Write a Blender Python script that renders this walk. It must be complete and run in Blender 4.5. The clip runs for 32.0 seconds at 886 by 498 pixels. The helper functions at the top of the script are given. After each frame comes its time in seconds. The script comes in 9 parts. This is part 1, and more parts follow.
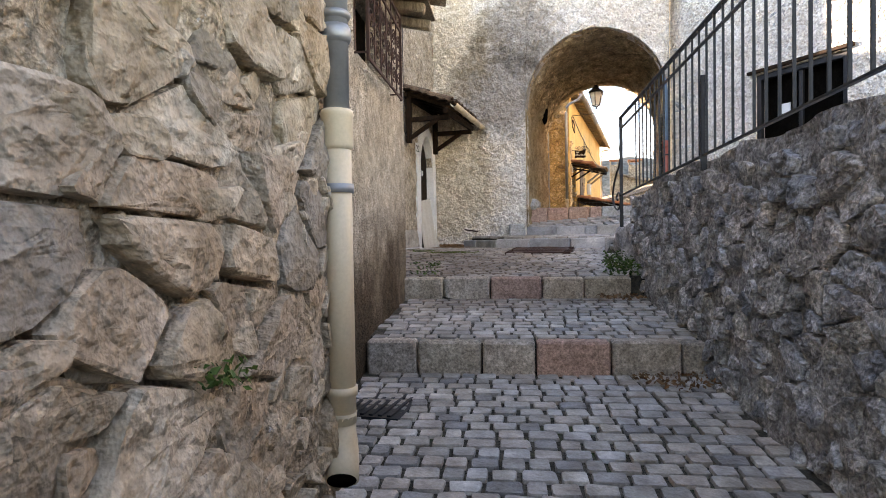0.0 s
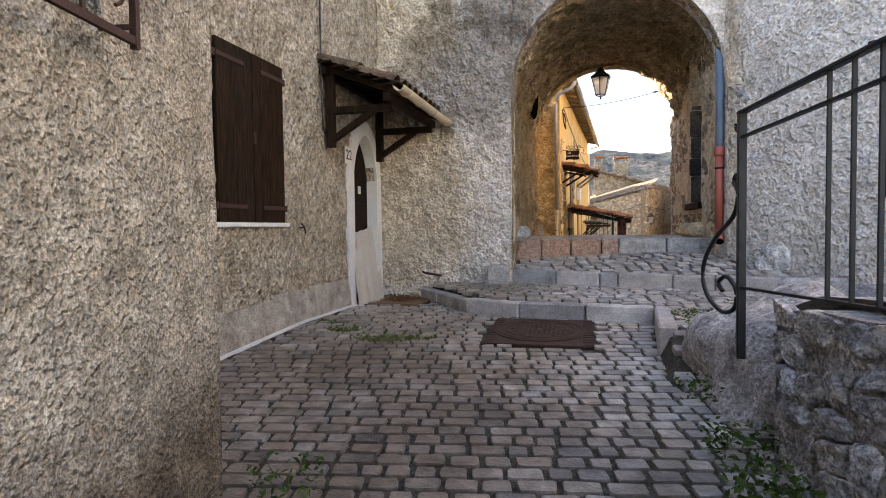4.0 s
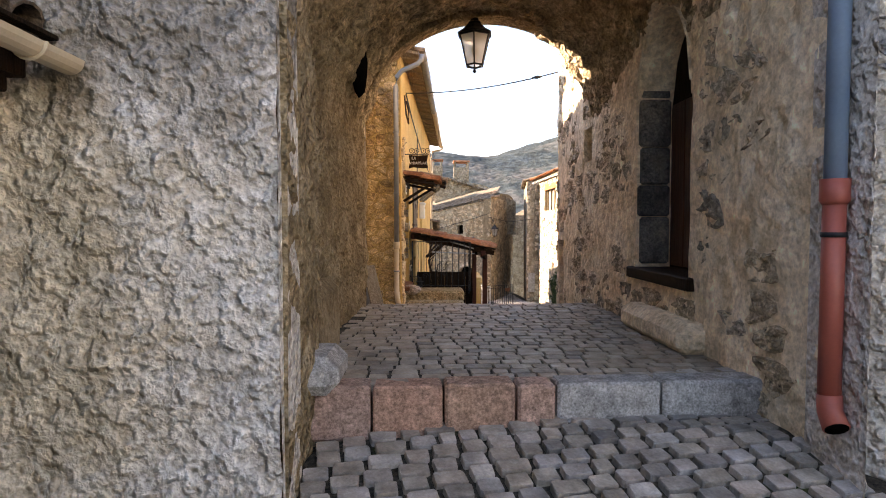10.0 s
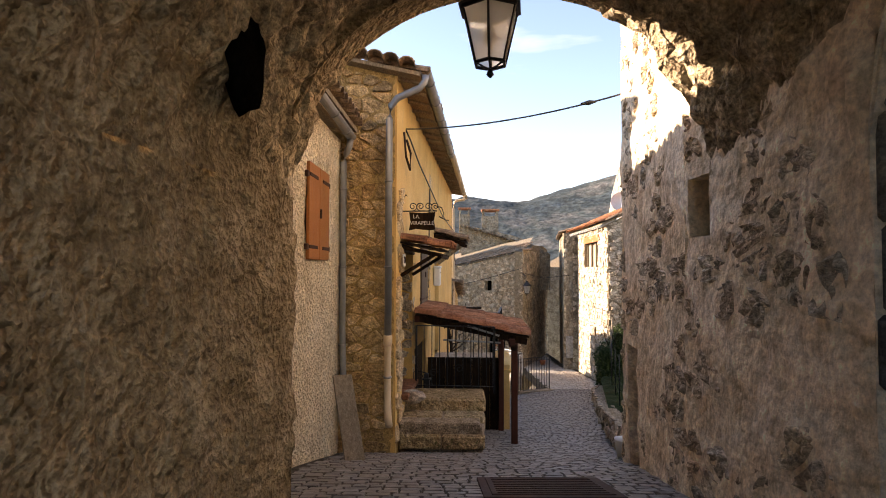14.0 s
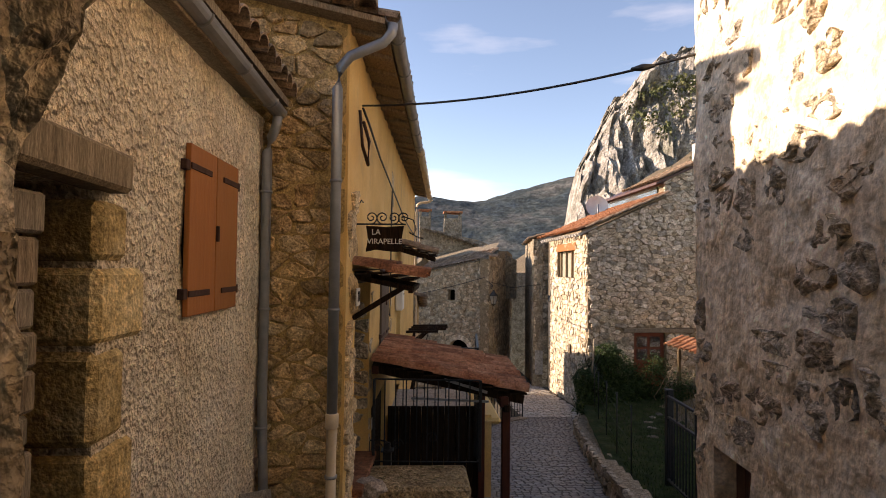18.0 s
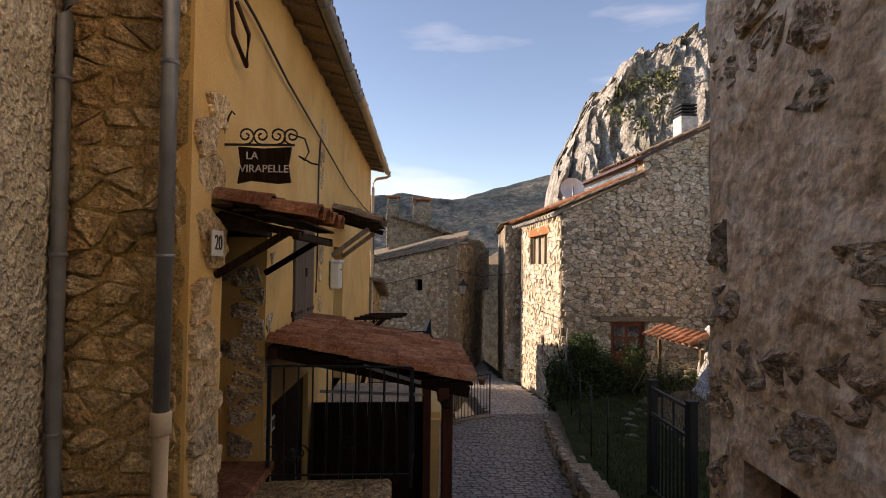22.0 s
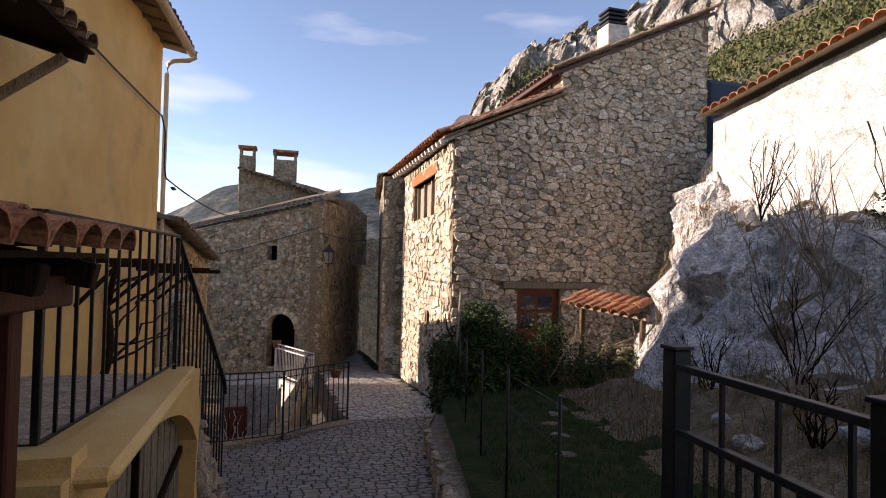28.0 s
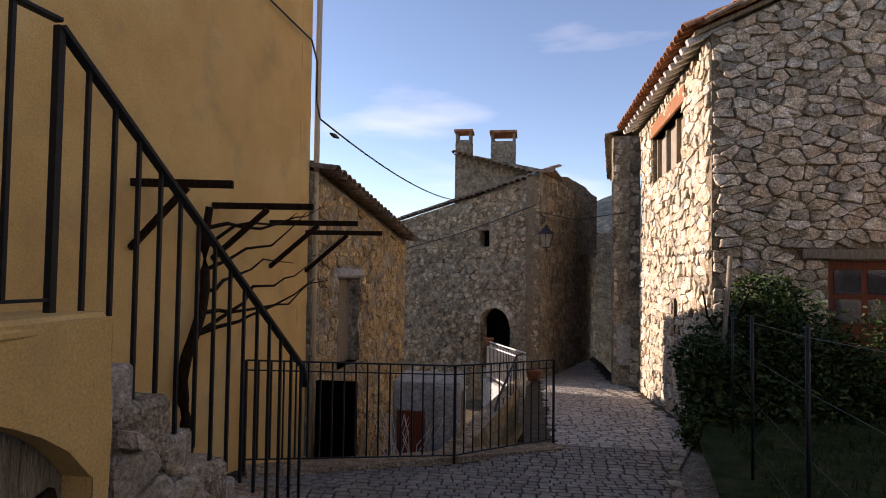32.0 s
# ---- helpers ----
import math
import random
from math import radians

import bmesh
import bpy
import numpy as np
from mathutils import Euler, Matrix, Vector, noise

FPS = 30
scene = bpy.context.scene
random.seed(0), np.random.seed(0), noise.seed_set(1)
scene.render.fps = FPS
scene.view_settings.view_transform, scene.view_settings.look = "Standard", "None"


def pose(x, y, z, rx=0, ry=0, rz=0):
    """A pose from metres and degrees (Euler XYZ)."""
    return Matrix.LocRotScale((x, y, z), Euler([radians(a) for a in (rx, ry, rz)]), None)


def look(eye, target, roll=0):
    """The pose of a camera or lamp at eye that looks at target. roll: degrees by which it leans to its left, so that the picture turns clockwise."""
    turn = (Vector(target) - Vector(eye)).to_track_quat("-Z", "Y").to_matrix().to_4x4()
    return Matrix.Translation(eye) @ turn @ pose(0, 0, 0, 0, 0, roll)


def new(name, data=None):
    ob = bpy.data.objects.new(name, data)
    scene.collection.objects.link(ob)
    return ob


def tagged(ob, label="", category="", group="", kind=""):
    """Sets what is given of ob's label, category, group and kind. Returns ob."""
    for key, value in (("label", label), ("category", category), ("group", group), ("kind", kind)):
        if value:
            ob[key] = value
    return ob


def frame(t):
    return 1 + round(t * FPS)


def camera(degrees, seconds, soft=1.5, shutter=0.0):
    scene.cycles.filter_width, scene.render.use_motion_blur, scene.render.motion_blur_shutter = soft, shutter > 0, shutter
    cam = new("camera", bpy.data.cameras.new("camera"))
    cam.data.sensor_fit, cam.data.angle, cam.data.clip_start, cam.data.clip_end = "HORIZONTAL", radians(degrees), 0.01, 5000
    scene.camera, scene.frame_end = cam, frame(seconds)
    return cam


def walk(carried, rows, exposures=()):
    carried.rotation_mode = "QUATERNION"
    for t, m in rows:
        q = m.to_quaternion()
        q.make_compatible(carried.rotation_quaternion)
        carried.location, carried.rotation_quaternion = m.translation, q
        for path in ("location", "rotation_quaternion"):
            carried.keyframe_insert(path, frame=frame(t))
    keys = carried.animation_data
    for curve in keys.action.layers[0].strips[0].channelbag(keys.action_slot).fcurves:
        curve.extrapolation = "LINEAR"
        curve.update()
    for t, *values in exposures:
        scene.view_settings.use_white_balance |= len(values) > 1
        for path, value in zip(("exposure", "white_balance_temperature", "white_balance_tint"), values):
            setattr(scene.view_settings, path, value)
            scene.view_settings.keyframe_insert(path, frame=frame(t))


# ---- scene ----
cam = camera(75.2, 32.0, 1.0)
METRES, EYE, TILT, LEAN, TURN = 25.0, 1.18, 0.0, 0.0, 17.2
ROWS = [
    (0.0, 0.0, 0.0, 0.0, -0.02, -1.26, 0.94),
    (0.5, 0.006, 0.0157, 0.0065, -1.65, -1.53, 0.79),
    (1.0, 0.0077, 0.0297, 0.0102, -1.3, -1.59, 0.86),
    (1.5, 0.0072, 0.0502, 0.0137, -1.19, -1.88, 0.8),
    (2.0, 0.0098, 0.0706, 0.0151, -1.33, -1.97, 0.71),
    (2.5, 0.0117, 0.0886, 0.0257, -1.37, -2.02, 0.77),
    (4.5, 0.0175, 0.1641, 0.032, -3.78, -2.25, 0.62),
    (5.0, 0.0194, 0.1847, 0.0384, -6.2, -2.29, 0.45),
    (5.5, 0.0234, 0.2027, 0.0411, -7.05, -2.24, 0.39),
    (6.0, 0.0276, 0.2209, 0.0431, -7.05, -2.23, 0.41),
    (6.5, 0.0297, 0.2383, 0.0468, -7.02, -2.25, 0.36),
    (7.0, 0.0345, 0.2522, 0.0533, -8.99, -2.17, 0.24),
    (7.5, 0.0402, 0.2647, 0.0564, -8.98, -2.2, 0.24),
    (8.0, 0.0432, 0.2809, 0.0557, -9.17, -2.23, 0.21),
    (8.5, 0.0451, 0.2959, 0.0575, -11.64, -2.38, 0.11),
    (9.0, 0.0502, 0.3128, 0.0592, -13.02, -2.54, 0.08),
    (9.5, 0.0536, 0.3284, 0.0588, -14.23, -2.56, 0.13),
    (10.0, 0.0599, 0.3436, 0.0589, -18.79, -2.5, 0.06),
    (10.5, 0.0704, 0.357, 0.0602, -20.16, 1.56, -0.01),
    (11.0, 0.0771, 0.3685, 0.0607, -20.2, 1.91, -0.01),
    (11.5, 0.082, 0.3848, 0.0614, -19.72, 1.78, 0.08),
    (12.0, 0.0877, 0.4003, 0.0667, -19.23, 1.77, 0.02),
    (12.5, 0.0945, 0.4159, 0.0693, -18.29, 1.73, 0.04),
    (13.0, 0.0999, 0.4342, 0.0713, -17.43, 1.62, 0.05),
    (13.5, 0.1041, 0.4458, 0.076, -17.29, 1.82, -0.1),
    (14.0, 0.1096, 0.4567, 0.0801, -15.63, 1.94, -0.2),
    (14.5, 0.1103, 0.4691, 0.0808, -12.21, 2.12, -0.15),
    (16.5, 0.1196, 0.521, 0.094, -12.03, 1.8, -0.62),
    (17.0, 0.1235, 0.5336, 0.0935, -14.26, 1.85, -0.7),
    (17.5, 0.1288, 0.5432, 0.0951, -15.18, 1.84, -0.67),
    (18.0, 0.1296, 0.5511, 0.0955, -20.03, 1.87, -0.66),
    (18.5, 0.1294, 0.5552, 0.0952, -24.35, 1.91, -0.7),
    (19.0, 0.1298, 0.5562, 0.0951, -25.93, 2.12, -0.57),
    (19.5, 0.1321, 0.5589, 0.0935, -27.93, 1.88, -0.52),
    (20.0, 0.1411, 0.567, 0.0931, -28.21, 1.79, -0.54),
    (20.5, 0.149, 0.574, 0.093, -27.53, 1.76, -0.53),
    (21.0, 0.155, 0.585, 0.0909, -25.81, 1.69, -0.56),
    (21.5, 0.1611, 0.5933, 0.087, -24.54, 1.7, -0.61),
    (22.0, 0.1712, 0.6041, 0.0793, -22.14, 1.69, -0.67),
    (22.5, 0.1803, 0.616, 0.0751, -21.69, 1.65, -0.75),
    (23.0, 0.1915, 0.6294, 0.0693, -20.33, 1.6, -0.91),
    (23.5, 0.2001, 0.642, 0.0655, -17.96, 1.56, -0.91),
    (24.0, 0.2079, 0.6544, 0.0578, -17.75, 1.78, -0.94),
    (24.5, 0.2167, 0.6687, 0.0546, -17.93, 1.73, -0.97),
    (26.5, 0.2459, 0.7288, 0.0454, -24.0, 1.4, -1.21),
    (27.0, 0.2572, 0.7437, 0.0399, -24.39, 1.45, -1.12),
    (27.5, 0.2676, 0.7566, 0.0384, -29.53, 1.33, -1.25),
    (28.0, 0.2809, 0.768, 0.0373, -32.85, 1.44, -1.3),
    (28.5, 0.2897, 0.7771, 0.0369, -32.79, 1.6, -1.25),
    (29.0, 0.3001, 0.7903, 0.0344, -33.36, 1.33, -1.17),
    (29.5, 0.3143, 0.8035, 0.026, -28.94, 1.29, -1.01),
    (30.0, 0.3279, 0.8214, 0.0231, -22.02, 1.43, -0.77),
    (30.5, 0.3376, 0.8368, 0.0217, -16.52, 1.66, -0.69),
    (31.0, 0.3435, 0.85, 0.0199, -9.12, 1.99, -0.53),
    (31.5, 0.3455, 0.8608, 0.0176, -9.12, 2.14, -0.68),
    (32.0, 0.351, 0.8771, 0.009, -9.1, 2.07, -0.77),
]
EXPO = [(0.0, 3.15, 9900, 23), (2.5, 3.0, 9700, 22), (5.0, 2.75, 9600, 25), (8.0, 2.7, 9600, 25), (10.0, 2.65, 9600, 25), (12.0, 2.65, 10400, 25), (13.0, 2.6, 9900, 25), (14.0, 2.05, 9500, 25), (16.5, 1.45, 9200, 25), (20.0, 1.05, 9200, 25), (22.0, 1.0, 9000, 25), (24.0, 1.2, 9000, 26), (28.0, 1.05, 8200, 26), (32.0, 0.9, 8000, 26)]
walk(cam, [(t, pose(0, 0, EYE, TILT, LEAN, TURN) @ pose(METRES * x, METRES * y, METRES * z, 90 + pitch, roll, yaw)) for t, x, y, z, yaw, pitch, roll in ROWS], EXPO)

# ---- world, sun, exposure ----
SUN = Vector((-1.0, 0.29, 0.31)).normalized()
world = bpy.data.worlds.new("sky")
scene.world = world
world.use_nodes = True
wn = world.node_tree
sky = wn.nodes.new("ShaderNodeTexSky")
sky.sky_type, sky.sun_disc = "NISHITA", False
sky.sun_elevation = math.asin(SUN.z)
sky.sun_rotation = math.atan2(SUN.x, SUN.y)
sky.altitude, sky.air_density, sky.dust_density, sky.ozone_density = 1600, 1.0, 0.2, 3.2
clouds = wn.nodes.new("ShaderNodeTexNoise")
clouds.inputs["Scale"].default_value, clouds.inputs["Detail"].default_value = 2.2, 8
wcoord = wn.nodes.new("ShaderNodeTexCoord")
wmap = wn.nodes.new("ShaderNodeMapping")
wmap.inputs["Scale"].default_value = (1.0, 1.4, 5.0)
wn.links.new(wcoord.outputs["Generated"], wmap.inputs["Vector"])
wn.links.new(wmap.outputs["Vector"], clouds.inputs["Vector"])
cramp = wn.nodes.new("ShaderNodeValToRGB")
cramp.color_ramp.elements[0].position, cramp.color_ramp.elements[1].position = 0.54, 0.92
cramp.color_ramp.elements[0].color, cramp.color_ramp.elements[1].color = (0, 0, 0, 1), (0.5, 0.5, 0.5, 1)
wn.links.new(clouds.outputs["Fac"], cramp.inputs["Fac"])
cmix = wn.nodes.new("ShaderNodeMixRGB")
cmix.inputs["Color2"].default_value = (6.6, 6.8, 7.2, 1)
wn.links.new(cramp.outputs["Color"], cmix.inputs["Fac"])
wn.links.new(sky.outputs["Color"], cmix.inputs["Color1"])
bg = wn.nodes["Background"]
wn.links.new(cmix.outputs["Color"], bg.inputs["Color"])
bg.inputs["Strength"].default_value = 0.145
sun_lamp = bpy.data.lights.new("sun", "SUN")
sun_lamp.energy, sun_lamp.angle, sun_lamp.color = 4.0, radians(0.53), (1.0, 0.992, 0.985)
new("sun", sun_lamp).matrix_world = look(SUN * 50, (0, 0, 0))


# ---- materials ----
def mat(name, cols, scale=6.0, bump=0.4, rough=0.9, fine=70.0, rnd=0.0, island=False, spots=None, stain=None, metal=0.0, dist=0.02, streak=(1, 1, 1), cells=None, lump=None, blots=(), calm=False):
    """A weathered surface: a colour ramp over noise at two scales, shade painted in crust hollows, spots, stains and
    fine relief.
    """
    m = bpy.data.materials.new(name)
    m.use_nodes = True
    t = m.node_tree
    L = t.links.new
    b = t.nodes["Principled BSDF"]
    b.inputs["Metallic"].default_value = metal
    b.inputs["Specular IOR Level"].default_value = 0.0 if name == "dark_interior" else 0.06 if name == "dark_wood" else 0.5 if "sett" in name and rough < 0.7 else 0.10 if rough > 0.8 else 0.22 if rough > 0.5 else 0.45
    geo = t.nodes.new("ShaderNodeNewGeometry")
    mp = t.nodes.new("ShaderNodeMapping")
    mp.inputs["Scale"].default_value = streak
    L(geo.outputs["Position"], mp.inputs["Vector"])
    vec = mp.outputs["Vector"]

    def noise_tex(sc, det=5.0, ro=0.6):
        n = t.nodes.new("ShaderNodeTexNoise")
        n.inputs["Scale"].default_value, n.inputs["Detail"].default_value, n.inputs["Roughness"].default_value = sc, det, ro
        L(vec, n.inputs["Vector"])
        return n.outputs["Fac"]

    def ramp(fac, stops):
        r = t.nodes.new("ShaderNodeValToRGB")
        e = r.color_ramp.elements
        while len(e) < len(stops):
            e.new(0.5)
        for k, (p, c) in zip(e, stops):
            k.position = p
            k.color = (*c, 1) if len(c) == 3 else c
        L(fac, r.inputs["Fac"])
        return r.outputs["Color"]

    def mix(fac, a, c, kind="MIX"):
        x = t.nodes.new("ShaderNodeMixRGB")
        x.blend_type = kind
        for s, v in (("Fac", fac), ("Color1", a), ("Color2", c)):
            if isinstance(v, (int, float)):
                x.inputs[s].default_value = v
            elif isinstance(v, tuple):
                x.inputs[s].default_value = (*v, 1)
            else:
                L(v, x.inputs[s])
        return x.outputs["Color"]

    grit = 0.40 if calm else 0.74 if rough > 0.8 else 0.28 if rough > 0.55 else 0.10
    n1, n2 = noise_tex(scale), noise_tex(fine, 6.0, 0.72)
    k = len(cols)
    col = ramp(n1, [(0.28 + 0.44 * i / max(1, k - 1), c) for i, c in enumerate(cols)])
    grain = ramp(n2, [(0.30, (1 - grit,) * 3), (0.70, (1 + grit * 0.88,) * 3)])
    col = mix(0.85, col, grain, "MULTIPLY")
    if rough > 0.8:
        col = mix(0.35 if calm else 0.9, col, ramp(noise_tex(scale * 3.7, 5.0, 0.7), [(0.32, (0.56, 0.55, 0.53)), (0.66, (1.36, 1.36, 1.36))]), "MULTIPLY")
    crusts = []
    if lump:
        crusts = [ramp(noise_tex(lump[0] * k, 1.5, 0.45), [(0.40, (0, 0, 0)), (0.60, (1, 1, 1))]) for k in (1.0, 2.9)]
        # crust hollows are darkened in the colour too, painting their small shadows
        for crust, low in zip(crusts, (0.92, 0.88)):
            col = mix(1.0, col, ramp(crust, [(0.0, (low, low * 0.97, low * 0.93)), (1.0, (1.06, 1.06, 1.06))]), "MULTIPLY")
    if spots:
        amount, colour, sc = spots
        f = ramp(noise_tex(sc, 4.0, 0.7), [(amount, (0, 0, 0)), (min(1, amount + 0.07), (1, 1, 1))])
        col = mix(f, col, colour)
    if stain:
        amount, colour, sc = stain
        f = ramp(noise_tex(sc, 6.0, 0.6), [(amount, (0, 0, 0)), (min(1, amount + 0.25), (0.8, 0.8, 0.8))])
        col = mix(f, col, colour)
    if rnd:
        if island:
            r = geo.outputs["Random Per Island"]
        else:
            r = t.nodes.new("ShaderNodeObjectInfo").outputs["Random"]
        v = ramp(r, [(0, ((1 - rnd) * 0.98, 1 - rnd, (1 - rnd) * 1.03)), (0.3, (1.0, 0.95, 0.86)), (0.55, (1.06, 0.96, 0.88)), (0.8, (1.0, 1.01, 1.02)), (1, (1 + rnd * 0.8, 1 + rnd * 0.72, 1 + rnd * 0.55))])
        col = mix(1.0, col, v, "MULTIPLY")
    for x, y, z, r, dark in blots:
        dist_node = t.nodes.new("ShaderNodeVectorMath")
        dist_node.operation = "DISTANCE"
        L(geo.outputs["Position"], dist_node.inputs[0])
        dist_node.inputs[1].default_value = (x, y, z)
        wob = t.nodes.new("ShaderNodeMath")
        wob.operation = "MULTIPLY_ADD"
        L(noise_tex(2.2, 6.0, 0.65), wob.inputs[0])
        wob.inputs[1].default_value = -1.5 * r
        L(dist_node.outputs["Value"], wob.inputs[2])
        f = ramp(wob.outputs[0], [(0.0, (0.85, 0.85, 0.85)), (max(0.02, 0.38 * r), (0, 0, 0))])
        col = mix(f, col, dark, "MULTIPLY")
    L(col, b.inputs["Base Color"])
    L(ramp(n2, [(0.2, (max(0, rough - 0.12),) * 3), (0.8, (min(1, rough + 0.1),) * 3)]), b.inputs["Roughness"])
    if bump:
        add = t.nodes.new("ShaderNodeMath")
        add.operation = "MULTIPLY_ADD"
        L(noise_tex(scale * 2.3, 4.0, 0.5), add.inputs[0])
        add.inputs[1].default_value = 0.8 if lump else 1.3
        fine_h = t.nodes.new("ShaderNodeMath")
        fine_h.operation = "MULTIPLY"
        fine_h.inputs[1].default_value = 0.40 if lump else 0.55
        L(noise_tex(fine, 2.5, 0.5), fine_h.inputs[0])
        L(fine_h.outputs[0], add.inputs[2])
        h = add.outputs[0]
        if cells:
            w = t.nodes.new("ShaderNodeTexVoronoi")
            w.feature, w.inputs["Scale"].default_value = "DISTANCE_TO_EDGE", cells
            L(vec, w.inputs["Vector"])
            mm = t.nodes.new("ShaderNodeMath")
            mm.operation = "MULTIPLY_ADD"
            mm.inputs[1].default_value = 2.5
            L(w.outputs["Distance"], mm.inputs[0])
            L(h, mm.inputs[2])
            h = mm.outputs[0]
        if lump:
            for crust, weight in ((crusts[0], lump[1]), (crusts[1], lump[1] * 0.24)):
                le = t.nodes.new("ShaderNodeMath")
                le.operation = "MULTIPLY_ADD"
                L(crust, le.inputs[0])
                le.inputs[1].default_value = weight
                L(h, le.inputs[2])
                h = le.outputs[0]
        bn = t.nodes.new("ShaderNodeBump")
        bn.inputs["Strength"].default_value, bn.inputs["Distance"].default_value = bump, dist
        L(h, bn.inputs["Height"])
        L(bn.outputs["Normal"], b.inputs["Normal"])
    return m


def frosted(name, tint):
    m = bpy.data.materials.new(name)
    m.use_nodes = True
    t = m.node_tree
    a, b, x = t.nodes.new("ShaderNodeBsdfTranslucent"), t.nodes.new("ShaderNodeBsdfTransparent"), t.nodes.new("ShaderNodeMixShader")
    a.inputs["Color"].default_value = (*tint, 1)
    b.inputs["Color"].default_value = (*tint, 1)
    x.inputs["Fac"].default_value = 0.5
    t.links.new(a.outputs[0], x.inputs[1])
    t.links.new(b.outputs[0], x.inputs[2])
    t.links.new(x.outputs[0], t.nodes["Material Output"].inputs["Surface"])
    return m


def clear_glass(name, tint=(0.9, 0.92, 0.92), rough=0.05):
    m = bpy.data.materials.new(name)
    m.use_nodes = True
    b = m.node_tree.nodes["Principled BSDF"]
    b.inputs["Base Color"].default_value = (*tint, 1)
    b.inputs["Roughness"].default_value = rough
    b.inputs["Transmission Weight"].default_value = 0.9
    return m


M_rubble = mat("rubble_stone", [(0.235, 0.175, 0.115), (0.385, 0.31, 0.23), (0.52, 0.445, 0.36)], 4, 1.0, 0.92, 40, 0.34, spots=(0.70, (0.20, 0.17, 0.14), 22), dist=0.04, calm=True)
M_rubble_dark = mat("rubble_dark", [(0.155, 0.158, 0.165), (0.34, 0.343, 0.35), (0.62, 0.62, 0.615)], 6, 1.0, 0.92, 50, 0.3, spots=(0.66, (0.56, 0.55, 0.52), 20), dist=0.035)
M_mortar = mat("earth_mortar", [(0.21, 0.155, 0.10), (0.34, 0.26, 0.18), (0.44, 0.36, 0.27)], 9, 1.0, 0.95, 45, spots=(0.63, (0.42, 0.38, 0.33), 30), dist=0.04)
M_mortar_dark = mat("dark_mortar", [(0.17, 0.16, 0.15), (0.32, 0.305, 0.29), (0.50, 0.48, 0.455)], 9, 1.0, 0.95, 45, spots=(0.61, (0.45, 0.44, 0.42), 34), dist=0.04)
M_house_stone = mat("house_stone", [(0.28, 0.23, 0.162), (0.55, 0.472, 0.367), (0.78, 0.702, 0.595)], 6, 0.9, 0.92, 50, 0.42, dist=0.02)
M_house_stone_j = mat("house_stone_joined", [(0.28, 0.23, 0.162), (0.55, 0.472, 0.367), (0.78, 0.702, 0.595)], 6, 0.9, 0.92, 50, 0.3, True, dist=0.02)
M_house_mortar = mat("house_mortar", [(0.17, 0.128, 0.082), (0.30, 0.235, 0.16)], 9, 0.9, 0.95, 45)
M_far_stone = mat("far_stone", [(0.17, 0.135, 0.09), (0.32, 0.265, 0.19), (0.46, 0.395, 0.30)], 3, 0.9, 0.93, 35, cells=5.0, dist=0.05)
M_tan_stone = mat("tan_stone", [(0.16, 0.125, 0.085), (0.38, 0.31, 0.225), (0.66, 0.57, 0.445)], 5, 0.9, 0.92, 45, 0.4, True, dist=0.025)
M_yellow_stone = mat("yellow_stone", [(0.29, 0.195, 0.09), (0.47, 0.335, 0.18), (0.64, 0.50, 0.31)], 4, 0.9, 0.92, 50, 0.42, dist=0.03)
M_yellow_mortar = mat("ochre_mortar", [(0.36, 0.24, 0.10), (0.50, 0.345, 0.15)], 5, 0.6, 0.95, 60)
M_ochre = mat("ochre_render", [(0.62, 0.365, 0.125), (0.71, 0.44, 0.16), (0.77, 0.52, 0.22)], 1.3, 0.4, 0.79, 90, stain=(0.54, (0.42, 0.28, 0.14), 1.9), spots=(0.68, (0.66, 0.50, 0.29), 1.7), dist=0.008)
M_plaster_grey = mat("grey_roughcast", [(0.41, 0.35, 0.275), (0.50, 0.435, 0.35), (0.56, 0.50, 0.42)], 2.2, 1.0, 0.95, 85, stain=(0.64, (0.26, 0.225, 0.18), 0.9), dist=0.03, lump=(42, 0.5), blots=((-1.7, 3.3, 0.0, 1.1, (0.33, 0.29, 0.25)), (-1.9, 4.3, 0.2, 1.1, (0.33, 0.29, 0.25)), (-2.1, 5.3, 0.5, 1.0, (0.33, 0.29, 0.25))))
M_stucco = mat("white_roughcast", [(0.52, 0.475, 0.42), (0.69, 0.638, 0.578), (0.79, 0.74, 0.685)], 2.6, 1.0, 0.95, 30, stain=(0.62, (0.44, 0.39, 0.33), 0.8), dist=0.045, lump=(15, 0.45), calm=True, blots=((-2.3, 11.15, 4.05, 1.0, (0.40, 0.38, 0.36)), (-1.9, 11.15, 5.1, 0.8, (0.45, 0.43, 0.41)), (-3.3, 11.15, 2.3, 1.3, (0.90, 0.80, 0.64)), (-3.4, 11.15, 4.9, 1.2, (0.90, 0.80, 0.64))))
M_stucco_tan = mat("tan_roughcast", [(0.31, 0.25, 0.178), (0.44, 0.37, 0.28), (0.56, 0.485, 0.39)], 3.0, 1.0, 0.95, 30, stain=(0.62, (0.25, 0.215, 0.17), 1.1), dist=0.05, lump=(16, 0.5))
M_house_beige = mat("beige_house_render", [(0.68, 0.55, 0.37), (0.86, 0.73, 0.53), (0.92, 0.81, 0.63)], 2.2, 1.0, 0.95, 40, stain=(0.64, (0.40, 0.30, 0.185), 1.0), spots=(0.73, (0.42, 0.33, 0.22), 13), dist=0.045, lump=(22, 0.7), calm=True)
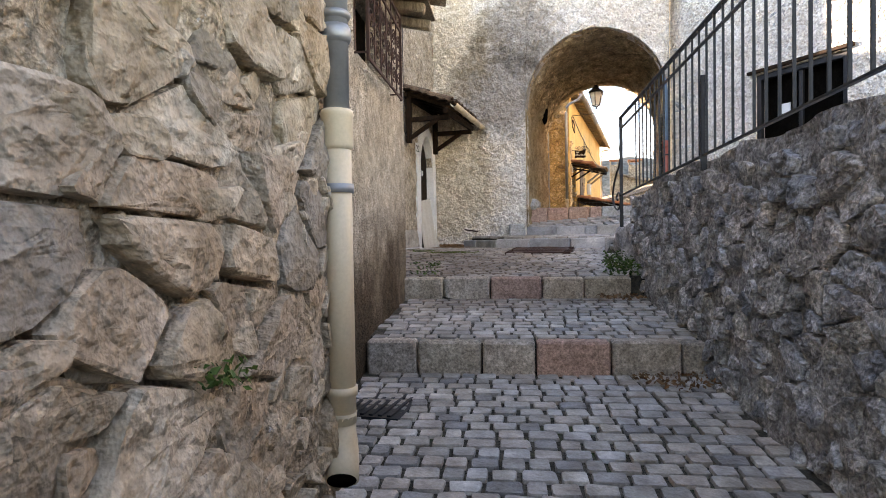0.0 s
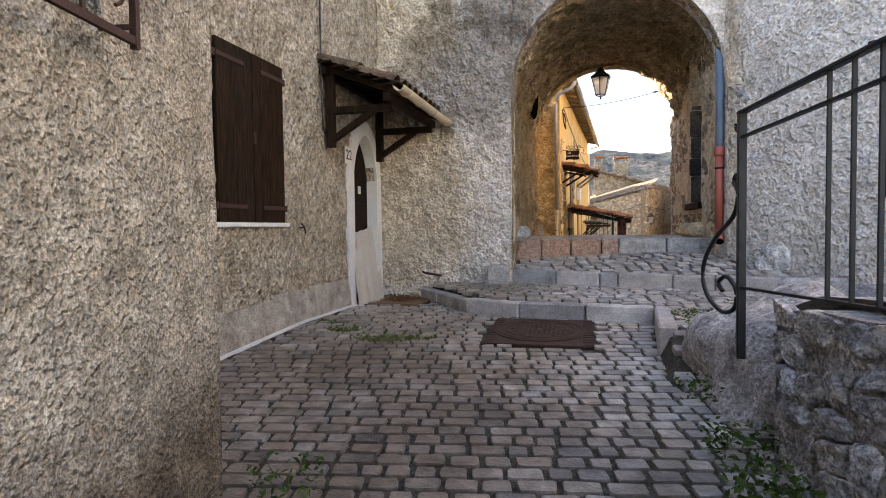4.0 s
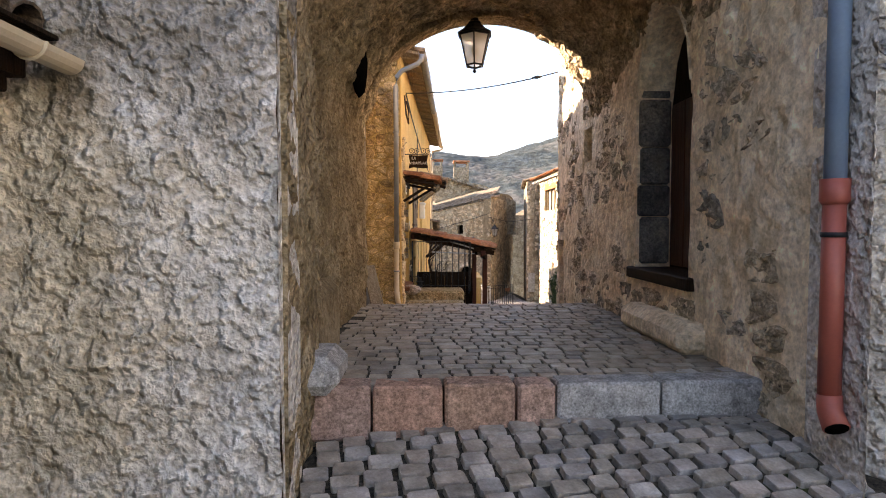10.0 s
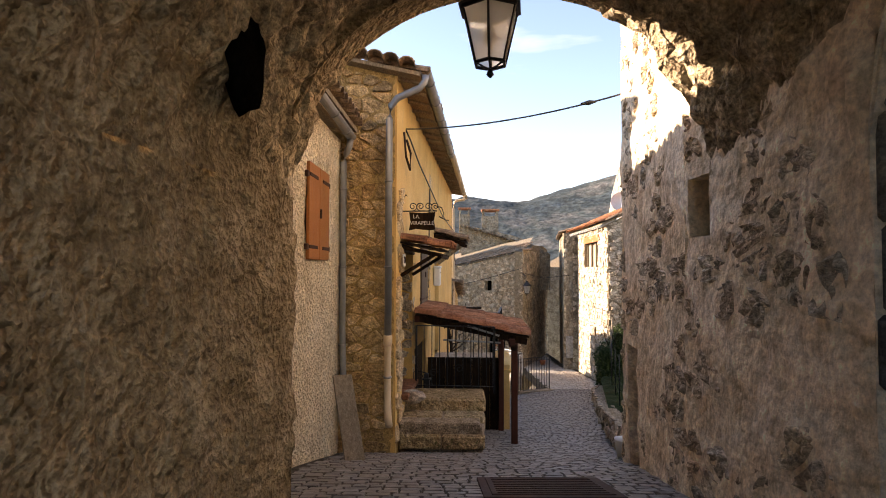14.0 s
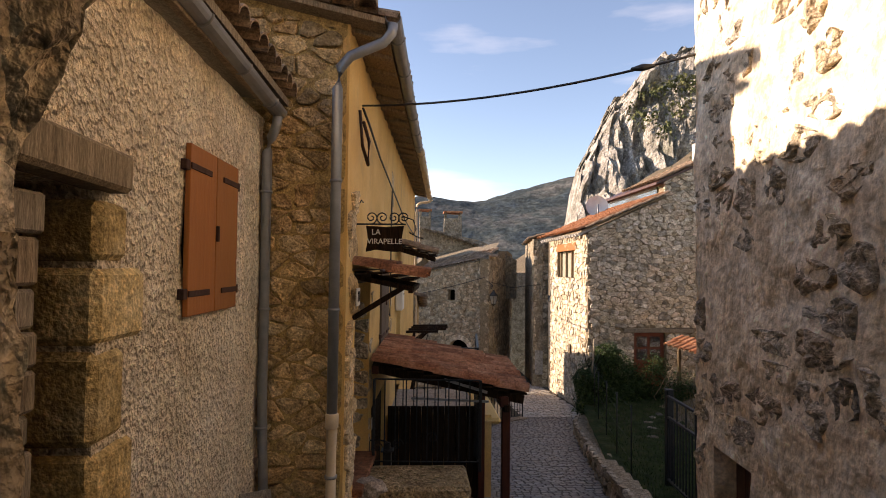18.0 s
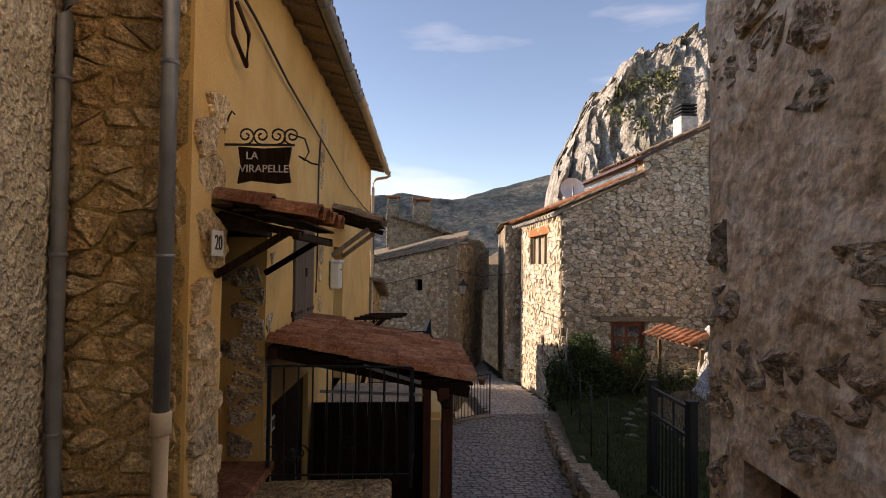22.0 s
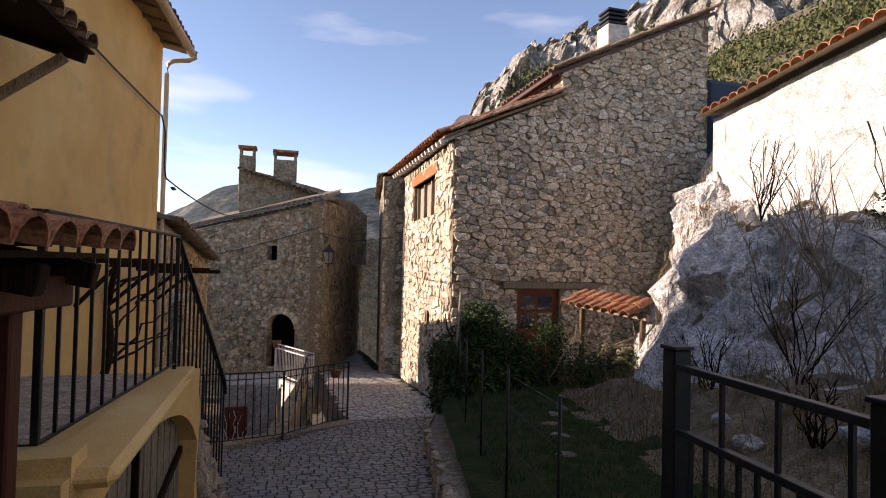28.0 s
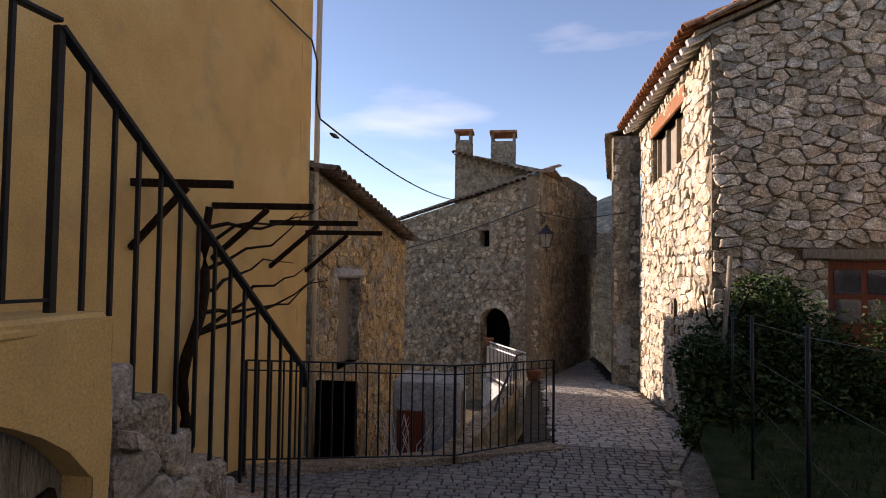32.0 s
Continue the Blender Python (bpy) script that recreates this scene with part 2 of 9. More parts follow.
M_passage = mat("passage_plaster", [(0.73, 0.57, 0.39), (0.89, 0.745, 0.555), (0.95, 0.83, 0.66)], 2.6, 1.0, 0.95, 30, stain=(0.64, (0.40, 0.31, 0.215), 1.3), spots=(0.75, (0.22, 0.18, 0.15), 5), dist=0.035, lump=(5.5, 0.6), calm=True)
M_passage_stone = mat("passage_rubble", [(0.29, 0.235, 0.172), (0.51, 0.425, 0.32), (0.74, 0.635, 0.50)], 7, 1.0, 0.95, 40, 0.34, spots=(0.60, (0.17, 0.145, 0.12), 15), dist=0.05)
M_quoin = mat("quoin_stone", [(0.37, 0.262, 0.142), (0.60, 0.455, 0.285), (0.76, 0.62, 0.43)], 6, 0.9, 0.92, 45, 0.3, spots=(0.62, (0.17, 0.145, 0.115), 10), dist=0.03)
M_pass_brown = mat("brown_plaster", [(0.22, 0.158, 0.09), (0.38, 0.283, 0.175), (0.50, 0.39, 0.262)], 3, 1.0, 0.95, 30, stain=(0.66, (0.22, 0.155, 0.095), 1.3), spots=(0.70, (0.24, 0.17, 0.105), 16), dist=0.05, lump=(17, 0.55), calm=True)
M_block = mat("ochre_block", [(0.42, 0.29, 0.12), (0.60, 0.44, 0.215), (0.70, 0.56, 0.33)], 5, 0.8, 0.92, 45, 0.3, dist=0.03)
M_vault = mat("vault_stone", [(0.23, 0.165, 0.095), (0.45, 0.34, 0.215), (0.64, 0.51, 0.35)], 4, 1.0, 0.95, 34, cells=6.0, dist=0.07)
M_white_wall = mat("cream_render", [(0.48, 0.46, 0.42), (0.58, 0.56, 0.52)], 1.5, 0.8, 0.94, 45, spots=(0.64, (0.34, 0.28, 0.185), 3), dist=0.03)
M_lime = mat("lime_band", [(0.64, 0.61, 0.56), (0.76, 0.73, 0.68)], 5, 0.6, 0.79, 60)
M_cement = mat("cement_skirt", [(0.34, 0.33, 0.315), (0.44, 0.43, 0.41)], 3, 0.5, 0.92, 70, stain=(0.6, (0.26, 0.25, 0.23), 2))
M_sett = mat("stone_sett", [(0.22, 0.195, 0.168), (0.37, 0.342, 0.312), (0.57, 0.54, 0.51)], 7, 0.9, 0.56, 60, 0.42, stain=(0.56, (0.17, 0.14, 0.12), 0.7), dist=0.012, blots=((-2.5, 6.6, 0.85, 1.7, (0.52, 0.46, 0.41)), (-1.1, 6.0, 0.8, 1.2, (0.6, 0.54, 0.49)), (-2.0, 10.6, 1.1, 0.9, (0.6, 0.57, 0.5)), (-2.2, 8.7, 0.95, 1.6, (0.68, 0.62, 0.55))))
M_skirt = mat("cement_plaster", [(0.30, 0.26, 0.21), (0.42, 0.375, 0.315)], 2, 0.5, 0.92, 70, stain=(0.6, (0.30, 0.26, 0.21), 2))
M_pass_sett = mat("passage_sett", [(0.20, 0.158, 0.115), (0.33, 0.275, 0.215), (0.47, 0.41, 0.34)], 7, 0.9, 0.62, 60, 0.36, stain=(0.56, (0.19, 0.15, 0.11), 0.9), dist=0.012)
M_pass_sett_j = mat("passage_sett_joined", [(0.20, 0.158, 0.115), (0.33, 0.275, 0.215), (0.47, 0.41, 0.34)], 7, 0.9, 0.62, 60, 0.36, True, stain=(0.56, (0.19, 0.15, 0.11), 0.9), dist=0.012)
M_weed = mat("weed_leaf", [(0.02, 0.045, 0.008), (0.05, 0.10, 0.016), (0.10, 0.15, 0.03)], 7, 0, 0.6, 40, 0.35, True)
M_moss = mat("moss", [(0.05, 0.075, 0.014), (0.09, 0.125, 0.025), (0.13, 0.14, 0.04)], 6, 0, 0.9, 40, 0.3, True)
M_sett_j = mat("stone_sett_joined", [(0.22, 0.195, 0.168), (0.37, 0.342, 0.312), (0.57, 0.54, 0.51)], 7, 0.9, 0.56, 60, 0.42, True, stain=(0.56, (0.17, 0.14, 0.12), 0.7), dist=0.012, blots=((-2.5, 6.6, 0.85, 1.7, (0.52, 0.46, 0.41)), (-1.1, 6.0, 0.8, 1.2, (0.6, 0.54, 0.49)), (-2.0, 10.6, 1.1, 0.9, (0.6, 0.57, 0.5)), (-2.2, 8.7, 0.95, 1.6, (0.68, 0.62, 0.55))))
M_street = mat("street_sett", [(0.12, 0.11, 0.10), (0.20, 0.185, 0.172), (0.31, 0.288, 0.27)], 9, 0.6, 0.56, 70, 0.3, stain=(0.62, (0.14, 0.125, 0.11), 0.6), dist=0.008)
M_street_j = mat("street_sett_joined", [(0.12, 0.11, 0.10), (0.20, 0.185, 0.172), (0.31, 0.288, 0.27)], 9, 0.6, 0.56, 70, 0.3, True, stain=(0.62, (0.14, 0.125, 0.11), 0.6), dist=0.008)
# paler copy of the street setts: sunlight on the far strip put into colour
M_street_far_lit = mat("far_lit_sett_joined", [(0.26, 0.24, 0.215), (0.40, 0.375, 0.34), (0.54, 0.51, 0.47)], 9, 0.6, 0.56, 70, 0.3, True, stain=(0.62, (0.14, 0.125, 0.11), 0.6), dist=0.008)
M_bed = mat("sett_bed", [(0.04, 0.034, 0.025), (0.07, 0.06, 0.047), (0.12, 0.105, 0.082)], 8, 0.8, 0.95, 60, spots=(0.60, (0.05, 0.065, 0.022), 2.2))
M_kerb = mat("kerb_stone", [(0.30, 0.29, 0.28), (0.44, 0.43, 0.42), (0.54, 0.53, 0.515)], 3, 0.6, 0.85, 60, 0.28, stain=(0.6, (0.20, 0.185, 0.165), 3.5), dist=0.015, calm=True)
M_step = mat("step_stone", [(0.28, 0.235, 0.19), (0.38, 0.325, 0.27), (0.46, 0.41, 0.35)], 6, 0.6, 0.88, 60, 0.25, spots=(0.7, (0.20, 0.13, 0.10), 9), dist=0.015)
M_moss_step = mat("mossy_step", [(0.26, 0.20, 0.115), (0.42, 0.335, 0.21), (0.56, 0.47, 0.32)], 5, 1.0, 0.9, 45, 0.3, spots=(0.58, (0.15, 0.14, 0.06), 9), dist=0.03, lump=(16, 0.6))
M_pink = mat("pink_stone", [(0.36, 0.225, 0.18), (0.45, 0.30, 0.24)], 6, 0.5, 0.88, 60, 0.15, dist=0.012)
M_wood_dark = mat("dark_wood", [(0.010, 0.0058, 0.0034), (0.022, 0.012, 0.007), (0.045, 0.025, 0.014)], 9, 0.5, 0.65, 70, 0.2, streak=(6, 6, 0.6), dist=0.006)
M_wood_brown = mat("brown_painted_wood", [(0.046, 0.018, 0.011), (0.080, 0.032, 0.019), (0.13, 0.058, 0.036)], 5, 0.5, 0.42, 60, 0.1, streak=(6, 6, 0.5), dist=0.005)
M_wood_old = mat("old_grey_wood", [(0.17, 0.135, 0.095), (0.27, 0.22, 0.16), (0.34, 0.285, 0.215)], 6, 0.6, 0.85, 60, 0.15, streak=(5, 5, 0.5), dist=0.008)
M_wood_orange = mat("varnished_wood", [(0.30, 0.105, 0.025), (0.38, 0.145, 0.04)], 6, 0.3, 0.5, 60, 0.1, streak=(6, 6, 0.5), dist=0.004)
M_wood_red = mat("red_brown_wood", [(0.15, 0.035, 0.018), (0.24, 0.065, 0.032)], 7, 0.4, 0.55, 60, 0.1, streak=(5, 5, 0.5), dist=0.005)
M_iron = mat("black_iron", [(0.012, 0.012, 0.013), (0.024, 0.024, 0.026)], 20, 0.3, 0.5, 120, metal=0.4, dist=0.002)
M_iron_rust = mat("rusted_iron", [(0.05, 0.026, 0.020), (0.085, 0.046, 0.036)], 12, 0.6, 0.75, 90, metal=0.3, dist=0.004)
M_zinc = mat("zinc", [(0.20, 0.21, 0.215), (0.29, 0.30, 0.305)], 6, 0.2, 0.45, 60, metal=0.5, dist=0.002)
M_pvc = mat("sand_pvc", [(0.55, 0.43, 0.285), (0.61, 0.485, 0.33)], 3, 0.1, 0.5, 60, stain=(0.66, (0.36, 0.27, 0.16), 4), dist=0.001)
M_blue = mat("blue_pipe", [(0.16, 0.26, 0.38), (0.22, 0.33, 0.45)], 3, 0.1, 0.5, 60, dist=0.001)
M_redpipe = mat("red_pipe", [(0.36, 0.075, 0.05), (0.44, 0.11, 0.075)], 3, 0.1, 0.5, 60, dist=0.001)
M_tile = mat("clay_tile", [(0.22, 0.085, 0.045), (0.34, 0.15, 0.085), (0.44, 0.23, 0.14)], 4, 0.5, 0.85, 60, 0.3, spots=(0.64, (0.17, 0.13, 0.10), 9), dist=0.008)
M_tile_old = mat("old_clay_tile", [(0.17, 0.12, 0.085), (0.28, 0.20, 0.14), (0.37, 0.285, 0.21)], 4, 0.6, 0.9, 60, 0.3, True, spots=(0.62, (0.12, 0.11, 0.09), 9), dist=0.01)
M_tile_dark = mat("mossy_clay_tile", [(0.06, 0.045, 0.035), (0.13, 0.09, 0.065), (0.22, 0.15, 0.10)], 5, 0.6, 0.9, 60, 0.3, dist=0.01)
M_cliff = mat("limestone_cliff", [(0.15, 0.135, 0.11), (0.32, 0.295, 0.26), (0.52, 0.49, 0.45)], 0.35, 1.0, 0.95, 2.2, stain=(0.52, (0.055, 0.065, 0.03), 0.12), dist=0.8)
M_rock = mat("grey_rock", [(0.22, 0.205, 0.19), (0.50, 0.475, 0.445), (0.72, 0.695, 0.66)], 2.2, 1.0, 0.95, 26, stain=(0.64, (0.20, 0.15, 0.09), 1.4), dist=0.1)
# the blue-grey tint paints distance haze over forest and crags
M_mount = mat("hazy_forest_mountain", [(0.036, 0.052, 0.064), (0.055, 0.068, 0.066), (0.16, 0.148, 0.135)], 0.010, 0.6, 0.95, 0.09, dist=8.0)
M_grass = mat("grass_ground", [(0.011, 0.019, 0.005), (0.022, 0.036, 0.010), (0.055, 0.046, 0.022)], 3, 0.8, 0.95, 60, dist=0.03)
M_soil = mat("dry_soil", [(0.12, 0.09, 0.06), (0.20, 0.155, 0.105)], 2, 0.8, 0.95, 40, stain=(0.55, (0.06, 0.07, 0.03), 1.2), dist=0.04)
M_leaf = mat("green_leaf", [(0.012, 0.027, 0.006), (0.029, 0.058, 0.013), (0.085, 0.13, 0.032)], 7, 0, 0.55, 40, 0.35, True)
M_leaf_dry = mat("dry_leaf", [(0.17, 0.085, 0.04), (0.26, 0.15, 0.08)], 9, 0, 0.8, 40, 0.3, True)
M_shrub = mat("hill_shrub", [(0.045, 0.06, 0.025), (0.085, 0.10, 0.04), (0.15, 0.13, 0.07)], 0.5, 0, 0.8, 3, 0.35, True)
M_tarp = mat("dark_blue_sheet", [(0.03, 0.045, 0.07), (0.05, 0.07, 0.10)], 2, 0.3, 0.6, 20)
M_slate = mat("slate_jamb", [(0.07, 0.066, 0.062), (0.15, 0.14, 0.128), (0.26, 0.235, 0.20)], 4, 1.0, 0.9, 40, 0.35, stain=(0.55, (0.34, 0.27, 0.19), 2.2), dist=0.03)
M_wood_weather = mat("weathered_brown_wood", [(0.07, 0.048, 0.029), (0.13, 0.094, 0.058), (0.21, 0.16, 0.105)], 6, 0.6, 0.85, 60, 0.15, streak=(5, 5, 0.5), dist=0.008)
M_pale_board = mat("pale_board", [(0.26, 0.215, 0.16), (0.38, 0.325, 0.25)], 5, 0.3, 0.79, 60, stain=(0.58, (0.14, 0.105, 0.07), 5))
M_blue_stone = mat("blue_grey_stone", [(0.22, 0.225, 0.24), (0.40, 0.405, 0.41), (0.56, 0.56, 0.55)], 5, 1.0, 0.93, 45, 0.25, dist=0.03)
M_wood_post = mat("dark_red_post", [(0.055, 0.015, 0.008), (0.09, 0.026, 0.014)], 7, 0.4, 0.6, 60, 0.1, streak=(5, 5, 0.5), dist=0.005)
# near-black fill that paints the shade inside openings, pipe ends and the vault cavity
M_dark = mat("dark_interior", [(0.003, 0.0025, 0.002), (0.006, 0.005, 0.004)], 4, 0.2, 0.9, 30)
M_plate = mat("enamel_plate", [(0.62, 0.60, 0.55), (0.70, 0.68, 0.63)], 5, 0.05, 0.35, 60)
M_black = mat("black_paint", [(0.015, 0.014, 0.014), (0.025, 0.024, 0.023)], 9, 0.1, 0.5, 60)
M_white = mat("white_paint", [(0.62, 0.62, 0.60), (0.72, 0.72, 0.70)], 6, 0.1, 0.5, 60)
M_sheet = mat("fibre_sheet", [(0.46, 0.41, 0.33), (0.55, 0.50, 0.42)], 3, 0.15, 0.8, 60, stain=(0.72, (0.38, 0.25, 0.16), 3))
M_rust_plate = mat("rust_sheet", [(0.16, 0.085, 0.045), (0.26, 0.15, 0.085)], 7, 0.4, 0.7, 80, streak=(2, 6, 2))
M_slate_pale = mat("grey_letter_box", [(0.22, 0.225, 0.23), (0.30, 0.305, 0.31)], 5, 0.3, 0.8, 60)
M_pane = frosted("frosted_glass", (0.92, 0.91, 0.88))
M_window = clear_glass("window_glass", (0.5, 0.55, 0.58), 0.08)


# ---- helpers for meshes ----
def thing(name, at, label, category, group="", kind=""):
    ob = new(name)
    ob.empty_display_size = 0.1
    ob.location = at
    ob.matrix_world = Matrix.Translation(at)
    return tagged(ob, label, category, group, kind)


def adopt(ob, parent):
    if parent:
        ob.parent = parent
        w = parent.location if parent.parent is None else parent.parent.location
        ob.matrix_parent_inverse = Matrix.Translation(-Vector(w)) if parent.type == "EMPTY" and parent.parent is None else Matrix.Identity(4)
    return ob


def mesh(name, verts, faces, material, parent=None, label="", smooth=False):
    me = bpy.data.meshes.new(name)
    me.from_pydata([tuple(v) for v in verts], [], [tuple(f) for f in faces])
    me.materials.append(material)
    if smooth:
        me.shade_smooth()
    ob = adopt(new(name, me), parent)
    return tagged(ob, label) if label else ob


def part(name, bm, material, parent=None, label="", smooth=False):
    me = bpy.data.meshes.new(name)
    bm.normal_update()
    bm.to_mesh(me)
    bm.free()
    me.materials.append(material)
    if smooth:
        me.shade_smooth()
    ob = adopt(new(name, me), parent)
    return tagged(ob, label) if label else ob


def box(bm, lo, hi, m=None, bevel=0.0):
    lo, hi = Vector(lo), Vector(hi)
    c, s = (lo + hi) / 2, hi - lo
    mm = Matrix.Translation(c) @ Matrix.Diagonal((*s, 1))
    r = bmesh.ops.create_cube(bm, size=1, matrix=(m @ mm) if m else mm)
    if bevel:
        es = list({e for v in r["verts"] for e in v.link_edges})
        bmesh.ops.bevel(bm, geom=es, offset=bevel, segments=1, affect="EDGES")
    return bm


def boxpart(name, lo, hi, material, parent=None, bevel=0.004, m=None, label=""):
    return part(name, box(bmesh.new(), lo, hi, m, bevel), material, parent, label)


def tube_data(path, radius, sides=8, closed=False):
    """Vertices and faces of a tube along points."""
    pts = [Vector(p) for p in path]
    n = len(pts)
    vs, fs = [], []
    up = Vector((0, 0, 1))
    for i, p in enumerate(pts):
        a, c = pts[max(0, i - 1)], pts[min(n - 1, i + 1)]
        d = (c - a).normalized()
        s = d.cross(up)
        if s.length < 0.05:
            s = d.cross(Vector((1, 0.2, 0)))
        s.normalize()
        w = s.cross(d)
        r = radius[i] if isinstance(radius, (list, tuple)) else radius
        for k in range(sides):
            q = 2 * math.pi * k / sides
            vs.append(p + (s * math.cos(q) + w * math.sin(q)) * r)
    for i in range(n - 1):
        for k in range(sides):
            k2 = (k + 1) % sides
            fs.append((i * sides + k, i * sides + k2, (i + 1) * sides + k2, (i + 1) * sides + k))
    fs.append(tuple(range(sides))[::-1])
    fs.append(tuple(range((n - 1) * sides, n * sides)))
    return vs, fs


def tube(name, path, radius, material, parent=None, sides=8, label=""):
    vs, fs = tube_data(path, radius, sides)
    return mesh(name, vs, fs, material, parent, label, sides > 5)


def beam(name, a, b, w, h, material, parent=None, bevel=0.004, label=""):
    """A squared bar from a to b, w wide and h high."""
    a, b = Vector(a), Vector(b)
    d = b - a
    q = d.to_track_quat("Y", "Z").to_matrix().to_4x4()
    m = Matrix.Translation((a + b) / 2) @ q
    return boxpart(name, (-w / 2, -d.length / 2, -h / 2), (w / 2, d.length / 2, h / 2), material, parent, bevel, m, label)


def lerp_table(table, v):
    for (a, za), (b, zb) in zip(table, table[1:]):
        if v <= b:
            return za + (zb - za) * max(0.0, (v - a)) / (b - a)
    return table[-1][1]


class Plane:
    """An upright wall face from a to b; its front lies to the right of that way. u runs along it, d out of it."""

    def __init__(self, a, b):
        self.a, self.b = Vector((*a, 0)), Vector((*b, 0))
        self.d = (self.b - self.a)
        self.len = self.d.length
        self.d.normalize()
        self.n = Vector((self.d.y, -self.d.x, 0))

    def at(self, u, z, out=0.0):
        return self.a + self.d * u + Vector((0, 0, z)) + self.n * out

    def u(self, x, y):
        return (Vector((x, y, 0)) - self.a).dot(self.d)

    def m(self, u, z, out=0.0):
        """A frame there: x along the wall, y into it, z up."""
        p = self.at(u, z, out)
        return Matrix(((self.d.x, -self.n.x, 0, p.x), (self.d.y, -self.n.y, 0, p.y), (0, 0, 1, p.z), (0, 0, 0, 1)))


def wall(name, pl, z0, z1, material, thick=0.4, holes=(), step=0.12, amp=0.012, freq=5.0, label="", category="wall", parent=None):
    """A thick uneven wall on a Plane with holes through it: (u0, u1, bottom, top), bottom and top being numbers or functions of u."""
    fn = lambda v: v if callable(v) else (lambda u: v)
    z0, z1 = fn(z0), fn(z1)
    holes = [(h[0], h[1], fn(h[2]), fn(h[3])) for h in holes]
    us = {0.0, pl.len}
    for h in holes:
        us |= {h[0], h[1]}
        k = 12
        us |= {h[0] + (h[1] - h[0]) * i / k for i in range(k)}
    cuts = sorted(us)
    full = [cuts[0]]
    for c in cuts[1:]:
        n = max(1, int(round((c - full[-1]) / step)))
        s = full[-1]
        full += [s + (c - s) * i / n for i in range(1, n + 1)]
    vs, fs, seen = [], [], {}

    def vert(u, z, back):
        key = (round(u, 4), round(z, 4), back)
        if key not in seen:
            p = pl.at(u, z, -thick if back else 0)
            if not back and amp:
                e = 1.0
                for h in holes:
                    if h[0] - 1e-6 <= u <= h[1] + 1e-6 and (abs(z - h[2](u)) < 1e-4 or abs(z - h[3](u)) < 1e-4):
                        e = 0.6
                k = noise.noise(p * freq) + 0.5 * noise.noise(p * freq * 2.7) + 0.8 * noise.noise(p * freq * 0.25)
                p = p + pl.n * (k * amp * e)
            seen[key] = len(vs)
            vs.append(p)
        return seen[key]

    for ua, ub in zip(full, full[1:]):
        if ub - ua < 1e-6:
            continue
        um = (ua + ub) / 2
        spans = [(z0, z1)]
        for h in holes:
            if h[0] < um < h[1]:
                out = []
                for lo, hi in spans:
                    if lo(um) < h[3](um) and h[2](um) < hi(um):
                        if h[2](um) > lo(um) + 1e-4:
                            out.append((lo, h[2]))
                        if h[3](um) < hi(um) - 1e-4:
                            out.append((h[3], hi))
                    else:
                        out.append((lo, hi))
                spans = out
                for f, up in ((h[2], 1), (h[3], 0)):
                    q = [vert(ua, f(ua), 0), vert(ub, f(ub), 0), vert(ub, f(ub), 1), vert(ua, f(ua), 1)]
                    fs.append(q if up else q[::-1])
        for lo, hi in spans:
            n = max(1, int(round((hi(um) - lo(um)) / step)))
            for j in range(n):
                za = [lo(u) + (hi(u) - lo(u)) * j / n for u in (ua, ub)]
                zb = [lo(u) + (hi(u) - lo(u)) * (j + 1) / n for u in (ua, ub)]
                fs.append((vert(ua, za[0], 0), vert(ub, za[1], 0), vert(ub, zb[1], 0), vert(ua, zb[0], 0)))
            fs.append((vert(ub, lo(ub), 1), vert(ua, lo(ua), 1), vert(ua, hi(ua), 1), vert(ub, hi(ub), 1)))
            fs.append((vert(ua, hi(ua), 0), vert(ub, hi(ub), 0), vert(ub, hi(ub), 1), vert(ua, hi(ua), 1)))
    for h in holes:
        for u, s in ((h[0], 1), (h[1], -1)):
            n = 8
            for j in range(n):
                za, zb = (h[2](u) + (h[3](u) - h[2](u)) * k / n for k in (j, j + 1))
                if zb - za > 1e-4:
                    q = [vert(u, za, 0), vert(u, za, 1), vert(u, zb, 1), vert(u, zb, 0)]
                    fs.append(q[::-1] if s > 0 else q)
    for u, s in ((0.0, 1), (pl.len, -1)):
        q = [vert(u, z0(u), 0), vert(u, z0(u), 1), vert(u, z1(u), 1), vert(u, z1(u), 0)]
        fs.append(q if s > 0 else q[::-1])
    ob = mesh(name, vs, fs, material, parent, smooth=True)
    ob.data.set_sharp_from_angle(angle=radians(50))
    return ob if parent else tagged(ob, label, category, kind="structure")


def clip_poly(poly, nx, ny, c):
    """The part of poly where nx*x + ny*y <= c."""
    out = []
    for i, p in enumerate(poly):
        q = poly[(i + 1) % len(poly)]
        a, b = nx * p[0] + ny * p[1] - c, nx * q[0] + ny * q[1] - c
        if a <= 0:
            out.append(p)
        if (a < 0 < b) or (b < 0 < a):
            t = a / (a - b)
            out.append((p[0] + (q[0] - p[0]) * t, p[1] + (q[1] - p[1]) * t))
    return out


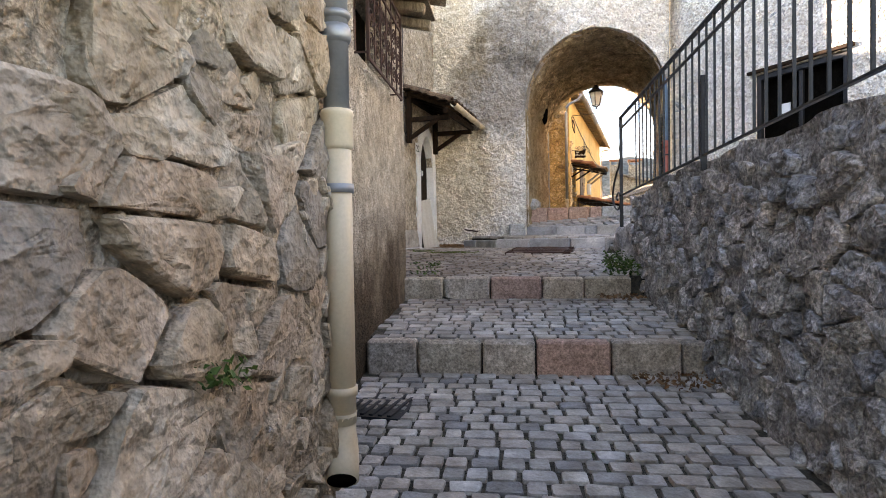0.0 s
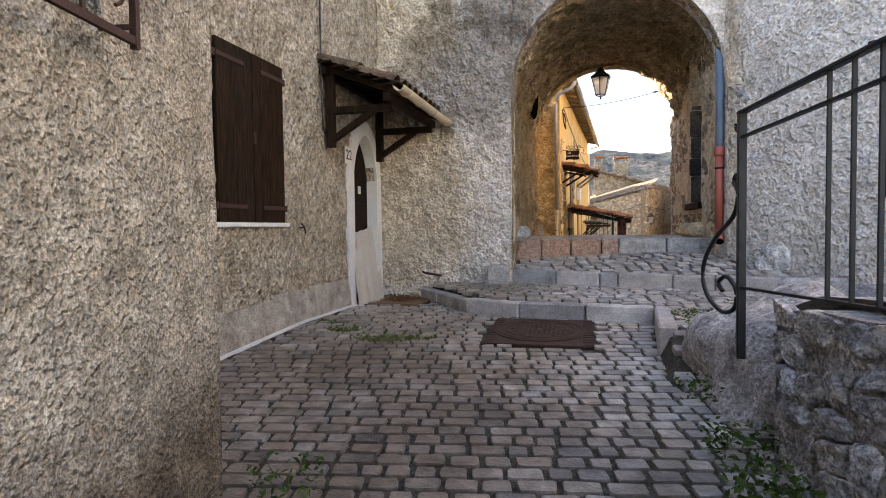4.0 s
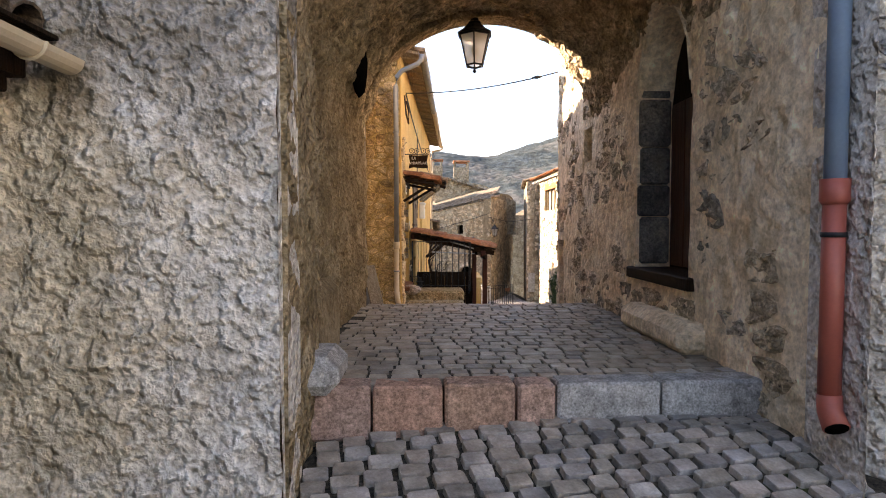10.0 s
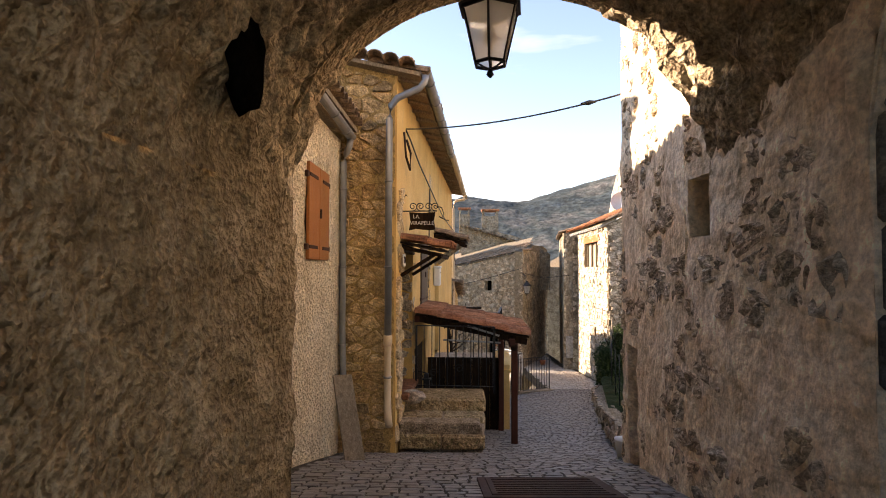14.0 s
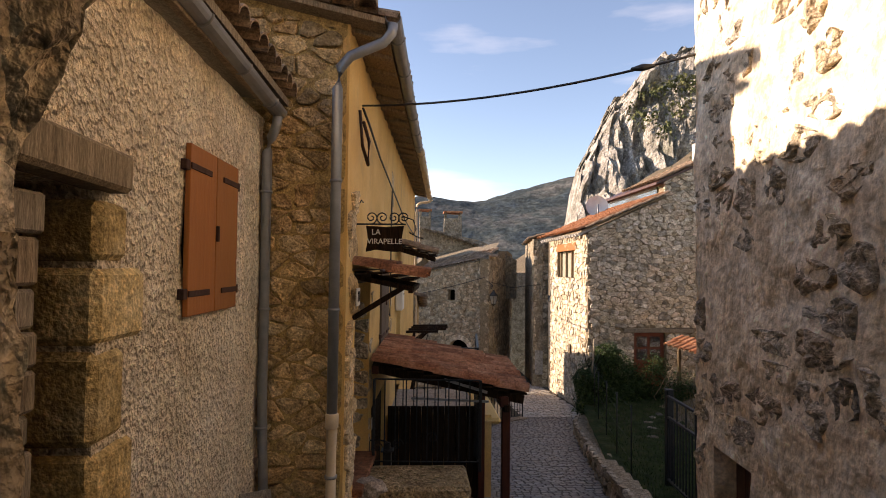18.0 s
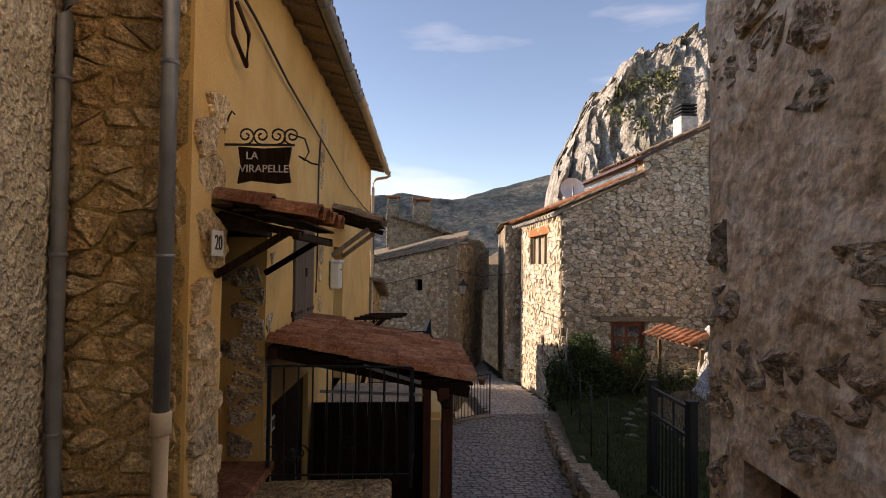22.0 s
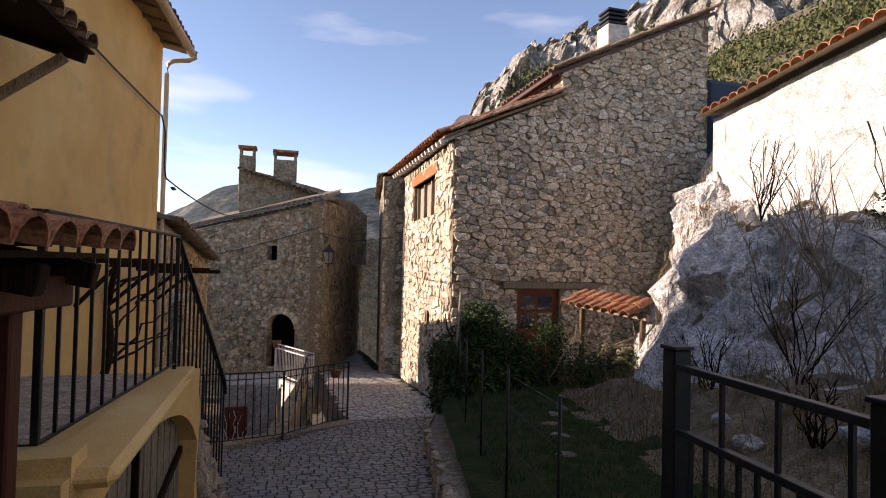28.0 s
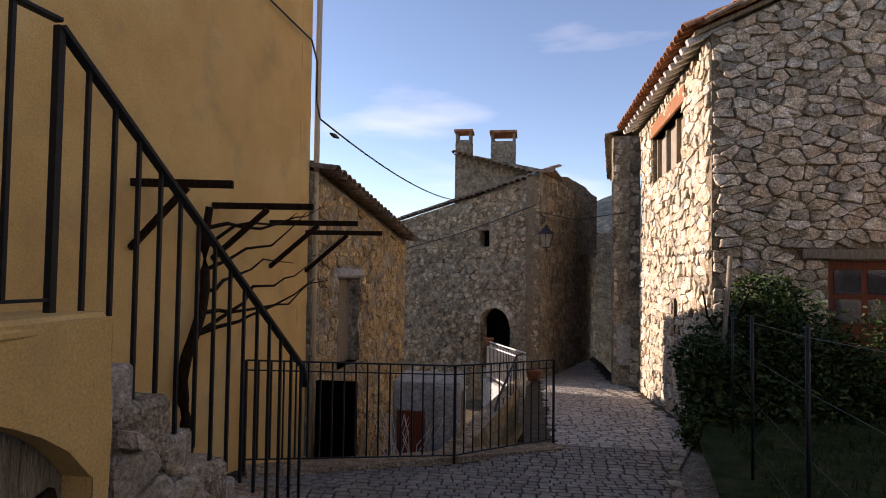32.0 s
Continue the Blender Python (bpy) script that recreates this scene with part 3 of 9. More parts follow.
def cells(u0, u1, v0, v1, su, sv, seed, keep=1.0, jitter=0.42, drop=0.2):
    """Irregular stones that fill a field, as polygons."""
    rng = random.Random(seed)
    nu, nv = max(1, int((u1 - u0) / su)), max(1, int((v1 - v0) / sv))
    pts = {}
    for j in range(-1, nv + 1):
        for i in range(-1, nu + 1):
            off = 0.5 if j % 2 else 0.0
            pts[i, j] = (u0 + (i + 0.5 + off * 0.9 + rng.uniform(-jitter, jitter)) * su, v0 + (j + 0.5 + rng.uniform(-jitter, jitter) * 0.8) * sv)
    pts = {q: p for q, p in pts.items() if rng.random() > drop}
    k = su / sv
    res = []
    for (i, j), p in pts.items():
        if not (u0 < p[0] < u1 and v0 < p[1] < v1) or rng.random() > keep:
            continue
        poly = [(p[0] - su * 1.1, p[1] - sv * 1.1), (p[0] + su * 1.1, p[1] - sv * 1.1), (p[0] + su * 1.1, p[1] + sv * 1.1), (p[0] - su * 1.1, p[1] + sv * 1.1)]
        for dj in (-2, -1, 0, 1, 2):
            for di in (-2, -1, 0, 1, 2):
                q = pts.get((i + di, j + dj))
                if q is None or (di == 0 and dj == 0):
                    continue
                nx, ny = q[0] - p[0], (q[1] - p[1]) * k * k
                c = (q[0] ** 2 - p[0] ** 2) / 2 + (q[1] ** 2 - p[1] ** 2) * k * k / 2
                poly = clip_poly(poly, nx, ny, c)
                if len(poly) < 3:
                    break
        if len(poly) >= 3:
            res.append((p, poly))
    return res


def stones(parent, pl, zone, su, sv, material, joined, seed, gap=0.012, proud=0.03, keep=1.0, base=0.0, limit=300, near=None, holes=(), name="stone", rough=0.15, craggy=0.0, jitter=0.42, mask=None):
    """Lays irregular stones on a Plane inside zone = (u0, u1, v0, v1, lines), lines being (nu, nv, c) half-planes."""
    u0, u1, v0, v1, lines = zone
    rng = random.Random(seed)
    made = []
    for p, poly in cells(u0, u1, v0, v1, su, sv, seed, keep, jitter):
        for nu, nv, c in ((-1, 0, -u0), (1, 0, u1), (0, -1, -v0), (0, 1, v1), *lines):
            poly = clip_poly(poly, nu, nv, c)
            if len(poly) < 3:
                break
        if mask and not mask(*p):
            continue
        if len(poly) < 3 or any(a < p[0] < b and c < p[1] < (d(p[0]) if callable(d) else d) for a, b, c, d in holes):
            continue
        for a, b, c, d in holes:
            top = d(p[0]) if callable(d) else d
            us, vsx = [q[0] for q in poly], [q[1] for q in poly]
            if max(us) > a and min(us) < b and max(vsx) > c and min(vsx) < top:
                if p[1] > top:
                    poly = clip_poly(poly, 0, -1, -top)
                elif p[1] < c:
                    poly = clip_poly(poly, 0, 1, c)
                elif p[0] < a:
                    poly = clip_poly(poly, 1, 0, a)
                else:
                    poly = clip_poly(poly, -1, 0, -b)
        if len(poly) < 3:
            continue
        cx, cy = sum(q[0] for q in poly) / len(poly), sum(q[1] for q in poly) / len(poly)
        area = abs(sum(poly[i][0] * poly[(i + 1) % len(poly)][1] - poly[(i + 1) % len(poly)][0] * poly[i][1] for i in range(len(poly)))) / 2
        if area < su * sv * 0.08:
            continue
        soft = []
        for i, q in enumerate(poly):
            r = poly[(i + 1) % len(poly)]
            f = 0.15 if jitter > 0.2 else 0.10
            soft += [(q[0] * (1 - f) + r[0] * f, q[1] * (1 - f) + r[1] * f), (q[0] * f + r[0] * (1 - f), q[1] * f + r[1] * (1 - f))]
        rad = math.sqrt(area)
        f1 = max(0.3, 1 - 2 * gap / rad)
        h = proud * rng.uniform(0.45, 1.25)
        tu, tv = rng.uniform(-1, 1) * proud * rough * 6, rng.uniform(-1, 1) * proud * rough * 6
        vs, fs, n = [], [], len(soft)
        rings = ((f1, -0.02), (f1 * 0.985, h * 0.55), (f1 * 0.86, h))
        if craggy:
            soft = [p2 for i, q in enumerate(soft) for p2 in (q, ((q[0] + soft[(i + 1) % len(soft)][0]) / 2, (q[1] + soft[(i + 1) % len(soft)][1]) / 2))]
            n = len(soft)
            wb = min(1.0, craggy / 0.012)
            wob = [1 + wb * 0.20 * noise.noise(Vector((q[0] * 14, q[1] * 14, seed))) + wb * 0.10 * noise.noise(Vector((q[0] * 34, q[1] * 34, seed))) for q in soft]
            soft = [(cx + (q[0] - cx) * k, cy + (q[1] - cy) * k) for q, k in zip(soft, wob)]
            rings = ((f1, -0.03), (f1 * 0.995, h * 0.50), (f1 * 0.96, h * 0.90), (f1 * 0.84, h), (f1 * 0.58, h), (f1 * 0.3, h))
        for f, hh in rings:
            for q in soft:
                x, y = cx + (q[0] - cx) * f, cy + (q[1] - cy) * f
                tilt = (tu * (x - cx) + tv * (y - cy)) / rad if hh > 0 else 0
                w = noise.noise(Vector((x * 9, y * 9, seed))) * proud * 0.35 if hh > 0 else 0
                if craggy and hh > 0:
                    w += craggy * (noise.noise(Vector((x * 16, y * 16, seed + cx))) + 0.6 * noise.noise(Vector((x * 38, y * 38, seed))) - 0.5 * abs(noise.noise(Vector((x * 7, y * 11, cy)))))
                vs.append(pl.at(x, y, base + hh + tilt + w))
        vs.append(pl.at(cx, cy, base + h * 1.06))
        last = len(rings) - 1
        for ring in range(last):
            for i in range(n):
                i2 = (i + 1) % n
                fs.append((ring * n + i, ring * n + i2, (ring + 1) * n + i2, (ring + 1) * n + i))
        for i in range(n):
            fs.append((last * n + i, last * n + (i + 1) % n, (last + 1) * n))
        made.append((near(cx, cy) if near else cx, vs, fs))
    made.sort(key=lambda k: k[0])
    for _, vs, fs in made[:limit]:
        mesh(name, vs, fs, material, parent)
    if made[limit:]:
        V, F = [], []
        for _, vs, fs in made[limit:]:
            o = len(V)
            V += vs
            F += [tuple(i + o for i in f) for f in fs]
        tagged(mesh(name + "work", V, F, joined, parent), kind="stuff")


def pantiles(name, parent, origin, along, down, cols, rows, pitch, length, material, joined=True, radius=None, seed=1, lift=0.0):
    """Half-round clay tiles: cols side by side along one way, rows down the slope. Joined or one object each."""
    along, down, origin = Vector(along).normalized(), Vector(down).normalized(), Vector(origin)
    up = along.cross(down)
    if up.z < 0:
        up = -up
    r = radius or pitch * 0.56
    rng = random.Random(seed)
    V, F = [], []
    for c in range(cols):
        for w in range(rows):
            o = origin + along * (pitch * (c + 0.5) + rng.uniform(-0.008, 0.008)) + down * (length * w * 0.86 + rng.uniform(-0.012, 0.012)) + up * (lift + rng.uniform(0, 0.006) + 0.012 * 0)
            tip = down * length + up * 0.008
            start = -up * 0.012
            vs, fs, k = [], [], 6
            for e, rr in ((start, r * 0.86), (tip, r)):
                for th in (0, 0.014):
                    for i in range(k + 1):
                        q = math.pi * i / k
                        vs.append(o + e + along * (math.cos(q) * (rr - th)) + up * (math.sin(q) * (rr - th) * 0.85))
            s = k + 1
            for i in range(k):
                fs += [(i, i + 1, 2 * s + i + 1, 2 * s + i), (s + i + 1, s + i, 3 * s + i, 3 * s + i + 1), (2 * s + i, 2 * s + i + 1, 3 * s + i + 1, 3 * s + i)]
            fs += [(0, 2 * s, 3 * s, s), (k, s + k, 3 * s + k, 2 * s + k)]
            if joined:
                b = len(V)
                V += vs
                F += [tuple(i + b for i in f) for f in fs]
            else:
                mesh(name, vs, fs, material, parent, smooth=False)
    if joined:
        tagged(mesh(name + "s", V, F, material, parent), kind="stuff")


def leaves(name, centre_fn, count, size, material, parent, seed, kind="stuff"):
    """A crown of many small folded leaves at places given by centre_fn(rng)."""
    rng = random.Random(seed)
    V, F = [], []
    for _ in range(count):
        c = Vector(centre_fn(rng))
        q = Euler((rng.uniform(-1.2, 1.2), rng.uniform(-1.2, 1.2), rng.uniform(0, 6.28))).to_matrix()
        s = size * rng.uniform(0.6, 1.4)
        b = len(V)
        for p in ((0, -1, 0), (0.45, 0, 0.12), (0, 1, 0), (-0.45, 0, 0.12), (0, 0, 0)):
            V.append(c + q @ (Vector(p) * s))
        F += [(b, b + 1, b + 4), (b + 1, b + 2, b + 4), (b + 2, b + 3, b + 4), (b + 3, b, b + 4)]
    return tagged(mesh(name, V, F, material, parent), kind=kind)

# ---- ground heights ----
ROAD = [(15.3, 1.72), (17.0, 1.36), (20.0, 0.60), (21.6, 0.27), (24.0, -0.07), (27.0, -0.46), (30.1, -0.80), (31.3, -0.84), (41.0, -1.62), (60.0, -2.6)]


def across(x, y):
    return y - 0.18 * (x + 1)


def lower(x, y):
    """The lower alley: two steps, then a gentle slope up to the arch."""
    v = across(x, y)
    if v < 3.96:
        return 0.22 * v / 3.9
    if v < 5.66:
        return 0.44 + 0.12 * (v - 3.9) / 1.7
    return 0.76 + 0.20 * min(1.0, (v - 5.6) / 3.6)


KERB = [(-3.00, 11.10), (-2.07, 9.79), (-1.46, 9.54), (-0.13, 9.40), (-0.21, 8.20)]
STEP_A = [(-1.80, 11.22), (-1.17, 11.00), (-0.42, 10.80), (0.18, 10.61), (0.61, 10.50), (1.24, 10.36)]
STEP_C, STEP_D = (-1.80, 11.88), (0.98, 11.95)


def side(a, b, x, y):
    """Positive beyond the line from a to b (to its left)."""
    return ((b[0] - a[0]) * (y - a[1]) - (b[1] - a[1]) * (x - a[0])) / math.hypot(b[0] - a[0], b[1] - a[1]) - 0.07


def beyond_kerb(x, y):
    for a, b in zip(KERB[:3], KERB[1:]):
        if x < b[0]:
            return side(a, b, x, y) > 0
    return y > 9.4 or side(KERB[3], KERB[4], x, y) > 0


def past_step(x, y):
    """How far a place lies beyond the bowed step before the arch."""
    return y - lerp_table(STEP_A, x) - 0.07 if x > -1.80 else -1.0


def road_z(x, y):
    if y >= 15.3:
        return lerp_table(ROAD, y)
    if side(STEP_C, STEP_D, x, y) > 0:
        return 1.72
    if past_step(x, y) > 0:
        return 1.325 + 0.205 * min(1, past_step(x, y) / 1.1)
    if beyond_kerb(x, y) and y > 7.3:
        return lower(x, y) + (1.12 + 0.05 * min(1.0, max(0.0, (y - 9.2))) - lower(x, y)) * min(1.0, max(0.0, (y - 7.4) / 0.9))
    return lower(x, y)


def left_edge(y):
    if y < 1.95:
        return -0.62 - 0.06 * max(0, y)
    if y < 5.5:
        return -1.43 - 0.1875 * (y - 1.95)
    if y < 11.9:
        return -3.6
    if y < 15.4:
        return -2.0 + 0.053 * (y - 12.0)
    if y < 19.2:
        return -2.25
    if y < 27.2:
        return -1.55
    return lerp_table([(27.2, -1.1), (29.1, -0.95), (29.2, -0.95), (30.1, 1.1), (31.2, 2.25), (39.3, 2.3), (44.0, 3.2), (60, 3.2)], y)


def right_edge(y):
    return lerp_table([(-6, 1.35), (2.0, 0.95), (6.4, 0.15), (6.6, 3.4), (8.35, 3.4), (9.0, 3.0), (11.3, 0.95), (11.4, 0.9), (18.4, 1.08), (20, 1.55), (24.4, 2.35), (29, 3.25), (31.9, 4.4), (38.5, 4.4), (38.6, 4.1), (44, 4.3), (60, 4.3)], y)


# ---- paving ----
def ground_sheet():
    vs, fs, idx = [], [], {}
    ys = [-6 + 0.25 * i for i in range(35)] + [2.6 + 0.05 * i for i in range(200)] + [12.6 + 0.25 * i for i in range(190)]
    n = 90
    for j, y in enumerate(ys):
        a, b = left_edge(y) - 0.35, right_edge(y) + 0.3
        for i in range(n + 1):
            x = a + (b - a) * i / n
            idx[i, j] = len(vs)
            vs.append((x, y, min(road_z(x, y), road_z(x, y - 0.11) if y < 15 else 99) - 0.010 + 0.005 * noise.noise(Vector((x * 3, y * 3, 0)))))
    for j in range(len(ys) - 1):
        for i in range(n):
            fs.append((idx[i, j], idx[i + 1, j], idx[i + 1, j + 1], idx[i, j + 1]))
    ob = mesh("road", vs, fs, M_bed)
    return tagged(ob, "narrow cobbled alley climbing and then falling between stone houses", "road", kind="structure")


road = ground_sheet()


def sett_shapes():
    """A few worn paving stones, 1 x 1 across, to be scaled."""
    res = []
    rng = random.Random(4)
    for _ in range(6):
        vs, fs = [], []
        rings = ((0.5, -0.04), (0.498, -0.005), (0.474, 0.003))
        k = 8
        base = [(-1, -0.78), (-0.84, -1), (0.84, -1), (1, -0.78), (1, 0.78), (0.84, 1), (-0.84, 1), (-1, 0.78)]
        base = [(x * rng.uniform(0.90, 1.02), y * rng.uniform(0.89, 1.02)) for x, y in base]
        for s, z in rings:
            for x, y in base:
                vs.append((x * s, y * s, z + (rng.uniform(-0.003, 0.003) if z > -0.02 else 0)))
        for r in (0, 1):
            for i in range(k):
                fs.append((r * k + i, r * k + (i + 1) % k, (r + 1) * k + (i + 1) % k, (r + 1) * k + i))
        fs.append(tuple(range(2 * k, 3 * k)))
        res.append((vs, fs))
    return res


SHAPES = sett_shapes()


def pave(y0, y1, w, l, seed, limit, focus, skew=0.18, gap=0.013, skip=None, stone=M_sett, joined=M_sett_j):
    """Lays setts in rows across the alley between y0 and y1; those nearest to focus become parts."""
    rng = random.Random(seed)
    spots = []
    v = y0
    while v < y1:
        x = -4.2 + rng.uniform(0, w)
        while x < 5:
            ww = w * rng.uniform(0.72, 1.32)
            xc, yc = x + ww / 2, v + l / 2 + skew * (x + ww / 2 + 1)
            x += ww
            if not (left_edge(yc) + ww * 0.3 < xc < right_edge(yc) - ww * 0.2):
                continue
            if skip and skip(xc, yc, ww / 2):
                continue
            za, zb, zr = road_z(xc, yc - l * 0.36), road_z(xc, yc + l * 0.36), road_z(xc + ww * 0.34, yc)
            zl = road_z(xc - ww * 0.34, yc)
            if abs(zb - za) > 0.07 or abs(zr - zl) > 0.07:
                continue
            spots.append((xc, yc, (za + zb) / 2 + rng.uniform(-0.004, 0.003), ww - gap, l - gap, math.atan2(zb - za, l * 0.72) + rng.uniform(-0.014, 0.014), math.atan(skew) + rng.uniform(-0.035, 0.035), rng.randrange(6)))
        v += l
    spots.sort(key=lambda s: (s[0] - focus[0]) ** 2 + (s[1] - focus[1]) ** 2)
    meshes = []
    for vs, fs in SHAPES:
        me = bpy.data.meshes.new("sett")
        me.from_pydata(vs, [], fs)
        me.materials.append(stone)
        meshes.append(me)
    V, F = [], []
    for i, (x, y, z, ww, ll, rx, rz, k) in enumerate(spots):
        m = Matrix.LocRotScale((x, y, z), Euler((rx, 0, rz)), (ww, ll, 1))
        if i < limit:
            ob = new("sett", meshes[k])
            ob.parent = road
            ob.matrix_basis = m
        else:
            o = len(V)
            V += [m @ Vector(p) for p in SHAPES[k][0]]
            F += [tuple(q + o for q in f) for f in SHAPES[k][1]]
    if V:
        tagged(mesh("setts", V, F, joined, road), kind="stuff")


def in_manhole(x, y, r):
    return (x < -1.8 and y > 11.1) or (x > 0.15 and y < 8.2) or (-1.64 - r * 0.8 < x < -0.70 + r * 0.8 and 8.31 < y < 9.39) or (-3.42 < x < -2.75 and 10.25 < y < 10.95)


# ---- the lower alley ----
P_rough0 = Plane((-0.62, -5.0), (-0.68, 0.0))
P_rough = Plane((-0.68, 0.0), (-1.06, 1.97))
P_door = Plane((-1.43, 1.95), (-2.09, 5.47))
P_side = Plane((-2.09, 5.47), (-3.6, 5.75))
P_22 = Plane((-3.6, 5.6), (-3.6, 11.15))
P_arch = Plane((-3.6, 11.15), (0.86, 11.15))
P_right = Plane((0.86, 11.45), (3.3, 8.7))
P_right2 = Plane((3.3, 8.7), (5.4, 3.0))
P_ret = Plane((0.12, 6.45), (0.95, 2.0))
P_ret0 = Plane((0.95, 2.0), (1.35, -5.0))


def make_walls_a():
    w = wall("wall_rubble_near", P_rough0, -0.3, 3.8, M_mortar, 0.5, step=0.2, amp=0.03, freq=3)
    tagged(w, "rough rubble stone wall with crumbling earth mortar", "wall")
    w = wall("wall_rubble", P_rough, -0.3, 3.8, M_mortar, 0.36, step=0.035, amp=0.035, freq=5)
    tagged(w, "rough rubble stone wall with crumbling earth mortar", "wall")
    stones(w, P_rough, (0.0, P_rough.len, -0.05, 2.9, []), 0.30, 0.18, M_rubble, M_rubble, 11, gap=0.010, proud=0.045, keep=0.95, rough=0.10, craggy=0.010, jitter=0.5)
    stones(w, P_rough, (0.0, P_rough.len, -0.05, 2.9, []), 0.12, 0.085, M_rubble, M_rubble, 12, gap=0.010, proud=0.024, keep=0.40, rough=0.3, base=0.012, craggy=0.008, name="pebble", limit=120)
    stones(w, P_rough0, (4.2, 5.0, -0.05, 2.9, []), 0.33, 0.20, M_rubble, M_rubble, 14, gap=0.016, proud=0.045, keep=0.86, rough=0.2, craggy=0.016)
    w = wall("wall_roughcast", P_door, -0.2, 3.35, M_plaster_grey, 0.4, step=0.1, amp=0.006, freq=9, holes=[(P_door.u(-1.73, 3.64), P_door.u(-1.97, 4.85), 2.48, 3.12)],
             label="beige roughcast wall stained dark towards the ground", category="wall")
    tagged(wall("wall_roughcast_upper", Plane((-1.43 - 0.05, 1.95), (-2.14, 5.47)), 3.35, 4.8, M_plaster_grey, 0.35, step=0.25, amp=0.006), "beige roughcast upper wall of the old house", "wall")
    wall("wall_roughcast_end", P_side, 0.3, 4.8, M_plaster_grey, 0.3, step=0.2, amp=0.006, label="short beige roughcast return wall", category="wall")
    u0, u1 = P_22.u(-3.6, 10.17), P_22.u(-3.6, 10.97)
    um = (u0 + u1) / 2
    point = lambda u: 2.45 + 0.70 * math.sqrt(max(0.0, 1 - (abs(u - um) / ((u1 - u0) / 2)) ** 1.6))
    s0, s1 = P_22.u(-3.6, 7.52), P_22.u(-3.6, 8.54)
    wall("wall_number_twentytwo", P_22, 0.6, 5.6, M_stucco_tan, 0.5, [(u0, u1, 0.95, point), (s0, s1, 1.98, 3.45)], 0.045, 0.022, 8, "rough tan rendered house wall with old shutters", "wall")
    ar = lambda u: arch_z(P_arch.at(u, 0).x)
    w = wall("wall_arch", P_arch, 0.8, 6.6, M_stucco, 0.4, [(P_arch.u(-1.75, 0), P_arch.u(0.855, 0), 0.8, ar)], 0.034, 0.040, 7.5, "thick whitewashed roughcast wall around the archway", "wall")
    wall("wall_facade_right", P_right, 0.7, 6.6, M_stucco, 0.5, [(P_right.u(2.02, 10.1), P_right.u(2.95, 9.1), 2.15, 3.62)], 0.055, 0.018, 7, "pale rough plastered facade with exposed stones", "wall")
    stones(bpy.data.objects["wall_facade_right"], P_right, (0.05, P_right.len, 1.2, 6.4, []), 0.42, 0.26, M_blue_stone, M_blue_stone, 25, gap=0.03, proud=0.006, keep=0.30, base=-0.012, craggy=0.040, holes=((P_right.u(2.02, 10.1) - 0.15, P_right.u(2.95, 9.1) + 0.15, 2.0, 3.8),))
    wall("wall_facade_far_right", P_right2, 0.7, 6.0, M_stucco, 0.5, (), 0.3, 0.02, 4, "pale rough plastered facade", "wall")
    w = wall("wall_retaining", P_ret, -0.2, lambda u: 1.50 + 0.16 * min(1, u / 1.2) + 0.02 * math.sin(u * 7), M_mortar_dark, 0.45, step=0.04, amp=0.04, freq=5, label="dark grey rubble retaining wall under an iron railing", category="wall")
    stones(w, P_ret, (0.0, P_ret.len, 0.0, 1.6, []), 0.17, 0.12, M_rubble_dark, M_rubble_dark, 23, gap=0.012, proud=0.031, keep=0.85, rough=0.2, craggy=0.018)
    wall("wall_retaining_near", P_ret0, -0.3, 1.68, M_mortar_dark, 0.4, step=0.2, amp=0.04, freq=4, label="dark grey rubble retaining wall", category="wall")


def arch_z(x, cx=-0.45, hw=1.305, spring=3.60, rise=1.42):
    return spring + rise * math.sqrt(max(0.0, 1 - ((x - cx) / hw) ** 2))


make_walls_a()


def terrace_right():
    """The raised ground behind the retaining wall."""
    vs, fs = [], []
    ys = [-5 + 0.3 * i for i in range(48)]
    n = 10
    for y in ys:
        a = lerp_table([(-5, 1.35), (2, 0.95), (6.45, 0.12), (7, 0.15), (12, 0.2)], y) + 0.15
        for i in range(n + 1):
            x = a + (6.0 - a) * i / n
            z = 1.62 if y < 6.3 else max(1.08, 1.62 - (y - 6.3) * 0.26)
            vs.append((x, y, z + 0.03 * noise.noise(Vector((x, y, 3)) * 1.5)))
    for j in range(len(ys) - 1):
        for i in range(n):
            q = j * (n + 1) + i
            fs.append((q, q + 1, q + n + 2, q + n + 1))
    return tagged(mesh("terrace", vs, fs, M_cement, smooth=True), "worn cement terrace behind the railing", "ground", kind="structure")


terrace_right()

# ---- the passage under the house ----
X_L, X_R, Y_IN, Y_OUT = -1.78, 0.88, 11.15, 15.4
P_pl = Plane((-2.00, 12.0), (-1.82, Y_OUT))
P_pr = Plane((0.83, 15.8), (0.86, 11.40))
P_pr3 = Plane((1.07, 18.22), (0.83, 15.8))


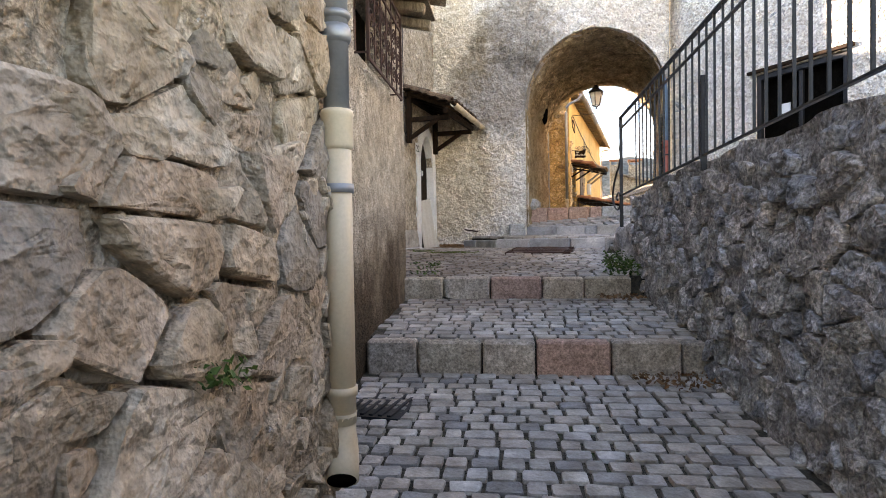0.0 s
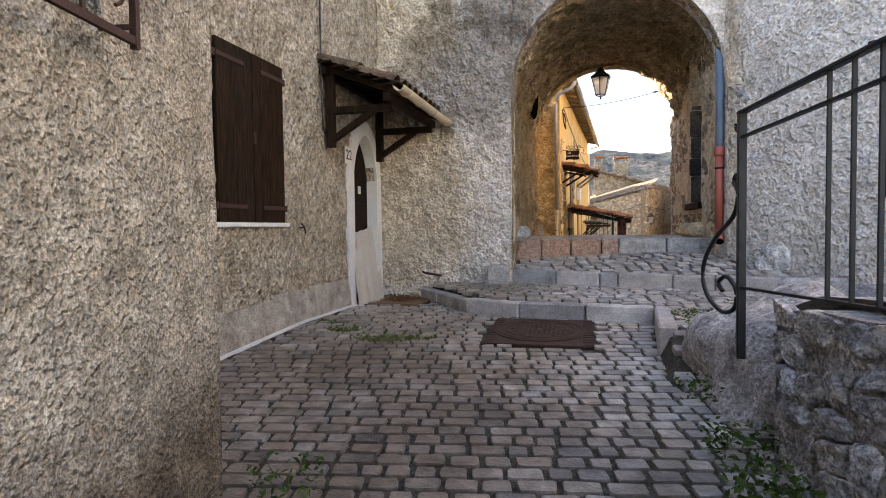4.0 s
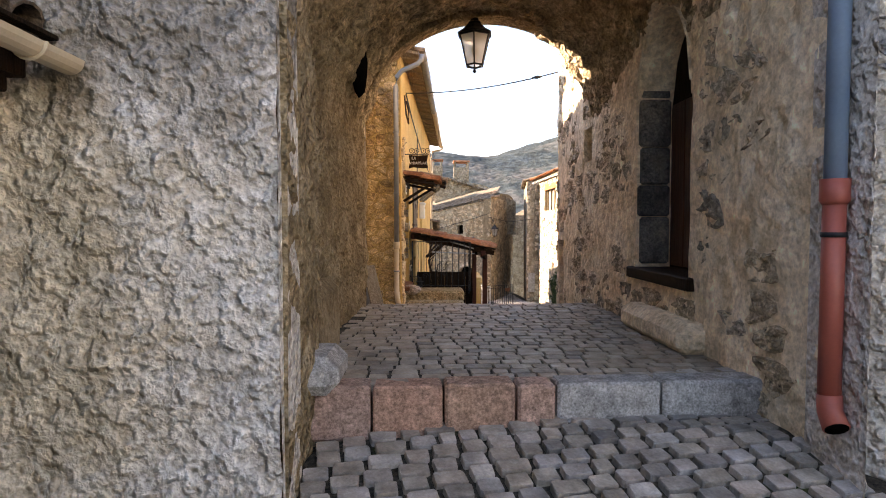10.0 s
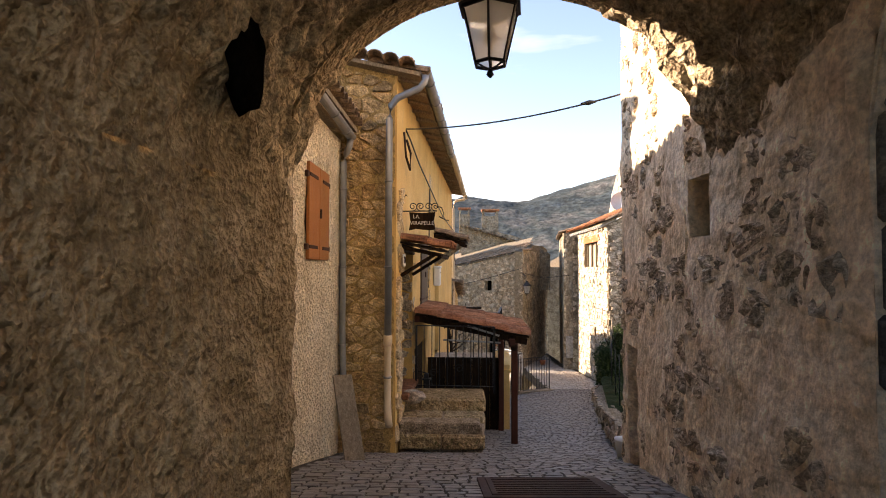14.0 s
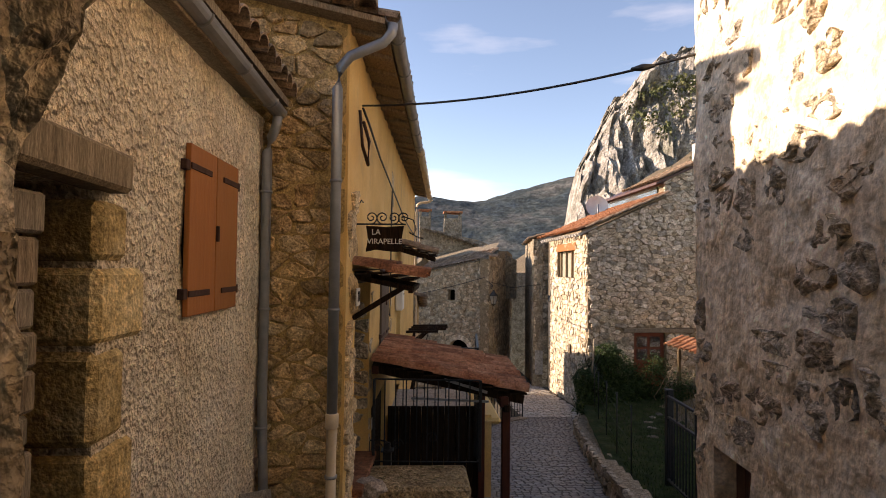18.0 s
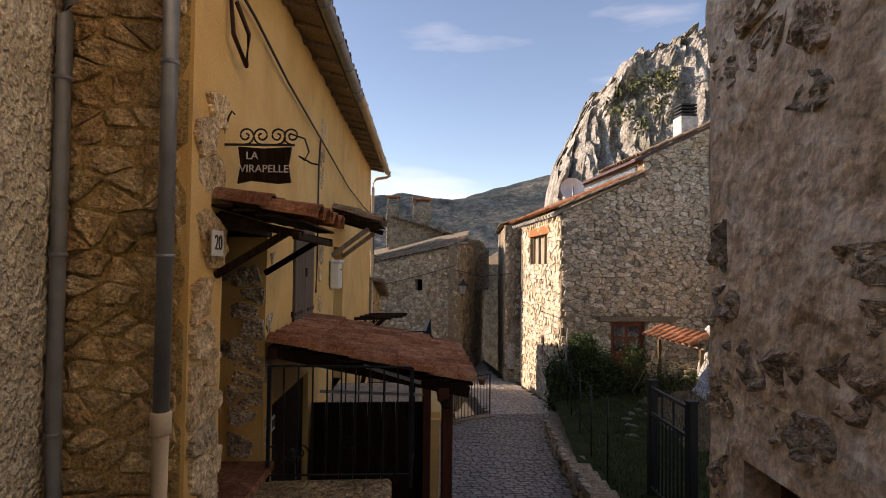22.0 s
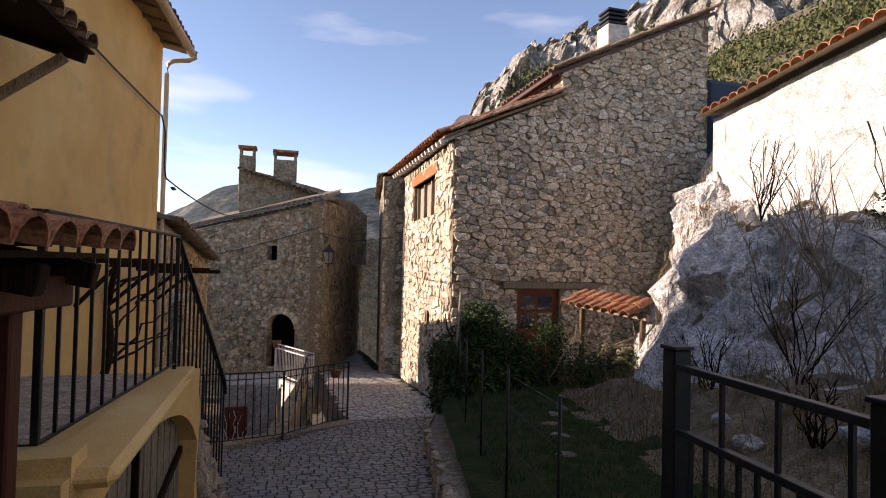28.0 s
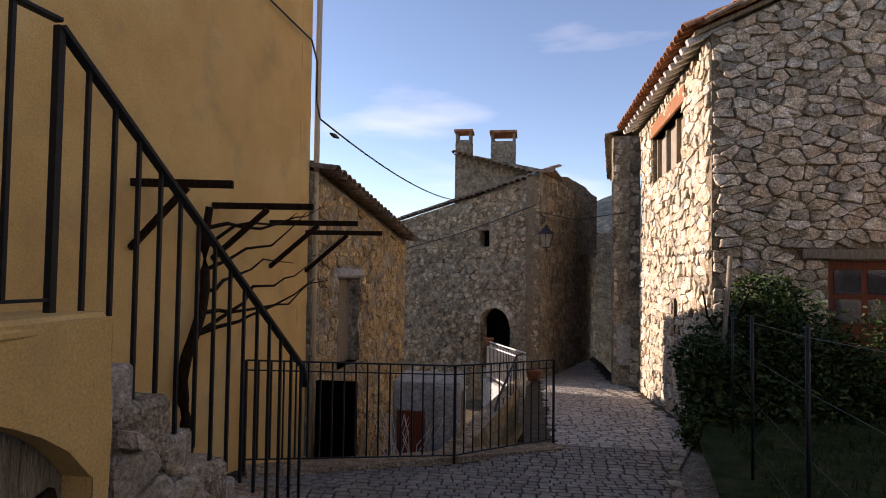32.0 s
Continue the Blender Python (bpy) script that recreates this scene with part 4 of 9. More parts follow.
def make_passage():
    n0, n1 = P_pl.u(X_L, 12.07), P_pl.u(X_L, 12.96)
    wall("wall_passage_left", P_pl, 1.4, 3.63, M_pass_brown, 0.45, [(n0, n1, 2.28, 3.60)], 0.04, 0.030, 10, "rough brown plastered wall under the vault", "wall")
    a, b = P_pr.u(0, 13.98), P_pr.u(0, 12.90)
    m = (a + b) / 2
    point = lambda u: 3.70 + 0.78 * math.sqrt(max(0.0, 1 - (abs(u - m) / ((b - a) / 2)) ** 1.7))
    d0, d1 = P_pr3.u(0.95, 17.92), P_pr3.u(0.95, 17.4)
    h0, h1 = P_pr.u(0, 15.72), P_pr.u(0, 15.40)
    w = wall("wall_passage_right", P_pr, 0.3, 6.9, M_passage, 0.42, [(a, b, 2.24, point), (h0, h1, 3.40, 3.80)], 0.06, 0.022, 4, "plastered stone wall with patches of bare rubble", "wall")
    bare = lambda k: lambda u, v: noise.noise(Vector((u * 1.1 + k, v * 1.3, 7.0))) + 0.5 * noise.noise(Vector((u * 2.7 + k, v * 3.1, 3.0))) > (-0.12 if v < 3.3 else 0.06)
    stones(w, P_pr, (0.0, P_pr.u(0, 11.5), 1.1, 6.7, []), 0.30, 0.20, M_passage_stone, M_passage_stone, 31, gap=0.030, proud=0.014, keep=0.9, base=-0.002, craggy=0.046, mask=bare(0), holes=((a - 0.12, b + 0.12, 2.1, 4.6), (h0 - .05, h1 + .05, 3.3, 3.9)))
    w = wall("wall_passage_right_outer", P_pr3, 0.3, 6.9, M_passage, 0.42, [(d0, d1, 0.5, 2.40)], 0.06, 0.022, 4, "plastered stone wall with patches of bare rubble", "wall")
    stones(w, P_pr3, (0.0, P_pr3.len, 0.9, 6.7, []), 0.30, 0.20, M_passage_stone, M_passage_stone, 32, gap=0.030, proud=0.014, keep=0.9, base=-0.002, craggy=0.046, mask=bare(5), holes=((d0 - 0.1, d1 + 0.1, 0.2, 2.5),))
    wall("wall_arch_jamb", Plane((X_L + 0.03, Y_IN + 0.06), (X_L + 0.025, 12.07)), 1.3, 3.62, M_pass_brown, 0.26, step=0.04, amp=0.034, freq=7, label="rough plastered jamb of the archway", category="wall")
    vs, fs = [], []
    ny, nk = 130, 84
    for j in range(ny + 1):
        y = Y_IN + 0.02 + (Y_OUT - 0.04 - Y_IN) * j / ny
        for i in range(nk + 1):
            q = math.pi * (1 - i / nk)
            xl = X_L if y < 12.07 else P_pl.at(P_pl.u(X_L, y), 0).x
            hw = (0.868 - 0.03 * (y - 11.4) / 4.0 - xl) / 2
            square = min(1.0, max(0.0, (y - 11.4) / 0.7)) * min(1.0, max(0.0, (15.3 - y) / 1.1))
            e = 1 - 0.5 * square if i > nk / 2 else 1.0
            p = Vector((xl + hw + hw * (abs(math.cos(q)) ** e if i > nk / 2 else math.cos(q)), y, 3.62 + 1.39 * math.sin(q) ** e))
            k = (noise.noise(p * 2.2) * 0.05 + noise.noise(p * 6) * 0.05 + noise.noise(p * 13) * 0.045 + abs(noise.noise(p * 22)) * 0.03) * min(1.0, 0.15 + (p.z - 3.62) * 2.5)
            c = Vector((-0.46, y, 3.62))
            p = p + (c - p).normalized() * k
            vs.append(p)
    for j in range(ny):
        for i in range(nk):
            q = j * (nk + 1) + i
            c = (vs[q] + vs[q + nk + 2]) / 2
            if c.x > 0.4 and 12.90 < c.y < 13.98 and c.z < point(P_pr.u(c.x, c.y)):
                continue
            fs.append((q, q + 1, q + nk + 2, q + nk + 1))
    lv, lf = [], []
    for i in range(21):
        u = a + (b - a) * i / 20
        z = point(u) + 0.02
        p = P_pr.at(u, z, -0.33)
        x = -0.46 + 1.345 * max(0, 1 - ((max(z, 3.62) - 3.62) / 1.39) ** 4) ** 0.25 - 0.05
        lv += [p, Vector((min(x, p.x - 0.34), p.y, z))]
    lf = [(2 * i, 2 * i + 1, 2 * i + 3, 2 * i + 2) for i in range(20)]
    tagged(mesh("niche_arch", lv, lf, M_passage, smooth=True), "rough plastered head of the door niche", "arch", kind="structure")
    ob = mesh("ceiling_vault", vs, fs, M_vault, smooth=True)
    ob.data.materials.append(M_passage)
    ob.data.materials.append(M_pass_brown)
    for p in ob.data.polygons:
        c = p.center
        if c.z < 4.16 + 0.35 * noise.noise(c * 1.6) - 0.5 * max(0.0, (c.y - 14.3)):
            p.material_index = 1 if c.x > -0.4 else 2
    tagged(ob, "low barrel vault of soot-dark rubble stone", "ceiling", kind="structure")
    back = Plane((1.2, Y_OUT + 0.01), (-2.4, Y_OUT + 0.01))
    ar2 = lambda u: arch_z(back.at(u, 0).x, -0.42, 1.44, 3.60, 1.36)
    wall("wall_arch_back", back, 0.9, 6.6, M_pass_brown, 0.3, [(back.u(1.015, 0), back.u(-1.85, 0), 0.9, ar2)], 0.12, 0.02, 4, "rear face of the archway house", "wall")
    tagged(boxpart("ceiling_upper", (-3.6, 11.2, 6.5), (3.2, 15.4, 6.6), M_dark), "roof deck over the archway house", "ceiling", kind="structure")
    for x in (-3.6, 3.2):
        wall("wall_upper_side", Plane((x, 11.5), (x, 15.4)), 5.2, 6.6, M_stucco, 0.2, step=0.5, amp=0, label="plain side wall of the archway house", category="wall")


make_passage()
wall("wall_right_end", Plane((4.6, 18.25), (1.09, 18.25)), 0.2, 6.9, M_passage, 0.3, step=0.25, amp=0.02, label="end wall of the right-hand house", category="wall")

# ---- the small house with orange shutters, the ochre house ----
P_or = Plane((-2.31, 15.42), (-2.31, 19.2))
P_front = Plane((-4.52, 19.2), (-1.60, 19.2))
P_o = Plane((-1.58, 19.2), (-1.00, 30.95))


def ou(y):
    return (y - 19.2) / (P_o.d.y)


def make_houses_b():
    q = lambda y: y - 15.42
    w = wall("wall_small_house", P_or, 0.8, 4.85, M_house_beige, 0.4, [(q(15.55), q(16.60), 1.0, 3.90), (q(17.50), q(18.33), 3.28, 4.27)], 0.12, 0.014, 5, "uneven beige rendered wall of a low house", "wall")
    w = wall("wall_stone_front", P_front, 0.6, lambda u: 6.39 - 0.23 * u, M_yellow_mortar, 0.3, step=0.12, amp=0.01, label="rubble stone end wall with ochre mortar", category="wall")
    stones(w, P_front, (1.77, P_front.len - 0.02, 0.7, 6.05, [(0.23, 1, 6.33)]), 0.21, 0.125, M_yellow_stone, M_yellow_stone, 41, gap=0.013, proud=0.036, craggy=0.014, jitter=0.5)
    d = (ou(19.78), ou(20.91), 1.42, 3.40)
    d2 = (ou(24.80), ou(25.85), 1.2, 3.45)
    s = (ou(21.95), ou(22.98), 2.52, 3.62)
    g = (ou(21.2), ou(22.9), 0.2, 1.85)
    w = wall("wall_ochre", P_o, -2.4, 5.72, M_ochre, 0.55, [d, g, d2, s], 0.14, 0.008, 3, "ochre rendered house facade with patched stains", "wall")
    wall("wall_ochre_end", Plane((-1.0, 30.95), (-4.52, 31.1)), -2.4, 5.75, M_ochre, 0.3, step=0.4, amp=0.01, label="ochre rendered end wall of the house", category="wall")
    stones(w, P_o, (0.02, ou(19.77), 0.9, 4.3, []), 0.40, 0.21, M_quoin, M_quoin, 43, gap=0.010, proud=0.036, keep=1.0, name="quoin", craggy=0.016, jitter=0.2)
    stones(w, P_o, (ou(23.45), ou(23.75), 2.5, 5.3, []), 0.30, 0.24, M_quoin, M_quoin, 44, gap=0.02, proud=0.016, keep=0.8, name="quoin", craggy=0.006)


make_houses_b()
wall("wall_ochre_rear", Plane((-4.52, 31.1), (-4.52, 19.2)), -2.4, 6.37, M_ochre, 0.3, step=0.6, amp=0.01, label="ochre rendered rear wall of the house", category="wall")

# ---- the stone house with the gable ----
P_gable = Plane((4.45, 31.9), (10.72, 31.9))
P_west = Plane((4.59, 37.5), (4.45, 31.9))
P_far = Plane((-3.2, 43.0), (2.3, 39.3))
FAR_SIDE = [(2.3, 39.3), (3.22, 42.2), (4.05, 45.0), (4.70, 47.4)]
P_r2 = Plane((5.2, 46.0), (4.10, 38.5))
P_r2f = Plane((4.10, 38.5), (4.75, 38.5))
P_ruin = Plane((-0.95, 30.97), (-0.83, 36.5))
P_ruin2 = Plane((-0.83, 36.5), (-4.5, 37.4))


def make_houses_c():
    gz = lambda u: lerp_table([(0, 4.76), (2.42, 5.86), (2.43, 6.40), (6.12, 8.16), (6.27, 8.2)], u)
    rd = (P_gable.u(5.92, 0), P_gable.u(6.92, 0), -0.2, 1.60)
    w = wall("wall_gable", P_gable, -1.6, gz, M_house_mortar, 0.4, [rd], 0.16, 0.012, 3, "tall gable wall of irregular grey-tan stones", "wall")
    for lo, hi, lines in ((0.0, 6.25, [(-0.455, 1, 4.74)]), (2.42, 6.25, [(-0.476, 1, 5.22), (0.455, -1, -4.74)])):
        stones(w, P_gable, (lo, hi, -1.0, 8.2, lines), 0.225, 0.13, M_house_stone, M_house_stone_j, 51 + int(lo), gap=0.007, proud=0.05, craggy=0.016, jitter=0.5, holes=((rd[0] - 0.02, rd[1] + 0.02, -0.3, 1.62), (rd[0] - 0.35, rd[1] + 0.9, 1.60, 1.76)), near=lambda u, v: (u - 1.0) ** 2 + (v - 2.5) ** 2, limit=280 if lo == 0 else 20)
    win = (P_west.u(4.5, 36.1), P_west.u(4.5, 33.5), 3.27, 4.22)
    sl = (P_west.u(4.5, 34.2), P_west.u(4.5, 33.95), 0.35, 0.95)
    w = wall("wall_west", P_west, -1.8, 4.72, M_house_mortar, 0.4, [win, sl], 0.16, 0.012, 3, "sunlit stone side wall of the gable house", "wall")
    stones(w, P_west, (0.0, P_west.len, -1.6, 4.7, []), 0.26, 0.15, M_house_stone, M_house_stone_j, 52, gap=0.010, proud=0.04, craggy=0.008, holes=(win, sl), near=lambda u, v: abs(u - P_west.len) + abs(v - 2))
    w = wall("wall_far_house", P_far, -2.6, lambda u: 2.80 + 1.2 * (u / P_far.len), M_far_stone, 0.4, [(P_far.u(0.62, 40.43), P_far.u(1.5, 39.84), -1.4, lambda u: -0.15 + 0.5 * math.sqrt(max(0, 1 - ((u - P_far.u(1.06, 40.13)) / 0.54) ** 2))), (P_far.u(0.56, 40.47), P_far.u(0.86, 40.27), 2.10, 2.58)], 0.14, 0.03, 3, "old rubble stone house with an arched doorway", "wall")
    stones(w, P_far, (0.0, P_far.len, -2.0, 4.0, [(-1.2 / P_far.len, 1, 2.78)]), 0.26, 0.15, M_tan_stone, M_tan_stone, 53, gap=0.016, proud=0.045, keep=0.86, craggy=0.014, limit=200, near=lambda u, v: abs(u - 6), holes=((P_far.u(0.55, 40.48), P_far.u(1.56, 39.8), -1.6, 0.45), (P_far.u(0.5, 40.5), P_far.u(0.9, 40.25), 2.05, 2.62)))
    for k, (a, b) in enumerate(zip(FAR_SIDE, FAR_SIDE[1:])):
        pl = Plane(a, b)
        top = lambda u, k=k, n=pl.len: (4.0, 4.42, 4.5, 4.35)[k] + ((4.0, 4.42, 4.5, 4.35)[k + 1] - (4.0, 4.42, 4.5, 4.35)[k]) * u / n
        w = wall("wall_far_side", pl, -2.8, top, M_house_mortar, 0.4, step=0.2, amp=0.03, label="shaded stone wall along the far alley", category="wall")
        stones(w, pl, (0.0, pl.len, -1.8, 4.1, []), 0.30, 0.18, M_tan_stone, M_tan_stone, 58 + k, gap=0.014, proud=0.03, craggy=0.012, limit=90, near=lambda u, v: u)
    wall("wall_far_upper", Plane((-0.62, 44.0), (4.35, 44.0)), 2.0, lambda u: lerp_table([(0, 5.58), (0.66, 5.53), (3.1, 4.99), (4.4, 4.35), (4.97, 4.0)], u), M_far_stone, 0.4, step=0.2, amp=0.03, label="upper stone wall of a house behind", category="wall")
    wall("wall_far_right", P_r2, -2.4, 4.85, M_far_stone, 0.4, [(6.7, 7.3, 3.0, 4.4)], 0.2, 0.02, 3, "grey stone house beside the far alley", "wall")
    w = wall("wall_far_right_front", P_r2f, -2.4, 4.85, M_far_stone, 0.3, step=0.2, amp=0.02, label="narrow stone front beside the gable house", category="wall")
    stones(w, P_r2f, (0, 0.64, -1.5, 4.8, []), 0.3, 0.2, M_house_stone, M_house_stone_j, 54, gap=0.02, proud=0.02, limit=60)
    wall("wall_alley_end", Plane((3.8, 52.2), (6.6, 52.0)), -3.5, 3.3, M_far_stone, 0.3, step=0.4, amp=0.02, label="distant stone house front closing the alley", category="wall")
    rz = lambda u: 2.72 - 0.70 * u / P_ruin.len
    w = wall("wall_ruin", P_ruin, -2.8, rz, M_far_stone, 0.35, [(1.08, 2.16, -0.15, 1.27)], 0.12, 0.03, 4, "crumbling stained plaster wall of a low house", "wall")
    stones(w, P_ruin, (0.02, P_ruin.len - 0.02, -2.4, 2.6, [(0.70 / P_ruin.len, 1, 2.66)]), 0.24, 0.16, M_yellow_stone, M_yellow_stone, 57, gap=0.014, proud=0.03, keep=0.8, craggy=0.016, limit=200, holes=((1.04, 2.2, -0.3, 1.45),))
    wall("wall_ruin_end", P_ruin2, -2.8, 2.02, M_far_stone, 0.35, step=0.3, amp=0.03, label="end wall of the low house", category="wall")
    # unseen wall, added to keep the sun off the far house front
    wall("wall_neighbour", Plane((-10.0, 46.0), (-10.0, 41.5)), -2.5, 8.0, M_far_stone, 0.4, step=0.5, amp=0.02, label="unseen wall added to shade the far house front", category="wall")
    # added out of sight behind the low house; its top sets the street's shadow edge
    wall("wall_low_house_rear", Plane((-5.0, 38.6), (-5.0, 32.0)), -2.5, 1.82, M_far_stone, 0.4, step=0.5, amp=0.02, label="unseen wall behind the low house, added to shade the street", category="wall")


make_houses_c()

# ---- land ----
def sheet(name, x0, x1, nx, y0, y1, ny, zf, material, label, category, smooth=True):
    vs, fs = [], []
    for j in range(ny + 1):
        for i in range(nx + 1):
            x, y = x0 + (x1 - x0) * i / nx, y0 + (y1 - y0) * j / ny
            vs.append((x, y, zf(x, y)))
    for j in range(ny):
        for i in range(nx):
            q = j * (nx + 1) + i
            fs.append((q, q + 1, q + nx + 2, q + nx + 1))
    return tagged(mesh(name, vs, fs, material, smooth=smooth), label, category, kind="structure")


GARDEN = [(18.5, 1.3, 0.75), (24.4, 2.45, 0.1), (29.0, 3.4, -0.35), (32.0, 4.5, -0.8)]


def garden_x(y):
    return lerp_table([(g[0], g[1]) for g in GARDEN], y)


def rock_foot(y):
    return lerp_table([(18, 6.9), (24, 7.3), (27, 6.8), (28.5, 6.5), (30, 7.3), (32, 8.9), (36, 9.4)], y)


def rock_z(x, y):
    """The rocky slope rising on the right of the garden."""
    p = Vector((x, y, 0))
    s = x - rock_foot(y)
    cap = lerp_table([(18, 1.6), (24, 2.1), (28.5, 2.9), (30, 4.2), (32, 5.6)], y)
    h = 0.0 if s < 0 else min(s * 2.3, cap + (s - cap / 2.3) * 0.25)
    r = (0.55 - abs(noise.noise(p * 0.8)) * 1.5 + noise.noise(p * 1.9) * 0.4 + abs(noise.noise(p * 4.3)) * 0.35 + noise.noise(p * 9) * 0.12) * min(1.0, max(0.0, s * 1.3)) * 0.5
    return -0.05 + h + r


def garden_z(x, y):
    t = garden_x(y)
    base = lerp_table([(18, 0.6), (22, 0.3), (26, 0.05), (32, -0.25)], y)
    g = base + 0.05 * noise.noise(Vector((x, y, 0)) * 2)
    bank = max(0.0, x - (t + 2.3)) * 0.36 if y < 29 else max(0.0, x - (t + 2.3)) * 0.36 * max(0.0, (30.0 - y))
    g += bank + (0.10 * noise.noise(Vector((x, y, 5)) * 2.5) if bank else 0)
    return max(g, rock_z(x, y)) if x > t + 0.6 else g


def make_land():
    vs, fs = [], []
    ny, nx = 110, 130
    for j in range(ny + 1):
        y = 18.3 + (31.88 - 18.3) * j / ny
        a = garden_x(y) + 0.05
        for i in range(nx + 1):
            x = a + (13.0 - a) * (i / nx) ** 1.1
            z = garden_z(x, y)
            k = min(1.0, max(0.0, (x - rock_foot(y)) * 1.5))
            p = Vector((x, y, z))
            fold = 0.55 * noise.noise(p * 0.8) + 0.45 * (0.4 - abs(noise.noise(p * 1.7 + Vector((3, 0, 0))))) + 0.16 * noise.noise(p * 4.2)
            vs.append((x + k * fold, y + 0.25 * k * noise.noise(p * 1.9), z))
    for j in range(ny):
        for i in range(nx):
            q = j * (nx + 1) + i
            fs.append((q, q + 1, q + nx + 2, q + nx + 1))
    ob = mesh("garden_ground", vs, fs, M_grass, smooth=False)
    ob.data.materials.append(M_rock)
    ob.data.materials.append(M_soil)
    for p in ob.data.polygons:
        c = p.center
        if c.x - rock_foot(c.y) > -0.1 + 0.35 * noise.noise(c * 1.5):
            p.material_index = 1 if p.normal.z < 0.80 or noise.noise(c * 2.1) > 0.05 else 2
        elif c.x > garden_x(c.y) + 2.2 + 0.5 * noise.noise(c * 2) and c.y < 29.6:
            p.material_index = 2
    tagged(ob, "small lawn under a steep grey limestone outcrop", "ground", kind="structure")
    far = lambda x, y: (-5.2 if y < 70 else -5.2 - 0.10 * (y - 70)) + 0.6 * noise.noise(Vector((x, y, 0)) * 0.05)
    sheet("ground", -2500, 2500, 60, -800, 4200, 60, lambda x, y: -6.0 - 40 * min(1, max(0, (math.hypot(x, y - 20) - 90) / 300)), M_soil, "dry earth and scrub around the village", "ground")
    sheet("ground_court", -9, 1.9, 24, 29.0, 39.6, 24, lambda x, y: -2.2 + 0.04 * noise.noise(Vector((x, y, 0)) * 3), M_soil, "sunken earth yard below the fence", "ground")

    def ridge(x, y, pts, y0, depth):
        az = x / y
        top = lerp_table(pts, az) * y0
        k = 1 - abs(y - y0) / depth
        r = noise.fractal(Vector((x, y, 0)) * 0.004, 1.0, 2.0, 5)
        return -60 + (top + 60) * max(0, k) ** 0.9 * (1 + 0.05 * r) + r * 12 * max(0, k)

    pts = [(-0.9, 0.02), (-0.3, 0.035), (-0.18, 0.066), (-0.13, 0.095), (-0.078, 0.121), (-0.05, 0.126), (0.02, 0.124), (0.07, 0.120), (0.118, 0.123), (0.168, 0.136), (0.219, 0.150), (0.27, 0.164), (0.45, 0.18), (1.2, 0.12)]
    sheet("backdrop_mountain", -1500, 1700, 200, 900, 1900, 50, lambda x, y: ridge(x, y, pts, 1500, 620), M_mount, "wooded mountain ridge with pale crags, haze painted into its colour", "mountain")

    # the limestone cliff above the roofs
    vs, fs = [], []
    prof = [(0.205, 0.02), (0.232, 0.10), (0.245, 0.165), (0.265, 0.215), (0.30, 0.265), (0.35, 0.312), (0.42, 0.345), (0.52, 0.378), (0.65, 0.41), (0.9, 0.45), (1.3, 0.40)]
    na, nd = 260, 90
    for i in range(na + 1):
        az = 0.205 + (1.3 - 0.205) * (i / na) ** 1.3
        d0, d1 = 75.0, 150.0
        top = lerp_table(prof, az) / math.sqrt(1) * 1.0
        for j in range(nd + 1):
            k = j / nd
            d = d0 + (d1 - d0) * k
            s = math.sqrt(1 + az * az)
            y, x = d / s, d * az / s
            h = top * d1
            steep = 0.30 * k + 0.70 * (1 / (1 + math.exp(-(k - 0.72) * 22)))
            z = -4 + (h + 4) * steep
            p = Vector((x, y, z))
            q = Vector((x * 0.10, y * 0.10, z * 0.035))
            r = noise.fractal(q * 0.7, 0.9, 2.1, 6) * 5.0 + abs(noise.noise(q * 2.2)) * 6 - abs(noise.noise(q * 5.0)) * 3.5
            edge = noise.fractal(Vector((az * 40, 3.3, 0)), 1.0, 2.0, 4) * 2.4 * k
            vs.append((x, y - r * 1.1, z + edge + r * 0.4 * min(1, k * 3)))
    for i in range(na):
        for j in range(nd):
            q = i * (nd + 1) + j
            fs.append((q, q + nd + 1, q + nd + 2, q + 1))
    tagged(mesh("backdrop_cliff", vs, fs, M_cliff, smooth=False), "pale limestone cliff patched with scrub", "cliff", kind="structure")


make_land()


# ---- small builders ----
def lettering(name, text, size, m, material, parent, depth=0.003):
    cu = bpy.data.curves.new(name, "FONT")
    cu.body, cu.size, cu.extrude = text, size, depth
    cu.align_x, cu.align_y = "CENTER", "CENTER"
    tmp = bpy.data.objects.new(name, cu)
    scene.collection.objects.link(tmp)
    me = bpy.data.meshes.new_from_object(tmp.evaluated_get(bpy.context.evaluated_depsgraph_get()))
    bpy.data.objects.remove(tmp)
    me.transform(m)
    me.materials.clear()
    me.materials.append(material)
    return adopt(new(name, me), parent)


def facing(pl, u, z, out):
    """A frame for flat lettering on a wall: x along it, y up, z out of it."""
    p = pl.at(u, z, out)
    return Matrix(((pl.d.x, 0, pl.n.x, p.x), (pl.d.y, 0, pl.n.y, p.y), (0, 1, 0, p.z), (0, 0, 0, 1)))


def spiral(c, ax, az, r0, r1, turns, start=0.0, n=26):
    c, ax, az = Vector(c), Vector(ax), Vector(az)
    return [c + (ax * math.cos(start + 2 * math.pi * turns * i / n) + az * math.sin(start + 2 * math.pi * turns * i / n)) * (r0 + (r1 - r0) * i / n) for i in range(n + 1)]


def smooth_path(pts, n=5):
    """More points on a smooth curve through the given ones."""
    p = [Vector(q) for q in pts]
    res = []
    for i in range(len(p) - 1):
        a, b, c, d = p[max(0, i - 1)], p[i], p[i + 1], p[min(len(p) - 1, i + 2)]
        for k in range(n):
            t = k / n
            res.append(0.5 * (2 * b + (c - a) * t + (2 * a - 5 * b + 4 * c - d) * t * t + (3 * b - a - 3 * c + d) * t ** 3))
    return res + [p[-1]]


